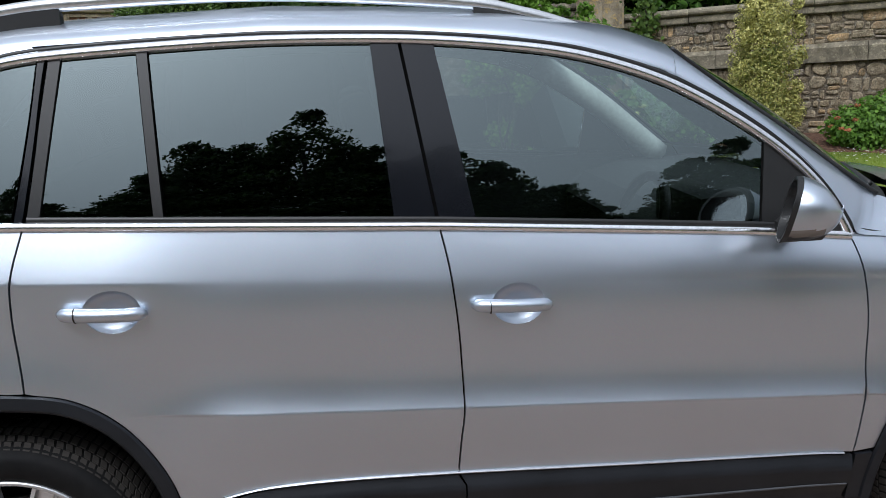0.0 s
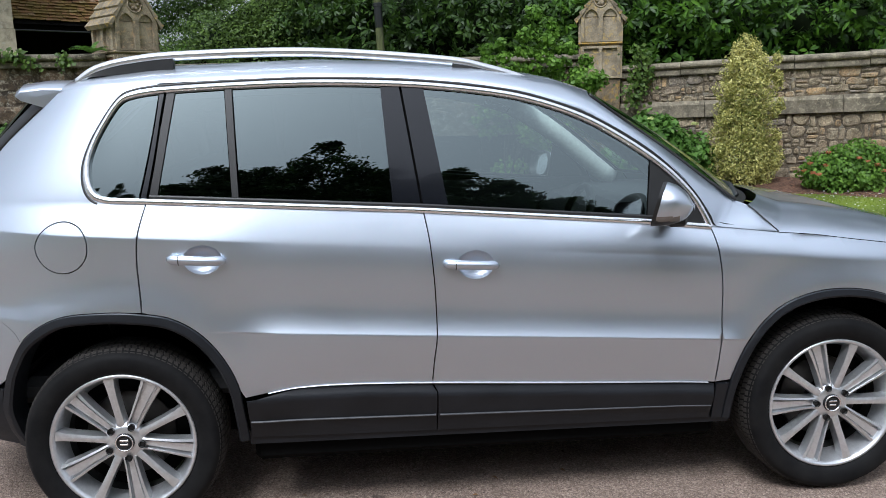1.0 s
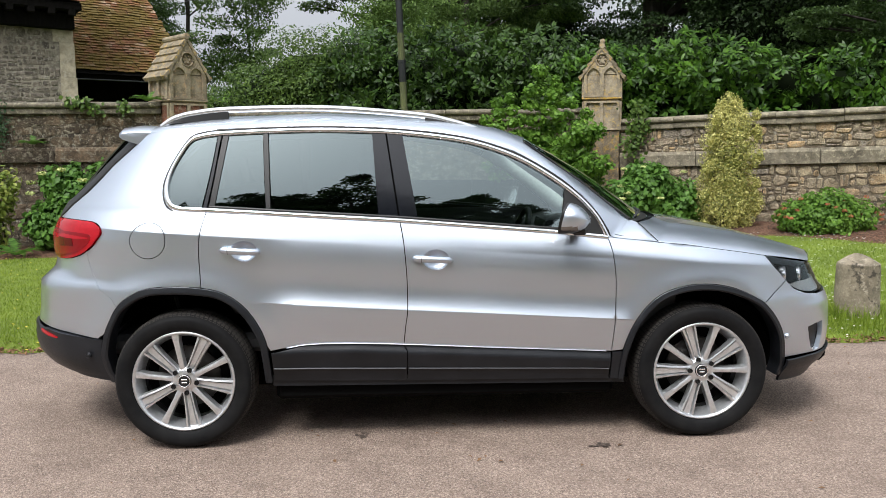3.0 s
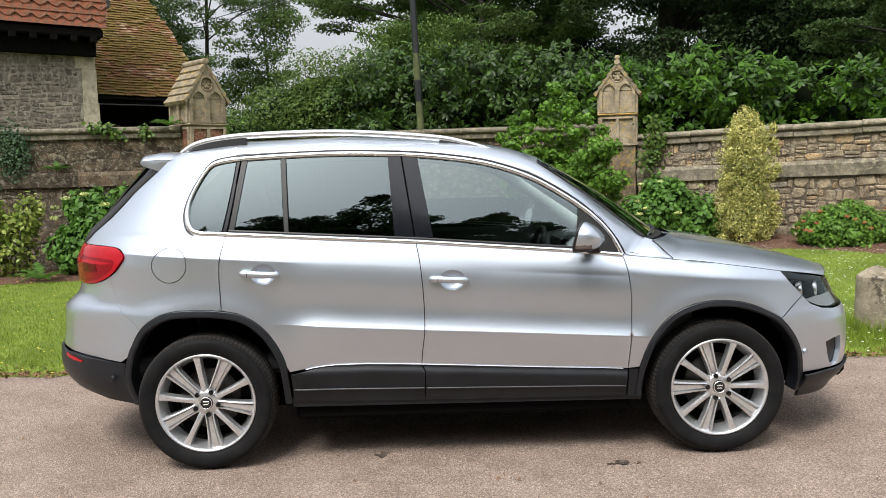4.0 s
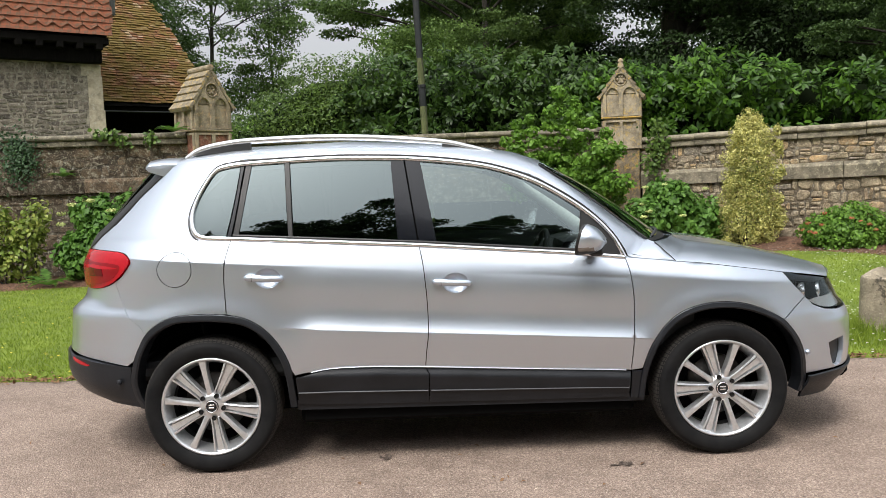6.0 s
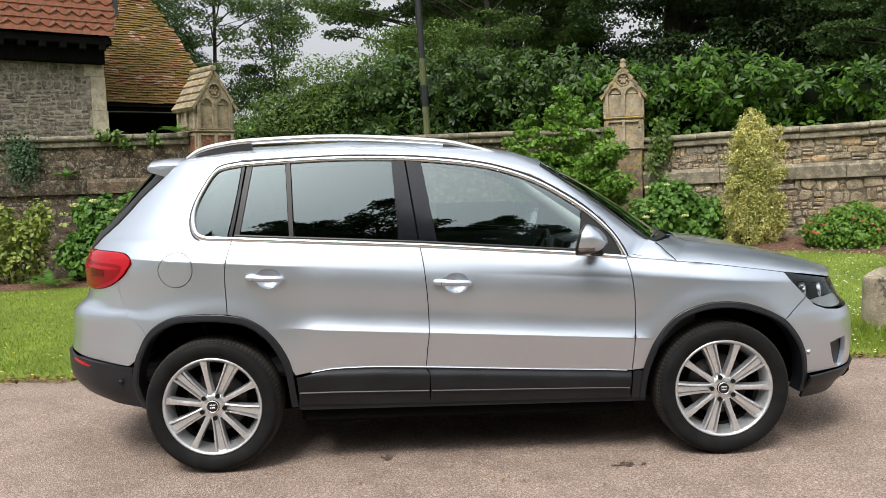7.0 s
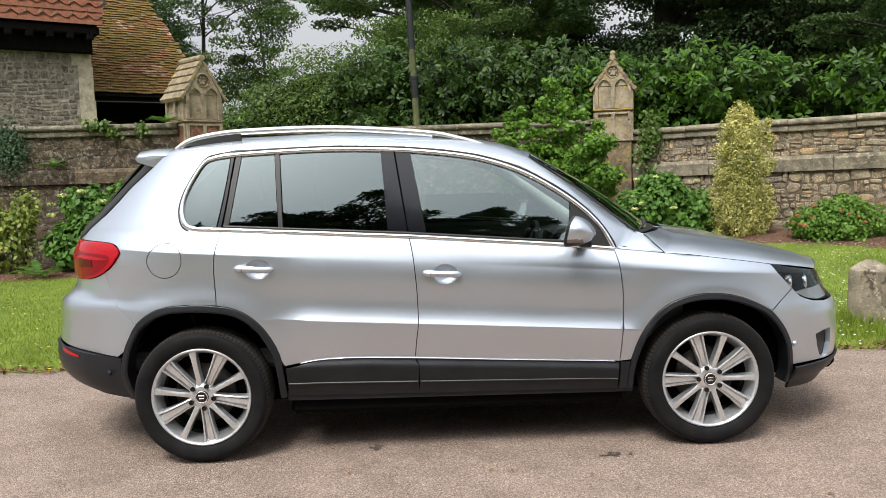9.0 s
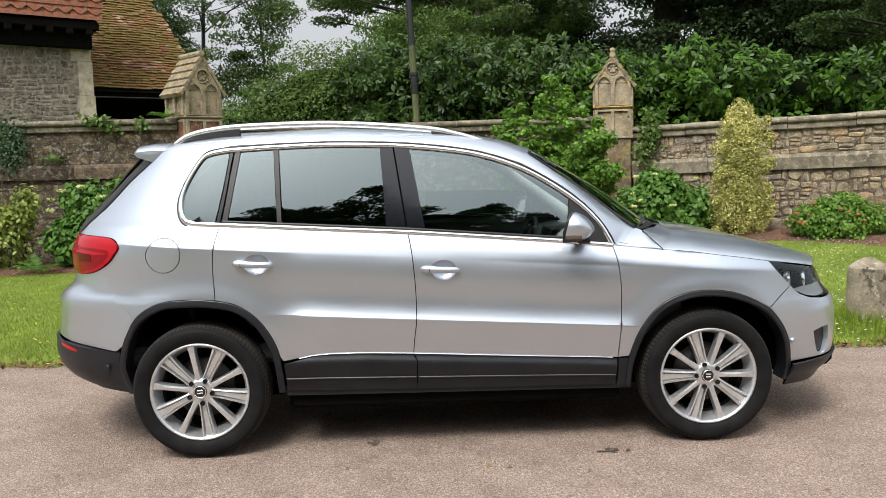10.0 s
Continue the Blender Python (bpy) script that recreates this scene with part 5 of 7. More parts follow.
# trees across the drive, behind the camera
def back_row():
    rng = np.random.default_rng(91)
    top_x = [-26, -18, -12, -9.1, -8.2, -7.3, -6.4, -5.6, -4.7, -4.0, -3.4, -2.7, -2.2, -1.7, -1.1, -0.1, 0.6, 1.3, 1.9, 2.6, 3.7, 4.4, 5.3, 6.0, 6.9, 7.5, 8.2, 8.9, 9.9, 11.0, 14, 20]
    top_z = [13, 12.5, 11.2, 10.6, 11.0, 9.2, 8.0, 9.0, 10.2, 11.8, 11.1, 11.4, 10.6, 11.3, 12.2, 10.8, 10.2, 9.5, 9.5, 10.0, 8.8, 8.0, 7.3, 6.4, 5.0, 5.3, 6.7, 7.9, 8.3, 7.6, 9.5, 12]
    for i, (x, h) in enumerate(zip(top_x, top_z)):
        near = -10 < x < 12
        cl = []
        for k in range(150 if near else 90):
            t = rng.uniform(0, 1) ** 1.5
            drop = (h - 0.8) * t
            reach = 0.22 + 0.52 * drop if near else 0.5 + 0.6 * drop
            a = rng.uniform(0, 6.28)
            d = min(reach, 2.6) * rng.uniform(0.1, 1) ** 0.5
            b = 0.20 + 0.10 * drop ** 0.7
            cl.append((d * math.cos(a), d * math.sin(a), h - drop - 0.12 - 0.15 * d, b * 1.5, b * 1.5, b * 0.5))
        tree("dense dark evergreen tree across the drive", (x, -18.3 - 0.5 * (i % 2), 0), h, 0.16, cl, 15000 if near else 7000, 0.17 if near else 0.4, DARK_LEAF, 100 + i, limbs=5)


back_row()

# ---- overhead cables from the building to the trees ----
for low in (0.0, 0.16):
    v, f = tube(spline([(-10.2, 20.5, 5.2 - low), (-8.78, 22.4, 5.95 - low), (-7.2, 23, 6.38 - low), (-5.68, 23, 6.78 - low), (-4.39, 23, 7.22 - low), (-2.4, 22.5, 8.0 - low), (1.4, 18.2, 9.2 - low)], 6), 0.012, 5)
    tagged(link_mesh("overhead_cable", v, f, POLE_BLACK), "thin dark overhead cable strung to the trees", "cable", "overhead cables")

# ---- bollard and lamp post ----
def bollard(at):
    root = thing("bollard", "squat weathered stone bollard with a blunt pointed top", "bollard", at, 20)
    prof = [(0.188, -0.1), (0.184, 0.1), (0.179, 0.25), (0.175, 0.40), (0.174, 0.428), (0.166, 0.438), (0.09, 0.482), (0.03, 0.508), (0.0, 0.512)]
    v, f = lathe(prof, 16)
    rng = np.random.default_rng(5)
    v = [(x * (1 + rng.normal(0, 0.008)), y * (1 + rng.normal(0, 0.008)), z + rng.normal(0, 0.004)) for x, y, z in v]
    m = make_stone("bollard_stone", [(0.28, 0.235, 0.165), (0.42, 0.355, 0.26)], lichen=(0.48, 0.42, 0.32), each=False, moss=(0.02, 0.017, 0.014), much=-0.02, pits=0.4, mossy=0.56, patch_scale=7.5, blur=0.025)
    ob = link_mesh("stone", v, f, m, root)
    soften(ob, 30)


bollard((3.725, 2.02, 0.05))


def lamp_post(at, lean):
    root = thing("lamp_post", "slim black lamp post with green algae stains", "lamp post", at)
    root.matrix_basis = pose(*at, 0, -lean, 0)
    v, f = lathe([(0.085, -0.1), (0.085, 0.5), (0.058, 0.55), (0.056, 2.72), (0.054, 3.6)], 14)
    soften(link_mesh("shaft", v, f, POLE, root, "algae-covered iron shaft"))
    v, f = lathe([(0.0545, 3.30), (0.054, 6.0), (0.0, 6.02)], 14)
    soften(link_mesh("upper_shaft", v, f, POLE_BLACK, root, "black painted upper shaft"))
    v, f = lathe([(0.058, 2.60), (0.061, 2.62), (0.061, 2.90), (0.070, 2.905), (0.070, 2.95), (0.056, 2.955)], 14)
    soften(link_mesh("band", v, f, POLE_BLACK, root, "black collar"))


lamp_post((-0.055, 9.05, 0), 2.2)

# ---- the car: its side surface, as a map from (s, z) to the body's skin ----
# s runs along the side (s = x between the wheels) and bends round the corners; x ahead, z up, the near side at y < 0.
FRONT_AT, REAR_AT, ROUND = 1.22, -1.12, 1.46
FRONT_END = ([0.2, 0.3, 0.36, 0.4, 0.5, 0.6, 0.695, 0.735, 0.80, 0.86, 0.92, 1.0, 1.2], [2.11, 2.16, 2.205, 2.215, 2.225, 2.22, 2.205, 2.165, 2.13, 2.10, 2.06, 1.98, 1.75])
REAR_END = ([0.2, 0.36, 0.39, 0.46, 0.50, 0.60, 0.66, 0.76, 0.80, 0.85, 0.93, 1.05, 1.12, 1.2, 1.4, 1.52, 1.62], [-2.08, -2.14, -2.175, -2.220, -2.230, -2.224, -2.212, -2.205, -2.20, -2.135, -2.115, -2.12, -2.09, -2.05, -1.87, -1.755, -1.66])
BELT = ([-2.3, -1.283, -1.163, -0.228, 0.562, 0.806, 1.3, 1.6, 2.0, 2.4], [1.20, 1.196, 1.190, 1.129, 1.063, 1.035, 0.975, 0.937, 0.898, 0.87])
_u = np.sin(np.linspace(0, math.pi / 2, 400))
_v = (1 - np.clip(_u, 0, 1) ** 2.6) ** (1 / 2.6)
_arc = np.r_[0, np.cumsum(np.hypot(np.diff(_u) * 0.95, np.diff(_v) * 0.89))]
_arc = _arc / _arc[-1]

# the door's hollow over its lower crease, given by the lean of its skin
DOOR_U = np.linspace(0, 1, 101)
_lean = np.interp(DOOR_U, [0, 0.08, 0.2, 0.32, 0.45, 0.6, 0.75, 0.88, 1.0], [-0.42, -0.33, -0.19, -0.05, 0.03, 0.02, -0.04, -0.12, -0.22])
DOOR_W = np.r_[0, np.cumsum((_lean[1:] + _lean[:-1]) / 2) / 100]


def ease(t):
    t = np.clip(t, 0, 1)
    return t * t * (3 - 2 * t)


def half_width(x, z):
    """Half the body's width at (x, z) between the wheels: sill, lower crease, door hollow, shoulder, tumblehome."""
    crease, shoulder, belt = 0.680 - 0.0613 * x, 0.988 - 0.068 * x, np.interp(x, *BELT)
    fade = ease((x + 1.0) / 0.28) * ease((1.05 - x) / 0.3)
    soft = ease((0.9 - x) / 1.3)
    low = 0.868 + 0.024 * ease((z - 0.28) / 0.25) + 0.026 * ease((z - 0.42) / 0.28)
    up_door = np.clip((z - crease) / (shoulder - crease), 0, 1)
    mid = np.where(z < crease, low - 0.012 * (1 - fade), 0.918 + 0.308 * np.interp(up_door, DOOR_U, DOOR_W))
    mid = fade * mid + (1 - fade) * (0.872 + 0.0225 * np.sin(np.clip((z - 0.30) / (shoulder - 0.30), 0, 1) * math.pi * 0.62))
    lean = np.clip((z - shoulder) / (belt - shoulder), 0, 1)
    deep = 0.046 - 0.0075 * fade
    sharp, mild = deep * lean ** 1.06, deep * lean ** 1.8
    up = np.where(z > shoulder, soft * sharp + (1 - soft) * mild, 0)
    rise = np.clip((z - belt) / (1.57 - belt), 0, 1.3)
    return mid - up - 0.125 * rise ** 1.12


def skin(s, z, out=0.0, flares=True):
    """Points of the near side's skin, moved outwards by out."""
    s, z = np.broadcast_arrays(np.asarray(s, float), np.asarray(z, float))
    tf, tr = np.clip((s - FRONT_AT) / ROUND, 0, 1), np.clip((REAR_AT - s) / ROUND, 0, 1)
    fu, fv = np.interp(tf, _arc, _u), np.interp(tf, _arc, _v)
    ru, rv = np.interp(tr, _arc, _u), np.interp(tr, _arc, _v)
    x = np.clip(s, REAR_AT, FRONT_AT) + fu * (np.interp(z, *FRONT_END) - FRONT_AT) * (tf > 0) + ru * (np.interp(z, *REAR_END) - REAR_AT) * (tr > 0)
    w = half_width(x, z)
    if flares:
        for xa, r0 in ((-1.30, 0.475), (1.30, 0.455)):
            r = np.hypot(x - xa, z - 0.345)
            w = w + 0.016 * np.exp(-((np.maximum(r, r0) - r0) / 0.085) ** 2) * ease((z - 0.3) / 0.2) * ease((1.1 - z) / 0.3)
    y = -w * fv * rv
    p = np.stack([x, y, z], -1)
    return p + out * skin_normal(s, z) if np.any(out) else p


def skin_normal(s, z):
    e = 0.003
    ds = skin(s + e, z) - skin(s - e, z)
    dz = skin(s, z + e) - skin(s, z - e)
    n = np.cross(ds, dz)
    return n / (np.linalg.norm(n, axis=-1, keepdims=True) + 1e-12)

car = thing("car", "silver metallic five-door SUV parked on the asphalt drive", "car")


def both_sides(name, verts, faces, material, parent, label="", normals=None, smooth=True):
    """A part of the near side and its mirror image on the far side."""
    v = np.asarray(verts, float)
    made = []
    for s in (1, -1):
        flip = np.array((1, s, 1))
        fs = [tuple(q) if s > 0 else tuple(q)[::-1] for q in faces]
        made.append(link_mesh(name, v * flip, fs, material, parent, label, smooth, None if normals is None else np.asarray(normals) * flip))
    return made


def inset(poly, d):
    """The outline moved inwards by d."""
    p = np.asarray(poly, float)
    area = 0.5 * np.sum(p[:, 0] * np.roll(p[:, 1], -1) - np.roll(p[:, 0], -1) * p[:, 1])
    t = np.roll(p, -1, 0) - np.roll(p, 1, 0)
    t /= np.linalg.norm(t, axis=1, keepdims=True) + 1e-12
    return p + d * np.sign(area) * np.stack([-t[:, 1], t[:, 0]], 1)


def dense(poly, step=0.02):
    p = np.asarray(poly, float)
    out = []
    for a, b in zip(p, np.roll(p, -1, 0)):
        n = max(1, int(np.linalg.norm(b - a) / step))
        out += [a + (b - a) * i / n for i in range(n)]
    return np.array(out)


def crease_points(lo, hi, step):
    """Grid points over a stretch of the side, in rows that follow its two creases."""
    out = []
    for x in np.arange(lo[0], hi[0], step * 0.8):
        a, b = 0.680 - 0.0613 * x, 0.988 - 0.068 * x
        rows = [a - 0.005, a, a + 0.005, a + 0.014, a + 0.03, a + 0.05, a + 0.075, b - 0.02, b - 0.005, b, b + 0.005, b + 0.02]
        rows += [z for z in np.arange(lo[1], hi[1], step) if not (a - 0.018 < z < a + 0.092 or b - 0.035 < z < b + 0.035)]
        out += [(x, z) for z in rows if lo[1] < z < hi[1]]
    return np.array(out)


def skin_panel(name, outline, material, parent, label="", holes=(), out=0.0, thick=0.014, step=0.03, gap=0.0022, bulge=None, sides=2, creased=False):
    """A pressed panel of the car's side within an outline in (s, z), with an edge turned inwards."""
    loop = inset(dense(outline), gap)
    holes = [inset(dense(h), -gap) for h in holes]
    co, tris = fill2d(loop, holes, step, crease_points if creased else None)
    s, z = co[:, 0], co[:, 1]
    lift = np.full(len(co), out)
    if bulge is not None:
        lift = lift + bulge(s, z)
    P = skin(s, z) + lift[:, None] * skin_normal(s, z)
    if bulge is None:
        N = skin_normal(s, z)
    else:
        e = 0.003
        def at(a, b):
            return skin(a, b) + (out + bulge(a, b))[:, None] * skin_normal(a, b)
        N = np.cross(at(s + e, z) - at(s - e, z), at(s, z + e) - at(s, z - e))
        N /= np.linalg.norm(N, axis=1, keepdims=True) + 1e-12
    faces = [tuple(t) for t in tris]
    # keep the triangles facing outwards
    t0 = tris[0]
    if np.dot(np.cross(P[t0[1]] - P[t0[0]], P[t0[2]] - P[t0[0]]), N[t0[0]]) < 0:
        faces = [q[::-1] for q in faces]
    seen_edges = {}
    for t in faces:
        for a, b in ((t[0], t[1]), (t[1], t[2]), (t[2], t[0])):
            seen_edges[(a, b)] = 1
    rim = [(a, b) for a, b in seen_edges if (b, a) not in seen_edges]
    verts, normals = list(P), list(N)
    for a, b in rim:
        k = len(verts)
        inner = [P[i] - thick * N[i] for i in (b, a)]
        side = np.cross(P[b] - P[a], N[a])
        side /= np.linalg.norm(side) + 1e-12
        verts += [P[a], P[b], *inner]
        normals += [side] * 4
        faces.append((k + 1, k, k + 3, k + 2))
    if sides == 1:
        return [link_mesh(name, verts, faces, material, parent, label, True, normals)]
    return both_sides(name, verts, faces, material, parent, label, normals)


def skin_strip(name, line, width, material, parent, label="", out=0.0, round_=0.006):
    """A raised moulding that follows a line in (s, z) on the car's side."""
    c = resample(line, max(12, int(len(line) * 2)))
    t = np.gradient(c, axis=0)
    t /= np.linalg.norm(t, axis=1, keepdims=True) + 1e-12
    nrm = np.stack([-t[:, 1], t[:, 0]], 1)
    w = np.broadcast_to(np.array(width, float), (len(c),)) if np.ndim(width) == 0 else np.interp(np.linspace(0, 1, len(c)), np.linspace(0, 1, len(width)), width)
    prof = [(-0.5, -0.012), (-0.5, 0.0), (-0.36, 0.75 * round_), (0, round_), (0.36, 0.75 * round_), (0.5, 0.0), (0.5, -0.012)]
    verts, faces = [], []
    for i in range(len(c)):
        for a, h in prof:
            p = c[i] + nrm[i] * a * w[i]
            verts.append(skin(p[0], p[1]) + (out + h) * skin_normal(p[0], p[1]))
    m = len(prof)
    for i in range(len(c) - 1):
        for k in range(m - 1):
            faces.append((i * m + k, (i + 1) * m + k, (i + 1) * m + k + 1, i * m + k + 1))
    return both_sides(name, verts, [q[::-1] for q in faces], material, parent, label)


def loft(name, curves, material, parent, label="", mirror=False):
    """A smooth surface through curves with the same number of points."""
    c = np.array(curves, float)
    m, n = c.shape[:2]
    verts = c.reshape(-1, 3)
    faces = [(i * n + k, i * n + k + 1, (i + 1) * n + k + 1, (i + 1) * n + k) for i in range(m - 1) for k in range(n - 1)]
    if mirror:
        return both_sides(name, verts, faces, material, parent, label)
    return link_mesh(name, verts, faces, material, parent, label, True)


# outlines of the near side, in (s, z)
TOP_LINE = spline([(-1.283, 1.196), (-1.335, 1.212), (-1.372, 1.26), (-1.392, 1.335), (-1.375, 1.43), (-1.325, 1.520), (-1.255, 1.548), (-1.089, 1.563), (-0.859, 1.573), (-0.599, 1.577), (-0.290, 1.566), (-0.050, 1.543), (0.152, 1.508), (0.352, 1.440), (0.520, 1.346), (0.659, 1.243), (0.754, 1.140), (0.812, 1.034)], 6)
BELT_LINE = np.array([(x, float(np.interp(x, *BELT))) for x in np.linspace(-1.283, 0.812, 50)])
OPENING = np.r_[BELT_LINE, TOP_LINE[::-1][1:-1]]
REAR_CUT = spline([(-1.163, 1.190), (-1.185, 1.10), (-1.193, 1.02), (-1.194, 0.94), (-1.185, 0.818)], 5)
MID_CUT = spline([(-0.228, 1.129), (-0.211, 1.034), (-0.200, 0.92), (-0.195, 0.834), (-0.193, 0.73), (-0.196, 0.67), (-0.205, 0.606), (-0.214, 0.519)], 4)
FRONT_CUT = spline([(0.812, 1.034), (0.833, 0.943), (0.845, 0.83), (0.846, 0.741), (0.841, 0.627), (0.825, 0.464)], 5)
REAR_ARCH = spline([(-1.618, 0.50), (-1.604, 0.555), (-1.580, 0.64), (-1.530, 0.735), (-1.430, 0.806), (-1.317, 0.822), (-1.208, 0.818), (-1.100, 0.794), (-1.007, 0.735), (-0.932, 0.640), (-0.885, 0.521), (-0.866, 0.333)], 5)
FRONT_ARCH = spline([(0.868, 0.315), (0.883, 0.462), (0.943, 0.615), (1.049, 0.734), (1.187, 0.790), (1.337, 0.796), (1.472, 0.763), (1.591, 0.690), (1.679, 0.561), (1.72, 0.40), (1.735, 0.30)], 5)
SILL_TOP = spline([(-0.875, 0.495), (-0.781, 0.513), (-0.682, 0.527), (-0.512, 0.530), (-0.199, 0.518), (0.30, 0.490), (0.828, 0.464)], 5)


def between(curve, a, b):
    """The stretch of a curve whose x lies between a and b, ends added."""
    c = curve if curve[0][0] < curve[-1][0] else curve[::-1]
    za, zb = np.interp((a, b), c[:, 0], c[:, 1])
    keep = c[(c[:, 0] > a + 1e-4) & (c[:, 0] < b - 1e-4)]
    return np.r_[[(a, za)], keep, [(b, zb)]]


# doors
front_bottom = between(SILL_TOP, MID_CUT[-1][0], FRONT_CUT[-1][0])
front_outline = np.r_[MID_CUT[::-1], between(BELT_LINE, -0.227, 0.811)[1:-1], FRONT_CUT, front_bottom[::-1][1:-1]]
rear_low = between(SILL_TOP, -0.87, MID_CUT[-1][0])
arch_bit = REAR_ARCH[(REAR_ARCH[:, 0] > -1.184) & (REAR_ARCH[:, 1] > 0.50) & (REAR_ARCH[:, 0] < -0.872)]
rear_outline = np.r_[REAR_CUT[::-1], between(BELT_LINE, -1.162, -0.229)[1:-1], MID_CUT, rear_low[::-1][1:], arch_bit[::-1]]


def handle_hole(cx, cz):
    return [(cx + 0.062 * math.cos(a), cz + (0.046 if math.sin(a) > 0 else 0.050) * math.sin(a)) for a in np.linspace(0, 2 * math.pi, 32, endpoint=False)]


front_door = skin_panel("front_door", front_outline, PAINT, car, "silver front door with shut lines", creased=True, step=0.024, holes=[handle_hole(-0.051, 0.939)])
rear_door = skin_panel("rear_door", rear_outline, PAINT, car, "silver rear door", creased=True, step=0.024, holes=[handle_hole(-0.985, 0.993)])


def handle(door, cx, cz, hx):
    """The cupped recess and the bar of a door handle, both sides."""
    a = np.linspace(0, 2 * math.pi, 32, endpoint=False)
    verts, faces, rings = [], [], [(1.04, -0.001), (0.985, -0.004), (0.92, -0.010), (0.76, -0.018), (0.45, -0.0235), (0.0, -0.0245)]
    for r, d in rings:
        for t in a:
            s_, z_ = hx + 0.064 * r * math.cos(t), cz + (0.048 if math.sin(t) > 0 else 0.052) * r * math.sin(t)
            verts.append(skin(s_, z_) + d * skin_normal(s_, z_))
    for i in range(len(rings) - 1):
        for k in range(32):
            faces.append((i * 32 + k, i * 32 + (k + 1) % 32, (i + 1) * 32 + (k + 1) % 32, (i + 1) * 32 + k))
    for side, sgn, own in zip(both_sides("handle_recess", verts, faces, PAINT, None), (1, -1), door):
        side.parent = own
    n, tilt = 18, -0.012
    path, rad = [], []
    for i in range(n):
        t = i / (n - 1)
        s_ = cx - 0.095 + 0.19 * t
        z_ = cz + 0.006 + tilt * t
        lift = 0.010 + 0.018 * math.sin(math.pi * t) ** 0.5
        path.append(skin(s_, z_) + lift * skin_normal(s_, z_))
        rad.append(0.0165 * min(1, 0.45 + 3.2 * min(t, 1 - t) ** 0.7))
    v, f = tube(path, rad, 12)
    for side, own in zip(both_sides("door_handle", v, f, PAINT, None, "body-coloured bar handle"), door):
        side.parent = own
    p = skin(cx - 0.055, cz + 0.0035)
    v, f = tube([p + np.array((-0.0012, -0.0255, 0)), p + np.array((0.0012, -0.0255, 0))], 0.0172, 14)
    for side, own in zip(both_sides("handle_joint", v, f, SATIN_BLACK, None), door):
        side.parent = own


handle(front_door, -0.069, 0.939, -0.051)
handle(rear_door, -1.002, 0.993, -0.985)

# rear quarter with the pillar behind the doors, reaching up to the roof's edge
FLAP = [(-1.424 + 0.083 * math.cos(a), 1.045 + 0.087 * math.sin(a)) for a in np.linspace(0, 2 * math.pi, 48, endpoint=False)]
TAIL = spline([(-2.23, 1.135), (-2.0, 1.138), (-1.80, 1.136), (-1.705, 1.125), (-1.660, 1.088), (-1.672, 1.050), (-1.722, 1.001), (-1.81, 0.958), (-1.95, 0.936), (-2.23, 0.93)], 6)
ROOF_EDGE = ([-1.78, -1.6, -1.5, -1.39, -1.327, -1.2, -1.089, -0.859, -0.599, -0.29, -0.05, 0.152, 0.352, 0.5], [1.560, 1.572, 1.577, 1.578, 1.578, 1.582, 1.586, 1.592, 1.596, 1.585, 1.562, 1.529, 1.465, 1.384])
quarter_top = [(x, float(np.interp(x, *ROOF_EDGE)) + 0.004) for x in np.linspace(-1.10, -1.66, 14)]
opening_rear = TOP_LINE[TOP_LINE[:, 0] < -1.10]
opening_rear = opening_rear[::-1]
SCREEN_EDGE_Q = [(-1.790, 1.495), (-1.836, 1.42), (-1.868, 1.34), (-1.910, 1.27), (-1.99, 1.210), (-2.14, 1.174), (-2.24, 1.16)]
TAIL_AT = int(np.argmax((TAIL[:, 0] < -1.742) & (TAIL[:, 1] < 1.03)))
SEAM = np.r_[[TAIL[TAIL_AT]], spline([(-1.745, 0.960), (-1.735, 0.928), (-1.717, 0.893), (-1.692, 0.858), (-1.664, 0.829), (-1.630, 0.803), (-1.597, 0.780), (-1.566, 0.755), (-1.543, 0.716)], 4)]
quarter_outline = np.r_[[(-1.090, 1.563)], quarter_top[1:], [(-1.73, 1.553)], SCREEN_EDGE_Q, [(-2.24, 1.140)], TAIL[1:TAIL_AT], SEAM, REAR_ARCH[(REAR_ARCH[:, 0] > -1.537) & (REAR_ARCH[:, 0] < -1.19)], REAR_CUT[::-1], [(-1.20, 1.191), (-1.25, 1.194)], TOP_LINE[TOP_LINE[:, 0] < -1.10]]
# drop doubled points
def clean(poly):
    p = [poly[0]]
    for q in poly[1:]:
        if np.hypot(*(np.array(q) - p[-1])) > 0.003:
            p.append(q)
    return np.array(p)


quarter = skin_panel("rear_quarter", clean(quarter_outline), PAINT, car, "silver rear quarter panel", holes=[inset(np.array(FLAP), 0.0006)], creased=True, step=0.024)
skin_panel("fuel_flap", FLAP, PAINT, car, "round silver fuel flap", gap=0.0021, creased=True, step=0.024)
skin_panel("rear_bumper", clean(np.r_[SEAM[::-1] + (0.0017, 0.0016), TAIL[TAIL_AT + 1:], [(-2.3, 0.928), (-2.58, 0.928), (-2.58, 0.60), (-2.3, 0.605), (-2.0, 0.590), (-1.82, 0.573), (-1.63, 0.557)], REAR_ARCH[(REAR_ARCH[:, 0] < -1.548) & (REAR_ARCH[:, 1] > 0.57)]]), PAINT, car, "silver upper rear bumper", gap=0.0012, bulge=lambda s, z: 0.012 * ease((0.88 - z) / 0.03) * ease((-1.77 - s) / 0.2))
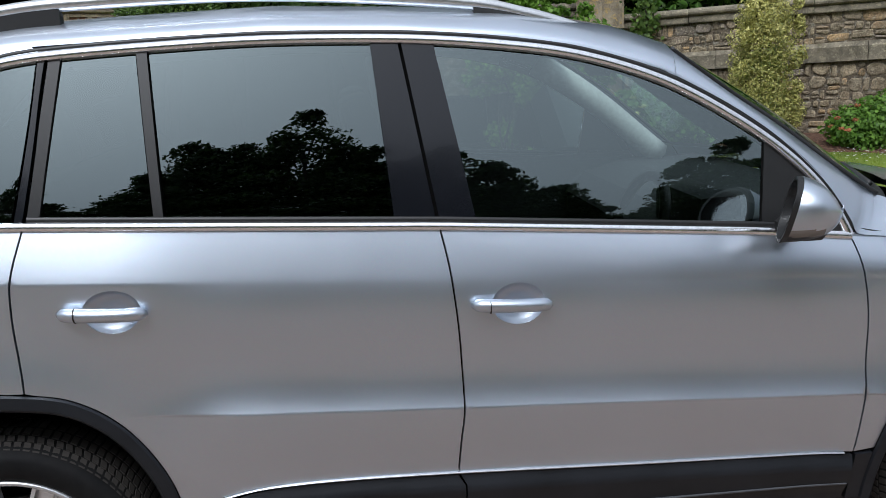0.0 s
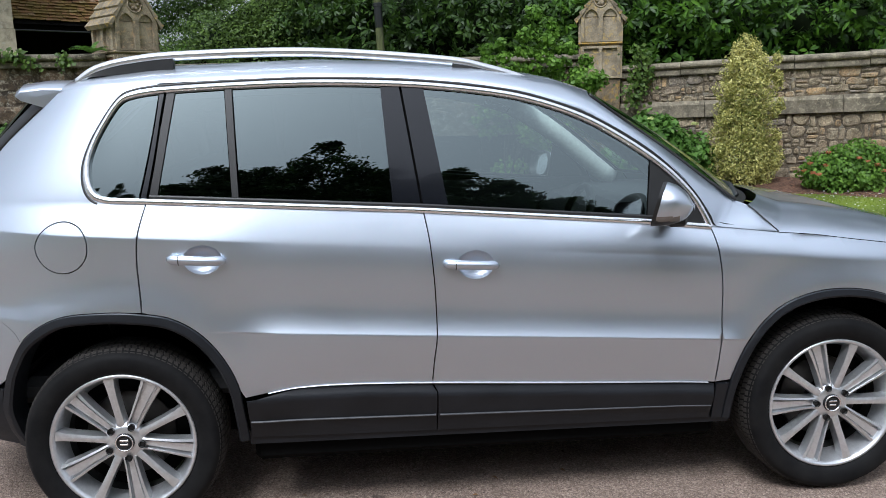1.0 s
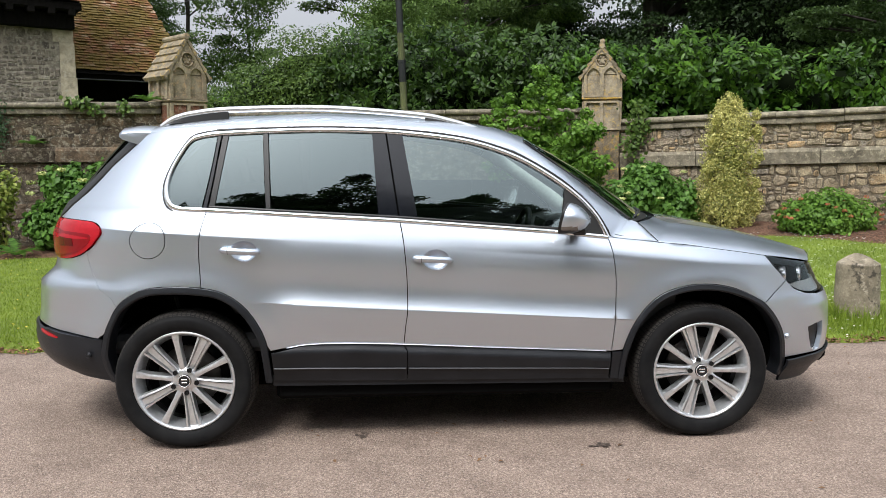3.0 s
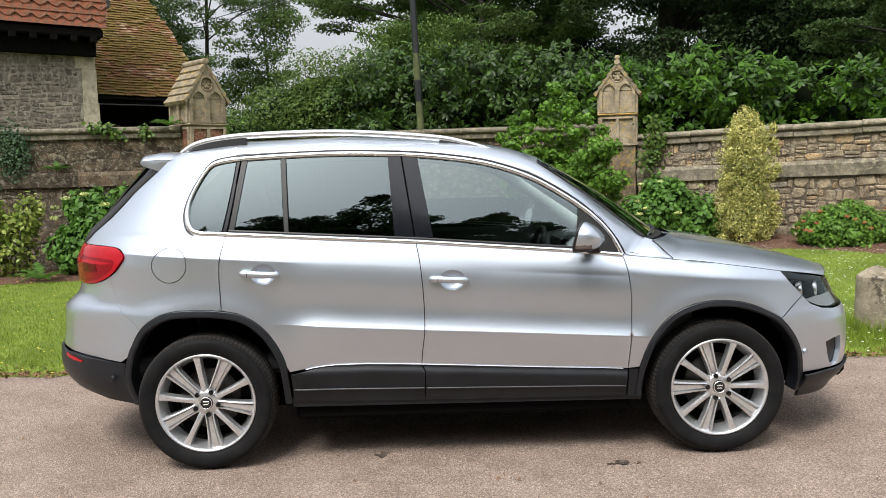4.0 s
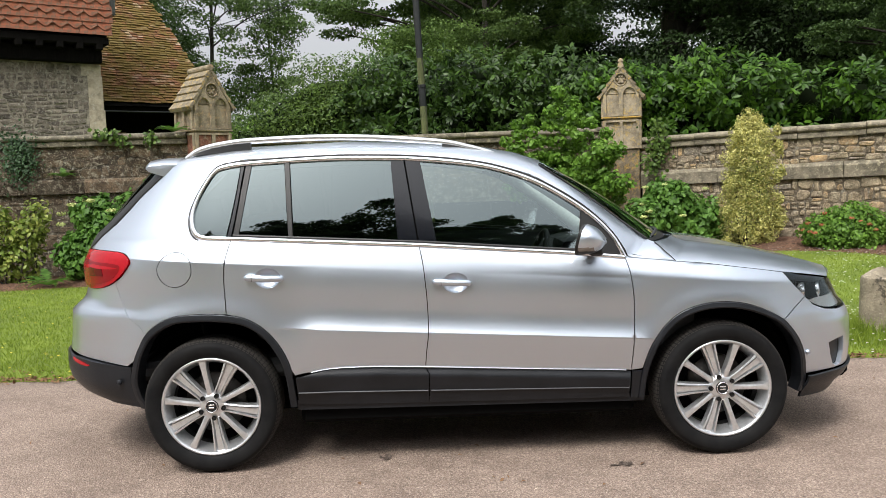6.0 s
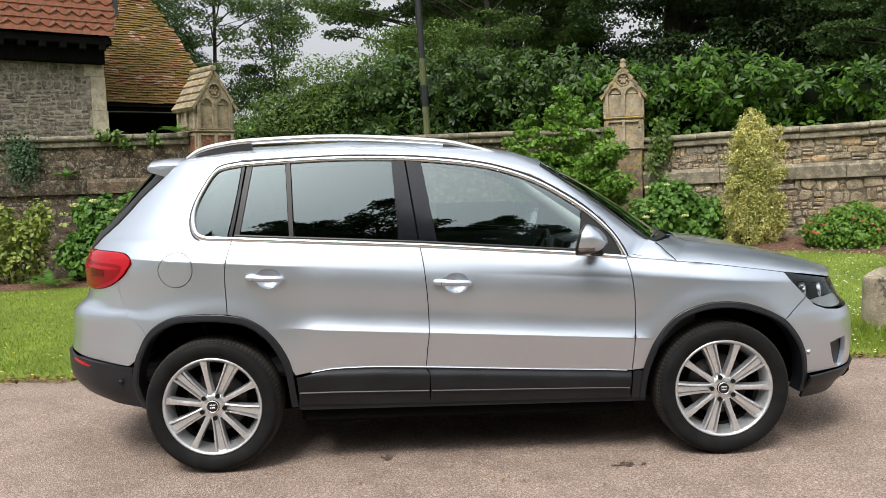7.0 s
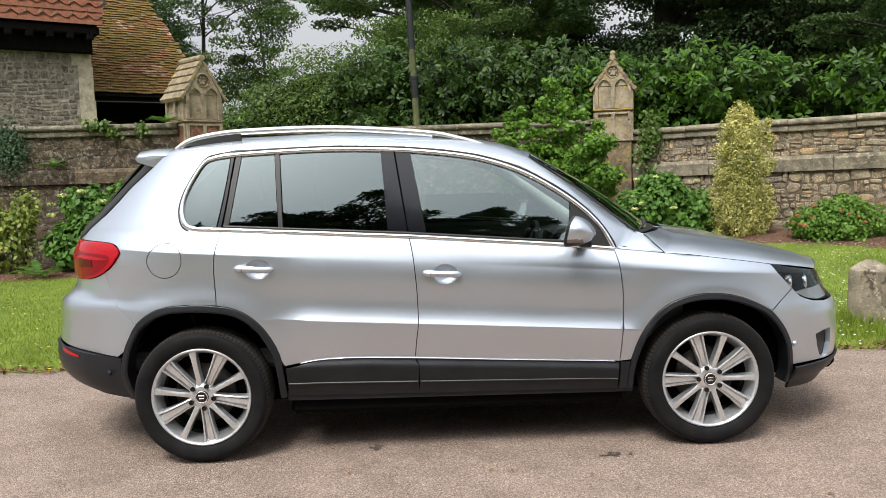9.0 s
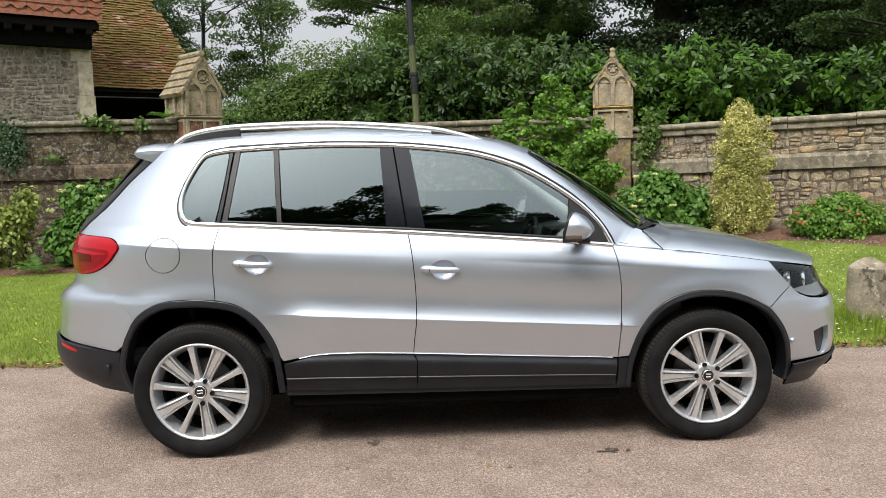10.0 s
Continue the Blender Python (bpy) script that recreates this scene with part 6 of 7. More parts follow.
low_rear = skin_panel("lower_bumper", clean(np.array([(-2.58, 0.598), (-2.3, 0.602), (-2.0, 0.587), (-1.82, 0.570), (-1.606, 0.552), (-1.622, 0.44), (-1.632, 0.335), (-1.80, 0.346), (-2.05, 0.395), (-2.3, 0.42), (-2.58, 0.42)])), PLASTIC, car, "black plastic lower rear bumper", thick=0.09, bulge=lambda s, z: 0.004 + 0.024 * ease((0.600 - z) / 0.02) * ease((z - 0.33) / 0.12) * ease((-1.60 - s) / 0.25))
skin_panel("reflector", [(-1.995, 0.572), (-1.90, 0.561), (-1.838, 0.548), (-1.848, 0.538), (-1.92, 0.540), (-1.995, 0.552)], RED_LENS, low_rear[0], "red bumper reflector", out=0.031, sides=1, step=0.02)

# front wing and bumper
SENSOR_R, SENSOR_F = (-1.668, 0.477), (1.720, 0.507)
BONNET_LINE = spline([(1.069, 1.005), (1.2, 0.993), (1.362, 0.972), (1.52, 0.951), (1.682, 0.926)], 8)
HEAD = spline([(1.682, 0.922), (1.80, 0.905), (1.95, 0.882), (2.12, 0.855), (2.28, 0.832), (2.36, 0.78), (2.33, 0.725), (2.15, 0.708), (1.98, 0.712), (1.88, 0.726), (1.80, 0.760), (1.735, 0.82)], 5, closed=True)
BUMP_CUT = spline([(1.5905, 0.692), (1.68, 0.745), (1.768, 0.795)], 4)
skin_panel("front_wing", clean(np.r_[[(0.825, 0.464)], FRONT_CUT[::-1][1:], [(0.95, 1.020)], BONNET_LINE, [(1.70, 0.88), (1.735, 0.835)], BUMP_CUT[::-1], FRONT_ARCH[(FRONT_ARCH[:, 0] < 1.585) & (FRONT_ARCH[:, 1] > 0.47)][::-1], [(0.884, 0.470)]]), PAINT, car, "silver front wing", creased=True, step=0.024)
FOG = [(1.868, 0.536), (1.93, 0.548), (2.005, 0.552), (2.008, 0.47), (1.992, 0.408), (1.945, 0.402), (1.908, 0.425), (1.882, 0.48)]
low_edge = [(1.722, 0.392), (1.90, 0.395), (2.08, 0.392), (2.2, 0.40), (2.67, 0.40)]
front_bumper = skin_panel("front_bumper", clean(np.r_[BUMP_CUT, [(1.81, 0.748), (1.88, 0.718), (1.98, 0.704), (2.15, 0.700), (2.33, 0.715), (2.67, 0.715)], low_edge[::-1], FRONT_ARCH[(FRONT_ARCH[:, 0] > 1.594) & (FRONT_ARCH[:, 1] > 0.40)][::-1]]), PAINT, car, "silver front bumper", holes=[FOG], thick=0.025, bulge=lambda s, z: 0.014 * ease((0.70 - z) / 0.06) * ease((s - 1.7) / 0.3))
skin_panel("fog_recess", FOG, PLASTIC, front_bumper[0], "black fog lamp surround", out=-0.012, step=0.02)
skin_panel("lower_bumper", [(1.722, 0.388), (1.90, 0.391), (2.08, 0.388), (2.2, 0.396), (2.67, 0.396), (2.67, 0.28), (2.2, 0.27), (1.95, 0.255), (1.74, 0.262)], PLASTIC, car, "black plastic front lip", bulge=lambda s, z: 0.03 * ease((z - 0.26) / 0.12))
skin_panel("grille", [(2.34, 0.80), (2.67, 0.80), (2.67, 0.72), (2.36, 0.72)], SATIN_BLACK, car, "black radiator grille", out=-0.01)

def sensor(s, z, out, owner, body):
    p, nn = skin(s, z), skin_normal(s, z)
    q = Vector(nn).to_track_quat("Z", "Y").to_matrix()
    v, f = lathe([(0.0, 0.001), (0.009, 0.001), (0.0095, -0.001), (0.0115, -0.001), (0.012, 0.002), (0.0145, 0.001), (0.0148, -0.01)], 20)
    link_mesh("parking_sensor", [q @ Vector(c) + Vector(p + nn * out) for c in v], f, body, owner, "round parking sensor", True)


sensor(*SENSOR_R, 0.027, low_rear[0], PLASTIC)
sensor(*SENSOR_F, 0.010, front_bumper[0], PAINT)

# black cladding along the sill, the doors' share of it, and the wheel arches
def clad(s, z):
    """A bright chamfer below the doors' paint, a face leaning under it, and a face drawn in below."""
    top, ledge = 0.5065 - 0.0515 * np.maximum(s, -0.45), 0.392 - 0.020 * s
    return 0.002 + 0.020 * ease((top - z) / 0.042) - 0.010 * np.clip((top - 0.045 - z) / 0.08, 0, 1) - 0.014 * np.clip((ledge - z) / 0.07, 0, 1)


mid_low = [(-0.214, 0.515), (-0.197, 0.489), (-0.197, 0.40), (-0.200, 0.325)]
skin_panel("door_cladding", clean(np.r_[between(SILL_TOP, -0.864, -0.215) - (0, 0.004), mid_low, [(-0.5, 0.329), (-0.861, 0.337)]]), PLASTIC, rear_door[0], "black plastic door cladding", bulge=clad, step=0.010, sides=1)
skin_panel("door_cladding", clean(np.r_[between(SILL_TOP, -0.213, 0.824) - (0, 0.004), [(0.822, 0.40), (0.820, 0.316), (0.3, 0.320)], mid_low[::-1]]), PLASTIC, front_door[0], "black plastic door cladding", bulge=clad, step=0.010, sides=1)
skin_panel("sill", [(-0.87, 0.36), (0.90, 0.33), (0.905, 0.29), (-0.87, 0.305)], PLASTIC, car, "black plastic sill", out=-0.012)
skin_panel("sill_end", [(0.830, 0.460), (0.880, 0.460), (0.868, 0.315), (0.826, 0.315)], PLASTIC, car, out=0.004)
for own, a, b in ((rear_door, -0.855, -0.204), (front_door, -0.190, 0.815)):
    for ob, door in zip(skin_strip("cladding_rib", np.array([(x, 0.392 - 0.020 * x) for x in np.linspace(a, b, 12)]), 0.007, RIB, None, "fine raised line along the cladding, highlight painted in", out=0.0145, round_=0.005), own):
        ob.parent = door
skin_strip("sill_trim", between(SILL_TOP, -0.79, 0.80), [0.002, 0.0048, 0.0048, 0.0048, 0.003], TRIM_GREY, car, "thin bright strip over the cladding", out=0.003, round_=0.005)


def arch_trim(name, curve, centre, wide):
    """The black lip round a wheel opening, turned in towards the wheel."""
    c = resample(curve, 70)
    d = np.array(centre) - c
    d /= np.linalg.norm(d, axis=1, keepdims=True)
    prof = [(0.0, 0.001), (0.003, 0.009), (0.02, 0.013), (wide - 0.008, 0.014), (wide, 0.008), (wide + 0.004, -0.03), (wide + 0.004, -0.10)]
    curves = []
    for a, h in prof:
        q = c + d * a
        base = skin(q[:, 0], q[:, 1]) + max(h, 0.0) * skin_normal(q[:, 0], q[:, 1])
        curves.append(base + np.array((0, max(0.0, -h), 0)))
    cv = np.array(curves)
    m, n = cv.shape[:2]
    faces = [(i * n + k, (i + 1) * n + k, (i + 1) * n + k + 1, i * n + k + 1) for i in range(m - 1) for k in range(n - 1)]
    for ob in both_sides(name, cv.reshape(-1, 3), faces, PLASTIC, car, "black plastic wheel-arch trim"):
        soften(ob, 40)


arch_trim("wheel_arch", np.r_[[(-1.634, 0.335), (-1.628, 0.40), (-1.618, 0.48), (-1.604, 0.553)], REAR_ARCH[REAR_ARCH[:, 1] > 0.56 - 0.3 * (REAR_ARCH[:, 0] > -1.3)]], (-1.302, 0.33), 0.036)
arch_trim("wheel_arch", FRONT_ARCH, (1.302, 0.33), 0.031)

# windows
def window_band(a_top, a_low, b_top, b_low):
    """The outline of a pane between two slanting lines, under the top trim and over the belt."""
    def cut(top, low, z):
        return low[0] + (top[0] - low[0]) * (z - low[1]) / (top[1] - low[1])
    top = TOP_LINE[[cut(a_top, a_low, p[1]) < p[0] < cut(b_top, b_low, p[1]) and p[1] > np.interp(p[0], *BELT) + 0.02 for p in TOP_LINE]]
    low = BELT_LINE[[cut(a_top, a_low, p[1]) < p[0] < cut(b_top, b_low, p[1]) for p in BELT_LINE]]
    def meet(top, low_, line):
        d = [abs(cut(top, low_, p[1]) - p[0]) for p in line]
        z = line[int(np.argmin(d))][1]
        return (cut(top, low_, z), z)
    ends = [meet(a_top, a_low, BELT_LINE)] + list(low) + [meet(b_top, b_low, BELT_LINE), meet(b_top, b_low, TOP_LINE[6:])] + list(top[::-1]) + [meet(a_top, a_low, TOP_LINE[6:])]
    return clean(np.array(ends))


CUT_Q = ((-1.100, 1.56), (-1.163, 1.19))       # between quarter window and rear door
CUT_BAR = ((-0.890, 1.57), (-0.868, 1.17))     # upright bar in the rear door
CUT_B0 = ((-0.359, 1.57), (-0.330, 1.14))      # rear edge of the black pillar
CUT_B = ((-0.292, 1.566), (-0.228, 1.129))     # between the doors
CUT_B1 = ((-0.213, 1.56), (-0.137, 1.12))      # front edge of the black pillar
CUT_A = ((0.60, 1.29), (0.575, 1.06))          # front edge of the front window


def shift(cut, dx):
    return tuple((x + dx, z) for x, z in cut)


# quarter pane, with its rounded rear end
skin_panel("quarter_window", np.r_[[( -1.187, 1.192)], TOP_LINE[TOP_LINE[:, 0] < -1.125], [(-1.122, 1.557)]], PRIVACY, car, "dark tinted quarter window", out=-0.007, thick=0.003, gap=0.006)
rear_win = window_band(*shift(CUT_Q, 0.032), *shift(CUT_BAR, -0.012))
skin_panel("rear_vent_window", rear_win, PRIVACY, rear_door[0], "dark tinted fixed rear window", out=-0.008, thick=0.003, sides=1)
skin_panel("rear_window", window_band(*shift(CUT_BAR, 0.014), *CUT_B0), PRIVACY, rear_door[0], "dark tinted rear door window", out=-0.008, thick=0.003, sides=1)
skin_panel("front_window", window_band(*CUT_B1, *CUT_A), GLASS, front_door[0], "clear front door window", out=-0.008, thick=0.003, sides=1)
for ob in skin_panel("far_front_window", window_band(*CUT_B1, *CUT_A), GLASS, car, "clear front door window", out=-0.008, thick=0.003)[:1]:
    bpy.data.objects.remove(ob)
for outl in (rear_win, window_band(*shift(CUT_BAR, 0.014), *CUT_B0)):
    for ob in skin_panel("far_rear_window", outl, PRIVACY, car, "dark tinted rear window", out=-0.008, thick=0.003)[:1]:
        bpy.data.objects.remove(ob)
skin_panel("pillar_cover", window_band(*shift(CUT_Q, -0.024), *shift(CUT_Q, -0.002)), GLOSS_BLACK, car, "glossy black pillar cover", out=-0.002, step=0.05)
skin_panel("pillar_cover", window_band(*shift(CUT_Q, 0.003), *shift(CUT_Q, 0.034)), SATIN_BLACK, car, "black window frame", out=-0.001, step=0.05)
skin_panel("window_bar", window_band(*shift(CUT_BAR, -0.013), *shift(CUT_BAR, 0.015)), SATIN_BLACK, car, "black upright window bar", out=0.0, step=0.05)
skin_panel("pillar_cover", window_band(*shift(CUT_B0, -0.004), *shift(CUT_B, -0.002)), GLOSS_BLACK, car, "glossy black pillar cover", out=-0.001, step=0.05)
skin_panel("pillar_cover", window_band(*shift(CUT_B, 0.002), *shift(CUT_B1, 0.004)), GLOSS_BLACK, car, "glossy black pillar cover", out=-0.001, step=0.05)
skin_panel("pillar_core", window_band(*shift(CUT_B, -0.03), *shift(CUT_B, 0.03)), DARK, car, out=-0.012, step=0.05)
skin_panel("mirror_sail", window_band(*shift(CUT_A, 0.0), (0.93, 1.29), (0.93, 1.0)), SATIN_BLACK, car, "black mirror corner piece", out=-0.003, step=0.05)
# bright surround: upper bow and belt strip
upper = np.r_[TOP_LINE]
skin_strip("window_trim", upper[upper[:, 0] > -1.40] - (0, 0.0), 0.022, CHROME, car, "bright chrome window surround", out=0.002, round_=0.007)
skin_strip("belt_trim", BELT_LINE, 0.020, CHROME, car, "bright chrome belt strip", out=0.004, round_=0.006)
lower_seal = BELT_LINE + (0, 0.016)
skin_strip("window_seal", lower_seal[3:-4], 0.014, SATIN_BLACK, car, "black window seal", out=0.0, round_=0.003)
tang = np.gradient(upper, axis=0)
tang /= np.linalg.norm(tang, axis=1, keepdims=True)
outer_seal = upper + 0.0165 * np.stack([-tang[:, 1], tang[:, 0]], 1)
skin_strip("roof_seal", outer_seal[4:-1], 0.011, SATIN_BLACK, car, "", out=-0.002, round_=0.003)

skin_strip("pillar_seam", spline([(0.82, 1.036), (0.86, 1.0305), (0.95, 1.0195), (1.02, 1.0115), (1.066, 1.0055)], 4), 0.014, PAINT, car, "", out=-0.0045, round_=0.002)

# lamps
tail = skin_panel("tail_light", TAIL, RED_LENS, car, "red wrap-round tail light", bulge=lambda s, z: 0.012 * np.clip(1 - ((z - 1.035) / 0.11) ** 2, 0, 1) ** 0.5, step=0.02)
for own, sgn in zip(tail, (1, -1)):
    loop = spline([(-2.10, 1.082), (-1.93, 1.080), (-1.76, 1.076), (-1.705, 1.062), (-1.725, 1.022), (-1.80, 0.980), (-1.93, 0.957), (-2.10, 0.955)], 5, closed=True)
    ob = skin_panel("inner_lens", loop, MID_RED, own, "darker red inner lens", out=0.0128, step=0.03, sides=1)[0]
    cell = skin_panel("lamp_cell", [(-1.965, 1.052), (-1.83, 1.048), (-1.825, 1.008), (-1.965, 1.002)], DEEP_RED, own, "dark red lamp cell", out=0.0150, step=0.03, sides=1)[0]
    if sgn < 0:
        ob.scale = cell.scale = (1, -1, 1)
head = skin_panel("headlight_housing", HEAD, SATIN_BLACK, car, "black headlight housing", out=-0.05, thick=-0.048, step=0.03)
skin_panel("headlight_lens", HEAD, LENS, car, "clear headlight lens", out=-0.001, thick=0.004, step=0.02)
for own, sgn in zip(head, (1, -1)):
    for s_, z_, r_ in ((1.845, 0.818, 0.050), (2.01, 0.806, 0.055), (2.22, 0.795, 0.052)):
        p, nn = skin(s_, z_), skin_normal(s_, z_)
        v, f = lathe([(0.0, -0.030), (r_ * 0.5, -0.026), (r_ * 0.88, -0.004), (r_ * 0.94, 0.010), (r_, 0.010), (r_ * 1.02, 0.0), (r_, -0.022), (r_ * 0.8, -0.034)], 24)
        q = Vector((1.0, -0.22, 0.0)).normalized().to_track_quat("Z", "Y").to_matrix()
        pts = [q @ Vector(c) + Vector(p) - Vector(nn) * 0.036 - Vector((0.03, 0, 0)) for c in v]
        ob = link_mesh("reflector", [(x, y * sgn, z) for x, y, z in pts], f if sgn > 0 else [t[::-1] for t in f], CHROME, own, "chrome lamp reflector", True)
    ob = skin_panel("indicator", [(1.79, 0.772), (1.90, 0.782), (2.1, 0.780), (2.34, 0.770), (2.33, 0.732), (2.15, 0.716), (1.98, 0.720), (1.87, 0.734)], LAMP_GREY, own, "chrome indicator strip", out=-0.018, step=0.03, sides=1)[0]
    if sgn < 0:
        ob.scale = (1, -1, 1)

# dark box added inside the nose to block light through the lenses
bm = bmesh.new()
box(bm, (0.37, 1.16, 0.16), (1.785, 0, 0.80), 0.01)
part("nose_frame", bm, DARK, car)
for side in (1, -1):
    bm = bmesh.new()
    box(bm, (0.04, 0.46, 0.27), (1.742, -0.565 * side, 0.445), 0.01)
    part("arch_liner", bm, DARK, car, "black wheel-arch liner")

# dark inner shell that closes the gaps behind the panels
shell_out = clean(np.r_[[(-0.87, 0.30)], REAR_ARCH[::-1][2:], [(-1.70, 0.36), (-2.56, 0.46), (-2.56, 0.9), (-2.3, 1.12), (-1.95, 1.25), (-1.80, 1.45), (-1.74, 1.54)], quarter_top[::-1], [(-0.859, 1.588), (-0.599, 1.590), (-0.29, 1.578), (-0.05, 1.555), (0.152, 1.522), (0.352, 1.452), (0.53, 1.352), (0.67, 1.25), (0.775, 1.14), (0.83, 1.03), (1.06, 1.0), (1.66, 0.92), (2.3, 0.80), (2.6, 0.72), (2.6, 0.30), (1.76, 0.29)], FRONT_ARCH[::-1][1:], [(0.88, 0.29)]])
skin_panel("inner_shell", shell_out, DARK, car, "", holes=[inset(OPENING, 0.012)], out=-0.034, thick=0.002, step=0.06)

# roof, screen pillars, bonnet, screens, tailgate
def roof_point(x, v):
    """v from -1 (near edge) to 1: a point of the roof at x."""
    zc = np.interp(x, *ROOF_EDGE)
    e = skin(np.asarray(x), np.asarray(zc))
    zr = np.interp(x, [-1.78, -1.6, -1.2, -0.6, 0.0, 0.3, 0.5, 0.62], [1.603, 1.630, 1.662, 1.680, 1.652, 1.596, 1.528, 1.48])
    w = -e[..., 1]
    return np.stack([e[..., 0] + 0 * v, w * v, zc + (zr - zc) * (1 - np.abs(v) ** 3.8) ** 0.55], -1)


vs_ = np.sin(np.linspace(-math.pi / 2, math.pi / 2, 61))
curves = []
for u in np.linspace(0, 1, 60):
    a, b = -1.70 - 0.04 * (1 - vs_ ** 2), 0.385 + 0.085 * (1 - np.abs(vs_) ** 2.2)
    curves.append(roof_point(a + (b - a) * u, vs_))
def grid_normals(c):
    n = np.cross(np.gradient(c, axis=0), np.gradient(c, axis=1))
    n /= np.linalg.norm(n, axis=-1, keepdims=True) + 1e-12
    return n * np.where(n[..., 2:] < 0, -1, 1)


roof_normals = grid_normals(np.array(curves))
rc = np.array(curves)
m, n = rc.shape[:2]
link_mesh("roof", rc.reshape(-1, 3), [(i * n + k, (i + 1) * n + k, (i + 1) * n + k + 1, i * n + k + 1) for i in range(m - 1) for k in range(n - 1)], PAINT, car, "silver roof", True, roof_normals.reshape(-1, 3))
ws_top = np.array(curves[-1])
A_IN = spline([tuple(ws_top[10]), (0.58, -0.632, 1.396), (0.705, -0.658, 1.306), (0.83, -0.69, 1.206), (0.952, -0.732, 1.112)], 10)
out_at = [(0.385, 1.4477), (0.52, 1.371), (0.640, 1.284), (0.748, 1.176), (0.810, 1.082), (0.826, 1.044), (0.842, 1.0345), (0.88, 1.029), (0.98, 1.017), (1.03, 1.011), (1.069, 1.007)]
in_at = [tuple(ws_top[10]), (0.58, -0.632, 1.396), (0.705, -0.658, 1.306), (0.83, -0.69, 1.206), (0.90, -0.71, 1.150), (0.925, -0.718, 1.130), (0.945, -0.727, 1.117),(0.952, -0.732, 1.112), (0.990, -0.770, 1.094), (1.032, -0.812, 1.048), (1.069, -0.846, 1.010)]
a_out = spline([tuple(skin(*p) + 0.002 * skin_normal(*p)) for p in out_at], 10)
a_in = spline(in_at, 10)
rows_ = []
for t in np.linspace(0, 1, 9):
    k = t * 10
    lo = int(min(9, k))
    seam = ws_top[lo] + (ws_top[lo + 1] - ws_top[lo]) * (k - lo)
    off = seam - (ws_top[0] * (1 - t) + ws_top[10] * t)
    mid = a_out * (1 - t) + a_in * t
    fall = np.interp(np.linspace(0, 1, len(mid)), [0, 0.5, 0.85, 1], [1, 0.9, 0.5, 0])[:, None]
    rows_.append(mid + off * fall)
rows_ = np.array(rows_)
pn = grid_normals(rows_)
pn = np.where((pn[..., 1:2] > 0.3) & (pn[..., 2:] < 0.4), -pn, pn)
for i in range(9):
    k = i / 8 * 10
    lo = int(min(9, k))
    seam = roof_normals[-1, lo] * (1 - k + lo) + roof_normals[-1, lo + 1] * (k - lo)
    fade = ease(np.arange(pn.shape[1]) / 26)[:, None]
    pn[i] = seam * (1 - fade) + pn[i] * fade
pn /= np.linalg.norm(pn, axis=-1, keepdims=True)
m, n = rows_.shape[:2]
both_sides("screen_pillar", rows_.reshape(-1, 3), [(i * n + k, i * n + k + 1, (i + 1) * n + k + 1, (i + 1) * n + k) for i in range(m - 1) for k in range(n - 1)], PAINT, car, "silver windscreen pillar", pn.reshape(-1, 3))

ws_rows = []
top_edge = resample(np.r_[ws_top[10:-10]], 41)
bot = np.array([(0.945 + 0.22 * (1 - (y / 0.725) ** 2), y, 1.112) for y in np.linspace(-0.725, 0.725, 41)])
side_in = resample(A_IN, 16)
for i in range(16):
    t = i / 15
    line = top_edge * (1 - t) + bot * t
    fix = side_in[i] - line[0]
    k = np.abs(np.linspace(-1, 1, 41))[:, None] ** 4
    line = line + k * fix * np.where(np.linspace(-1, 1, 41)[:, None] < 0, np.array((1, 1, 1)), np.array((1, -1, 1)))
    line[:, 2] += 0.02 * math.sin(math.pi * t)
    ws_rows.append(line)
loft("windscreen", ws_rows, WINDSCREEN, car, "clear windscreen")
for s in (1, -1):
    v, f = tube(A_IN * np.array((1, s, 1)) + np.array((0.003, 0, 0.002)), 0.006, 8)
    link_mesh("screen_seal", v, f, SATIN_BLACK, car, "", True)
cowl = [[(x + dx, y, z + dz) for x, y, z in bot] for dx, dz in ((-0.05, 0.012), (0.005, -0.003), (0.04, -0.012))]
loft("cowl", cowl, SATIN_BLACK, car, "black scuttle panel below the windscreen")
for y0, y1 in ((-0.60, -0.02), (0.05, 0.55)):
    v, f = tube([(1.03 - 0.02 * abs(y0), y0, 1.118), (1.12, (y0 + y1) / 2, 1.128), (1.17, y1, 1.122)], 0.009, 6)
    link_mesh("wiper", v, f, SATIN_BLACK, car, "black wiper", True)

corner = [(0.985, -0.768, 1.098), (1.03, -0.812, 1.050)]
edge = resample(np.array(corner + [tuple(skin(*p)) for p in [tuple(q) for q in BONNET_LINE + (0, 0.0004)] + [(1.80, 0.911), (1.95, 0.889), (2.12, 0.862), (2.28, 0.842)]]), 96)
crown_x = np.array([0.98, 1.26, 1.54, 1.87, 2.06, 2.14, 2.17])
crown_z = np.array([1.11, 1.088, 1.045, 0.962, 0.905, 0.868, 0.845])
hood = []
for i, e in enumerate(edge):
    t = i / 95
    row = []
    for v in vs_:
        a = abs(v)
        xc = e[0] + (1 - a ** 2.2) * (0.26 * (1 - t) ** 1.3 + (2.165 - edge[-1][0]) * t)
        zc = np.interp(xc, crown_x, crown_z)
        k = (1 - a ** 2.6) ** 0.72
        row.append((xc, e[1] * -v, e[2] + (max(zc, e[2]) - e[2]) * k + 0.010 * math.exp(-((a - 0.66) / 0.05) ** 2) * (1 - t * 0.5)))
    hood.append(row)
bonnet = loft("bonnet", hood, PAINT, car, "silver bonnet")
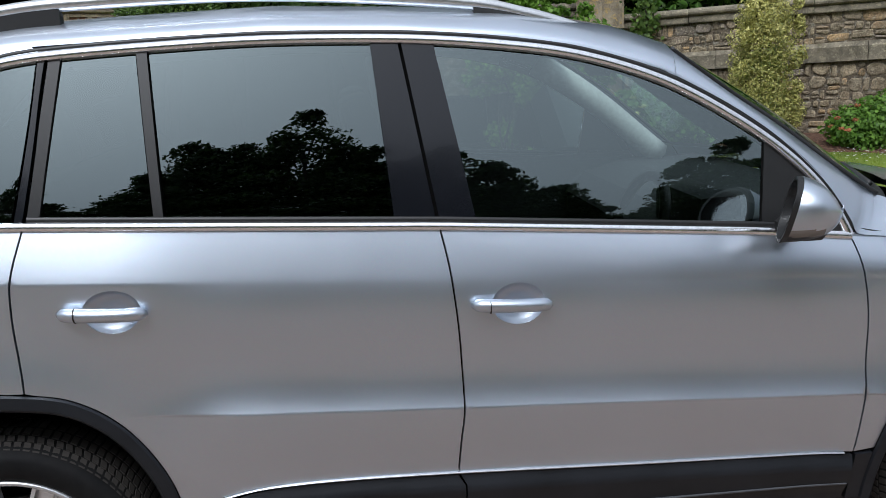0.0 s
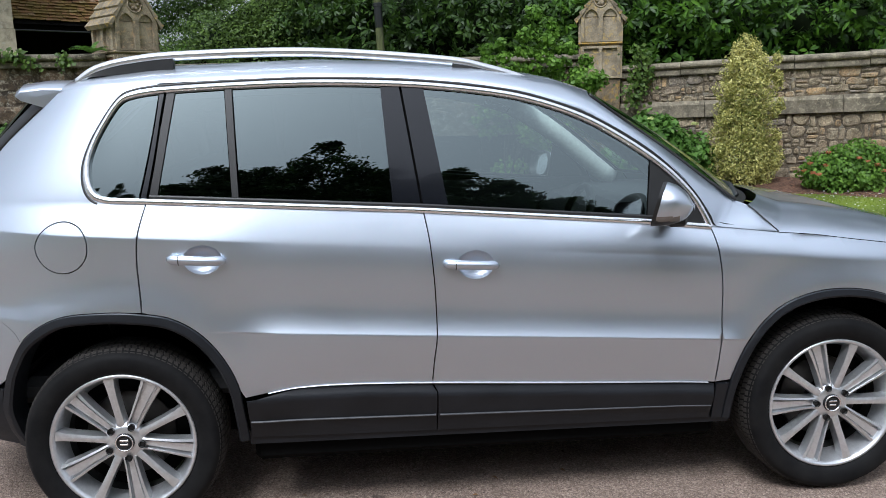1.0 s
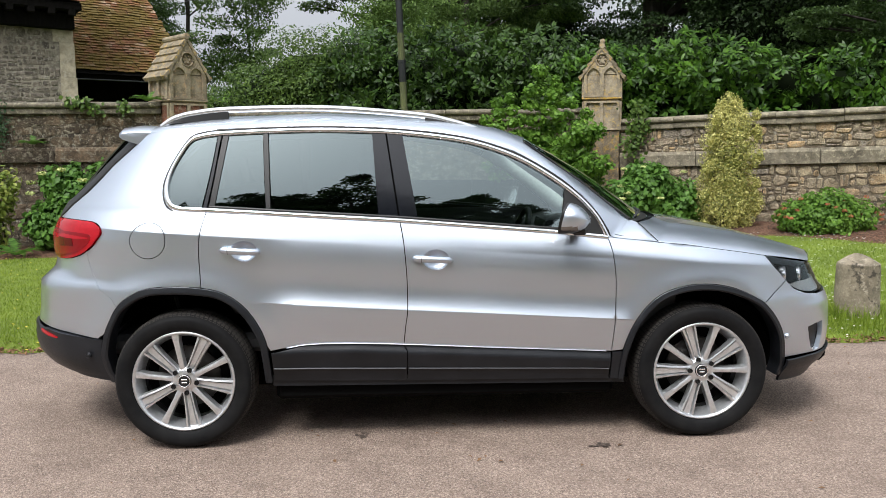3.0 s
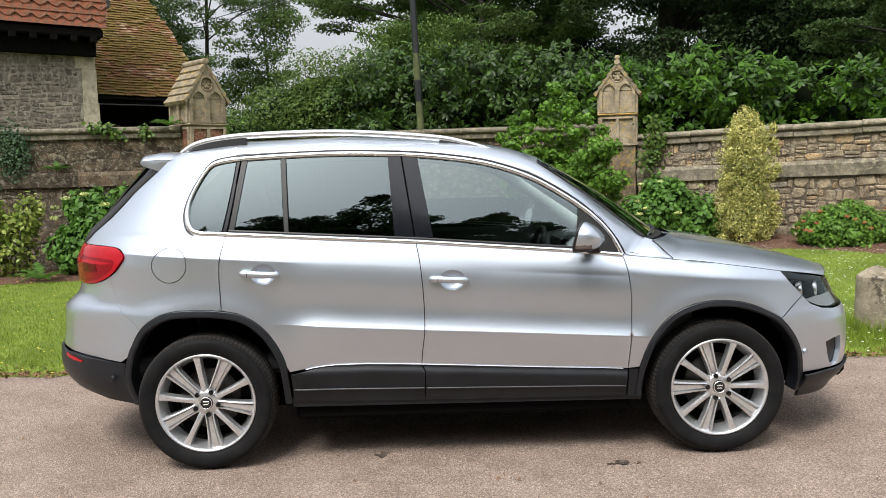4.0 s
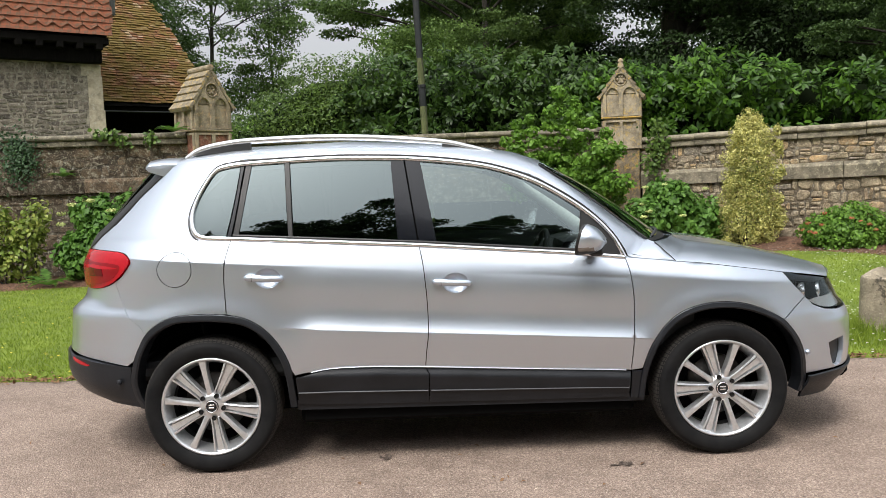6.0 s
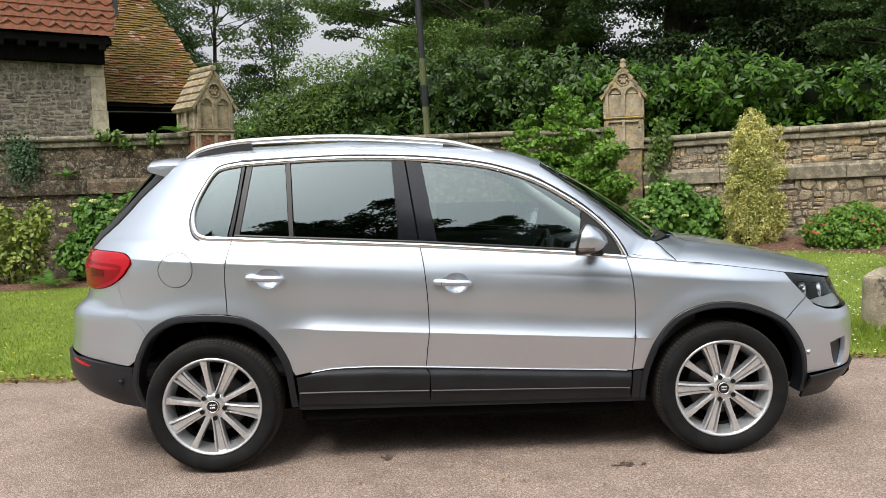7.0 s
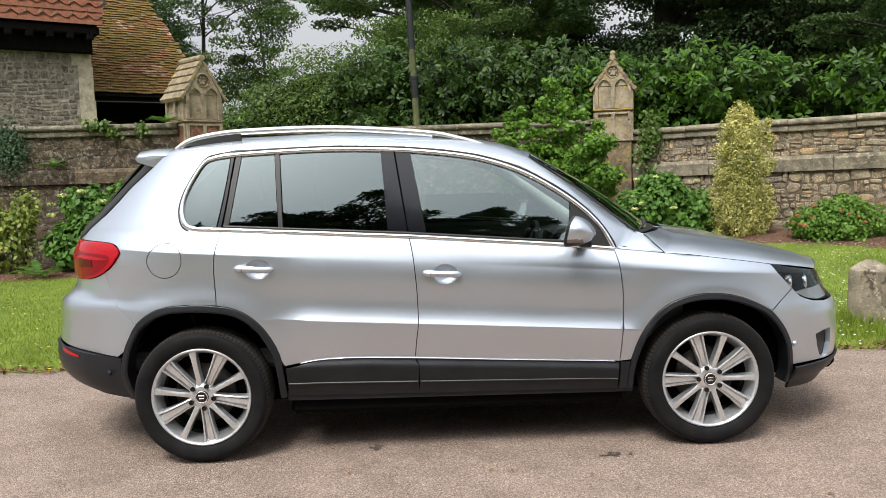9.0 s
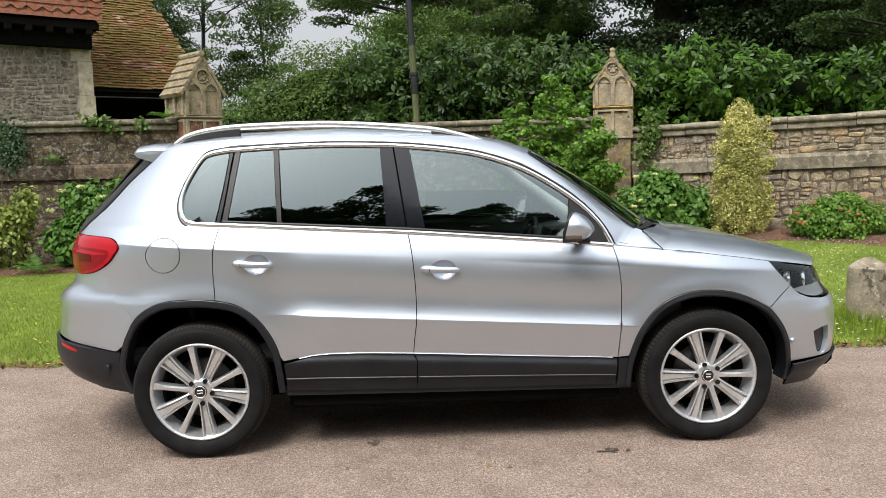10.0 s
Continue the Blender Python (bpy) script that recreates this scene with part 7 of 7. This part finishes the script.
for s in (1, -1):
    v, f = tube([(0.985, -0.772 * s, 1.0975), (1.008, -0.792 * s, 1.0755), (1.03, -0.8145 * s, 1.0505), (1.05, -0.832 * s, 1.029), (1.069, -0.8475 * s, 1.008)], 0.003, 6)
    link_mesh("shut_line", v, f, SATIN_BLACK, bonnet, "dark bonnet shut line", True)
fascia = [np.array(hood[-1]), [(x - 0.02, y, 0.80) for x, y, z in hood[-1]]]
loft("nose_panel", fascia, SATIN_BLACK, car)

# tail: spoiler, rear screen, tailgate, bumper centre
sp = []
rear_edge = np.array(curves[0])
for t, dx, dz in ((0, 0.03, 0.006), (0.45, -0.07, 0.008), (0.9, -0.150, 0.000), (1.0, -0.170, -0.016), (0.9, -0.154, -0.032), (0.3, -0.030, -0.074)):
    k = np.abs(vs_)[:, None] ** 6
    sp.append(rear_edge * np.array((1, 1.0, 1)) + np.array((dx, 0, dz)) * (1 - 0.12 * k))
loft("roof_spoiler", [c[::-1] for c in sp][::-1], PAINT, car, "silver roof spoiler")
ends = [np.array(c[0]) for c in sp]
both_sides("spoiler_end", ends + [np.mean(ends, 0) + np.array((0, -0.002, 0.0))], [(i, (i + 1) % 6, 6) for i in range(6)], PAINT, car, "silver spoiler end", None, False)
SCREEN_EDGE = [(-1.755, 1.548), (-1.80, 1.50), (-1.86, 1.43), (-1.90, 1.35), (-1.95, 1.275), (-2.04, 1.205), (-2.16, 1.172)]
skin_panel("rear_screen", clean(np.array(SCREEN_EDGE + [(-2.3, 1.165), (-2.585, 1.165), (-2.585, 1.56), (-2.1, 1.56)])), PRIVACY, car, "dark tinted rear screen", out=-0.002, step=0.04)
skin_strip("screen_edge", np.array(SCREEN_EDGE) - (0.022, 0), 0.095, SATIN_BLACK, car, "black side blade of the rear screen", out=0.002, round_=0.006)
skin_panel("tailgate", [(-2.235, 1.160), (-2.585, 1.160), (-2.585, 0.925), (-2.235, 0.930)], PAINT, car, "silver tailgate", step=0.03)

# door mirrors
def mirror_grid():
    """The housing in rings from its open rear rim to its nose: an upright rim, a falling brow, a flat foot."""
    verts, rings, n = [], 16, 72
    for i in range(rings + 1):
        t = i / rings
        brow, foot, side = 0.078 * (1 - t ** 2.5) ** 0.6 - 0.022 * t, 0.072 * (1 - 0.45 * t ** 3) * (1 - t ** 9) ** 0.5 - 0.012 * t, 0.088 * (1 - t ** 3.0) ** 0.5
        for j in range(n):
            a = 2 * math.pi * j / n
            cy, cz = math.cos(a), math.sin(a)
            ry = side * abs(cy) ** 0.9 * (1 if cy > 0 else -1)
            rz = (brow if cz > 0 else foot) * abs(cz) ** 0.8 * (1 if cz > 0 else -1)
            verts.append((0.574 + 0.110 * t + 0.020 * (rz / 0.078) * (1 - t), -1.002 + ry - 0.012 * t + 0.03 * t * t, 1.138 + rz))
    c, sn = math.cos(radians(-24)), math.sin(radians(-24))
    return [(0.605 + (x - 0.605) * c - (y + 1.0) * sn, -1.0 + (x - 0.605) * sn + (y + 1.0) * c, z) for x, y, z in verts], rings, n


v, rings, n = mirror_grid()
kinds = {"shell": [], "foot": [], "lamp": []}
for i in range(rings):
    for j in range(n):
        q = (i * n + j, i * n + (j + 1) % n, (i + 1) * n + (j + 1) % n, (i + 1) * n + j)
        x, y, z = np.mean([v[k] for k in q], 0)
        kinds["foot" if z < 1.090 else "lamp" if z < 1.108 and y < -0.96 and i < 10 else "shell"].append(q)
mirrors = both_sides("door_mirror", v, kinds["shell"], PAINT, car, "silver door mirror")
CLEAR_LAMP = plain("clear_indicator", (0.22, 0.20, 0.18), 0.15)
for kind, name, mat_, say in (("foot", "mirror_foot", SATIN_BLACK, "black mirror base"), ("lamp", "indicator", CLEAR_LAMP, "clear indicator lens")):
    for ob, own in zip(both_sides(name, v, kinds[kind], mat_, None, say), mirrors):
        ob.parent = own
for own, sgn in zip(mirrors, (1, -1)):
    rim = np.array(v[:n]) * np.array((1, sgn, 1))
    mid = rim.mean(0)
    back = np.array((-0.014, 0, 0))
    ring = list(rim * 1.0) + list(mid + (rim - mid) * 1.0 + back) + list(mid + (rim - mid) * 0.90 + back) + list(mid + (rim - mid) * 0.84 + np.array((0.02, 0, 0)))
    fs = [(a * n + j, b * n + j, b * n + (j + 1) % n, a * n + (j + 1) % n) for a, b in ((0, 1), (1, 2), (2, 3)) for j in range(n)]
    link_mesh("mirror_rim", ring, fs, SATIN_BLACK, own, "black mirror rim")
    link_mesh("mirror_glass", list(mid + (rim - mid) * 0.86 + np.array((0.012, 0, 0))), [tuple(range(n))], CHROME, own, "mirror glass")
    bm = bmesh.new()
    box(bm, (0.07, 0.14, 0.04), (0.645, -0.905 * sgn, 1.076), 0.012)
    soften(part("mirror_arm", bm, SATIN_BLACK, own, "black mirror arm"))

# roof rails
rail_path = spline([(-1.430, -0.600, 1.596), (-1.36, -0.603, 1.640), (-1.24, -0.606, 1.668), (-1.049, -0.607, 1.684), (-0.606, -0.608, 1.688), (-0.132, -0.606, 1.652), (0.04, -0.603, 1.618), (0.150, -0.600, 1.585), (0.22, -0.598, 1.555)], 7)
v, f = tube(rail_path, 0.0145, 12, 1.15)
rails = both_sides("roof_rail", v, f, RAIL, car, "satin silver roof rail")
for own, sgn in zip(rails, (1, -1)):
    for a, b in ((-1.42, -1.09), (-0.10, 0.20)):
        c = rail_path[(rail_path[:, 0] > a) & (rail_path[:, 0] < b)]
        low = np.array([roof_point(np.asarray(p[0]), np.asarray(p[1] / 0.74)) for p in c])
        vs4 = []
        for p in c:
            zb = float(roof_point(np.asarray(p[0]), np.asarray(-0.60 / -skin(np.asarray(p[0]), np.asarray(np.interp(p[0], *ROOF_EDGE)))[1]))[2]) - 0.01
            vs4 += [(p[0], (p[1] - 0.011) * sgn, p[2]), (p[0], (p[1] - 0.016) * sgn, min(zb, p[2] - 0.003)), (p[0], (p[1] + 0.016) * sgn, min(zb, p[2] - 0.003)), (p[0], (p[1] + 0.011) * sgn, p[2])]
        m = len(c)
        fs = [(i * 4 + k, i * 4 + (k + 1) % 4, (i + 1) * 4 + (k + 1) % 4, (i + 1) * 4 + k) for i in range(m - 1) for k in range(4)] + [(0, 1, 2, 3), tuple((m - 1) * 4 + k for k in (3, 2, 1, 0))]
        link_mesh("rail_foot", vs4, fs, SATIN_BLACK, own, "black rail foot")
v, f = lathe([(0.0, 0.03), (0.012, 0.028), (0.03, 0.0), (0.034, -0.012)], 16)
link_mesh("aerial", [(x * 1.7 - 1.33, y * 0.8, z * 1.6 + 1.655) for x, y, z in v], f, SATIN_BLACK, car, "black roof aerial fin", True)

# floor pan, wheel wells
bm = bmesh.new()
box(bm, (1.72, 1.64, 0.10), (0.0, 0, 0.275), 0.02)
part("floor_pan", bm, DARK, car)
for xa in (-1.302, 1.302):
    for s in (1, -1):
        v, f = [], []
        for i in range(17):
            a = math.pi * i / 16
            for y in (-0.735, -0.45):
                v.append((xa + 0.425 * math.cos(a), y * s, 0.33 + 0.425 * math.sin(a)))
        f = [(2 * i, 2 * i + 1, 2 * i + 3, 2 * i + 2) for i in range(16)] + [tuple(2 * i + 1 for i in range(17))]
        link_mesh("wheel_well", v, f, DARK, car)
bm = bmesh.new()
box(bm, (0.5, 0.9, 0.16), (-1.72, 0, 0.44), 0.03)
box(bm, (0.50, 1.2, 0.10), (1.85, 0, 0.36), 0.03)
box(bm, (2.6, 0.9, 0.10), (0, 0.0, 0.25), 0.02)
part("underbody", bm, DARK, car)

# wheels
def wheel(at, spin, far):
    root = new("wheel")
    root.parent = car
    root.matrix_basis = pose(*at, 0, 0, 180 if far else 0)
    tagged(root, "ten-spoke silver alloy wheel")
    prof = [(0.246, 0.012), (0.250, -0.004), (0.262, -0.016), (0.285, -0.026), (0.308, -0.026), (0.320, -0.022), (0.3275, -0.012), (0.3345, -0.003), (0.340, 0.02), (0.343, 0.07), (0.343, 0.12), (0.340, 0.16), (0.330, 0.20), (0.30, 0.235), (0.24, 0.23)]
    v, f = lathe(prof, 72, "y")
    tyre = link_mesh("tyre", [(x, -y, z) for x, y, z in v], [q[::-1] for q in f], TYRE, root, "black road tyre with worn tread", True)
    # tread blocks
    vb, fb = [], []
    for k in range(96):
        a = 2 * math.pi * k / 96
        for y0, y1, sk in ((-0.008, 0.016, 0.2), (0.020, 0.045, 0.3), (0.052, 0.088, 0.1), (0.096, 0.136, -0.1), (0.145, 0.185, -0.3)):
            i0 = len(vb)
            for y, da in ((y0, 0), (y1, sk)):
                for e in (0.08, 0.78):
                    t = a + (e + da) * 2 * math.pi / 96
                    for r in (0.326, float(np.interp(y, [-0.008, 0.0, 0.016, 0.03, 0.06, 0.14, 0.19], [0.3318, 0.3372, 0.3410, 0.3428, 0.3450, 0.3445, 0.336]))):
                        vb.append((r * math.cos(t), y, r * math.sin(t)))
            fb += [(i0 + 1, i0 + 3, i0 + 7, i0 + 5), (i0, i0 + 1, i0 + 5, i0 + 4), (i0 + 2, i0 + 6, i0 + 7, i0 + 3), (i0, i0 + 2, i0 + 3, i0 + 1)]
    link_mesh("tread", vb, fb, TREAD, tyre, "dusty worn tread")
    v, f = lathe([(0.214, 0.074), (0.212, 0.10), (0.210, 0.16), (0.225, 0.2)], 60, "y")
    link_mesh("rim_barrel", [(x, -y, z) for x, y, z in v], [q[::-1] for q in f], BARREL, root, "dark inner rim barrel", True)
    prof = [(0.251, 0.006), (0.2515, -0.010), (0.246, -0.013), (0.240, -0.009), (0.234, 0.004), (0.228, 0.022), (0.219, 0.045), (0.213, 0.075)]
    v, f = lathe(prof, 72, "y")
    rim = link_mesh("rim", [(x, -y, z) for x, y, z in v], [q[::-1] for q in f], ALLOY, root, "silver alloy rim", True)
    for k in range(10):
        grooved = k % 2 == 0
        a = radians(spin + 36 * k)
        wide = ((0.040, 0.0235), (0.060, 0.0225), (0.10, 0.0235), (0.16, 0.0285), (0.205, 0.034), (0.236, 0.039)) if grooved else ((0.040, 0.018), (0.060, 0.0165), (0.10, 0.015), (0.16, 0.0155), (0.205, 0.0175), (0.236, 0.023))
        depth = [0.012, 0.006, 0.003, -0.002, -0.004, -0.003]
        vv, ff = [], []
        cols = (-1, -0.95, -0.68, -0.62, -0.46, -0.40, 0.40, 0.46, 0.62, 0.68, 0.95, 1) if grooved else (-1, -0.8, -0.25, -0.12, 0.12, 0.25, 0.8, 1)
        for (r, w), d in zip(wide, depth):
            for c in cols:
                low = 0.045 if abs(c) == 1 else (0.003 if abs(c) > 0.75 else 0.0)
                if grooved and r > 0.055:
                    low = 0.026 if 0.44 < abs(c) < 0.65 else 0.011 if abs(c) < 0.44 else low
                vv.append((r, d + low, c * w))
        m = len(cols)
        ff = [(i * m + j, i * m + j + 1, (i + 1) * m + j + 1, (i + 1) * m + j) for i in range(5) for j in range(m - 1)]
        ca, sa = math.cos(a), math.sin(a)
        vv = [(x * ca - z * sa, y, x * sa + z * ca) for x, y, z in vv]
        ob = link_mesh("spoke", vv, ff, ALLOY, root, "grooved spoke" if grooved else "slim spoke")
        soften(ob, 18)
        if grooved:
            b = Vector((0.060 * ca, 0.0, 0.060 * sa))
            v, f = lathe([(0.0, 0.006), (0.006, 0.004), (0.0105, 0.004), (0.0115, -0.002), (0.0125, 0.012)], 10, "y")
            link_mesh("wheel_bolt", [(x + b.x, y + 0.006, z + b.z) for x, y, z in v], f, SATIN_BLACK, root, "dark wheel bolt", True)
    v, f = lathe([(0.0, 0.004), (0.050, 0.004), (0.066, 0.01), (0.072, 0.03)], 40, "y")
    link_mesh("hub", [(x, -y, z) for x, y, z in v], [q[::-1] for q in f], ALLOY, root, "", True)
    v, f = lathe([(0.0, -0.003), (0.0265, -0.003), (0.029, -0.007), (0.032, -0.007), (0.0335, 0.004)], 40, "y")
    link_mesh("hub_cap", [(x, -y, z) for x, y, z in v], [q[::-1] for q in f], SATIN_BLACK, root, "black hub cap", True)
    v, f = lathe([(0.0265, -0.004), (0.0275, -0.009), (0.031, -0.009), (0.0325, -0.003)], 40, "y")
    link_mesh("cap_ring", [(x, -y, z) for x, y, z in v], [q[::-1] for q in f], CHROME, root, "chrome ring", True)
    bm = bmesh.new()
    bmesh.ops.create_cone(bm, cap_ends=True, segments=24, radius1=0.0215, radius2=0.020, depth=0.004, matrix=pose(0, -0.0045, 0, 90, 0, 0))
    emblem = part("emblem", bm, SATIN_BLACK, root, "dark emblem disc")
    for ez, ew in ((0.008, 0.030), (-0.006, 0.026)):
        bm = bmesh.new()
        box(bm, (ew, 0.003, 0.0065), (0, -0.0072, ez), 0.001)
        part("emblem_bar", bm, CHROME, emblem, "plain chrome bar")
    v, f = lathe([(0.06, 0.075), (0.155, 0.075), (0.157, 0.095), (0.06, 0.10)], 40, "y")
    link_mesh("brake_disc", [(x, -y + 0.02, z) for x, y, z in v], [q[::-1] for q in f], STEEL, root, "brake disc", True)
    v, f = lathe([(0.0, 0.105), (0.21, 0.12)], 32, "y")
    link_mesh("backing_plate", [(x, -y, z) for x, y, z in v], [q[::-1] for q in f], DARK, root)
    return root


for xa, spin, spin_far in ((-1.302, 63, 10), (1.302, 36, 50)):
    wheel((xa, -0.868, 0.345), spin, False)
    wheel((xa, 0.868, 0.345), spin_far, True)

# cabin
bm = bmesh.new()
box(bm, (0.14, 0.36, 0.15), (0.61, -0.37, 1.03), 0.04, None, 2)
soften(part("instrument_hood", bm, CABIN, car, "dark instrument hood"), 50)
bm = bmesh.new()
box(bm, (2.9, 1.46, 0.10), (-0.30, 0, 0.50), 0.03)
part("cabin_floor", bm, CABIN, car)
dash_prof = [(0.98, 0.55), (0.60, 0.55), (0.50, 0.80), (0.50, 0.93), (0.58, 1.01), (0.75, 1.055), (1.08, 1.06), (1.2, 0.95), (1.2, 0.55)]
v = [(x, y, z) for y in (-0.74, 0.74) for x, z in dash_prof]
n = len(dash_prof)
link_mesh("dashboard", v, [(i, (i + 1) % n, n + (i + 1) % n, n + i) for i in range(n)] + [tuple(range(n))[::-1], tuple(range(n, 2 * n))], CABIN, car, "dark dashboard")
ring = [(0.42 + 0.06 * math.sin(a), -0.37 + 0.185 * math.cos(a), 0.97 + 0.172 * math.sin(a)) for a in np.linspace(0, 2 * math.pi, 40)]
v, f = tube(ring, 0.017, 8)
wheel_rim = link_mesh("steering_wheel", v, f, LEATHER, car, "black leather steering wheel", True)
for a in (0, math.pi, -math.pi / 2):
    v, f = tube([(0.45, -0.37, 0.96), (0.42 + 0.06 * math.sin(a), -0.37 + 0.18 * math.cos(a), 0.97 + 0.168 * math.sin(a))], 0.018, 6)
    link_mesh("steering_spoke", v, f, RAIL if a != 0 else LEATHER, wheel_rim, "", True)


def seat(x, y, wide, head):
    root = new("seat")
    root.parent = car
    tagged(root, "black leather seat")
    bm = bmesh.new()
    box(bm, (0.52, wide, 0.20), (x + 0.28, y, 0.64), 0.06, None, 2)
    soften(part("cushion", bm, LEATHER, root), 50)
    bm = bmesh.new()
    box(bm, (0.17, wide, 0.66), (x - 0.06, y, 0.95), 0.06, (0, -16, 0), 2)
    soften(part("backrest", bm, LEATHER, root), 50)
    for yy in head:
        bm = bmesh.new()
        box(bm, (0.10, 0.25, 0.17), (x - 0.19, yy, 1.345), 0.04, (0, -12, 0), 2)
        soften(part("headrest", bm, LEATHER, root), 50)
        for d in (-0.06, 0.06):
            v, f = tube([(x - 0.16, yy + d, 1.2), (x - 0.18, yy + d, 1.3)], 0.007, 6)
            link_mesh("headrest_post", v, f, CHROME, root)


seat(-0.20, -0.37, 0.50, (-0.37,))
seat(-0.20, 0.37, 0.50, (0.37,))
seat(-1.05, 0.0, 1.30, (-0.38, 0.38))
bm = bmesh.new()
box(bm, (0.02, 1.25, 0.85), (-1.45, 0, 0.95), 0.01, (0, -14, 0))
part("load_cover", bm, CABIN, car)
headliner = [[(x, y * 0.93, z - 0.035) for x, y, z in c[::3]] for c in curves[2:-3:4]]
loft("headlining", headliner, LINING, car, "pale grey headlining")
for s in (1, -1):
    pl = resample(A_IN, 12) * np.array((1, s, 1)) + np.array((-0.06, 0.035 * s, -0.035))
    v, f = tube(pl, 0.05, 8)
    link_mesh("pillar_lining", v, f, LINING, car, "pale grey pillar lining", True)
    v, f = tube([(-0.29, -0.625 * s, 1.53), (-0.24, -0.735 * s, 1.12)], 0.05, 8)
    link_mesh("pillar_lining", v, f, LINING, car, "pale grey pillar lining", True)
for s in (1, -1):
    bm = bmesh.new()
    box(bm, (1.0, 0.06, 0.5), (0.32, -0.79 * s, 0.83), 0.02)
    box(bm, (0.66, 0.06, 0.5), (-0.56, -0.79 * s, 0.86), 0.02)
    part("door_lining", bm, CABIN, car)
bm = bmesh.new()
box(bm, (0.03, 0.24, 0.07), (0.42, 0, 1.47), 0.012)
part("interior_mirror", bm, SATIN_BLACK, car, "interior mirror")
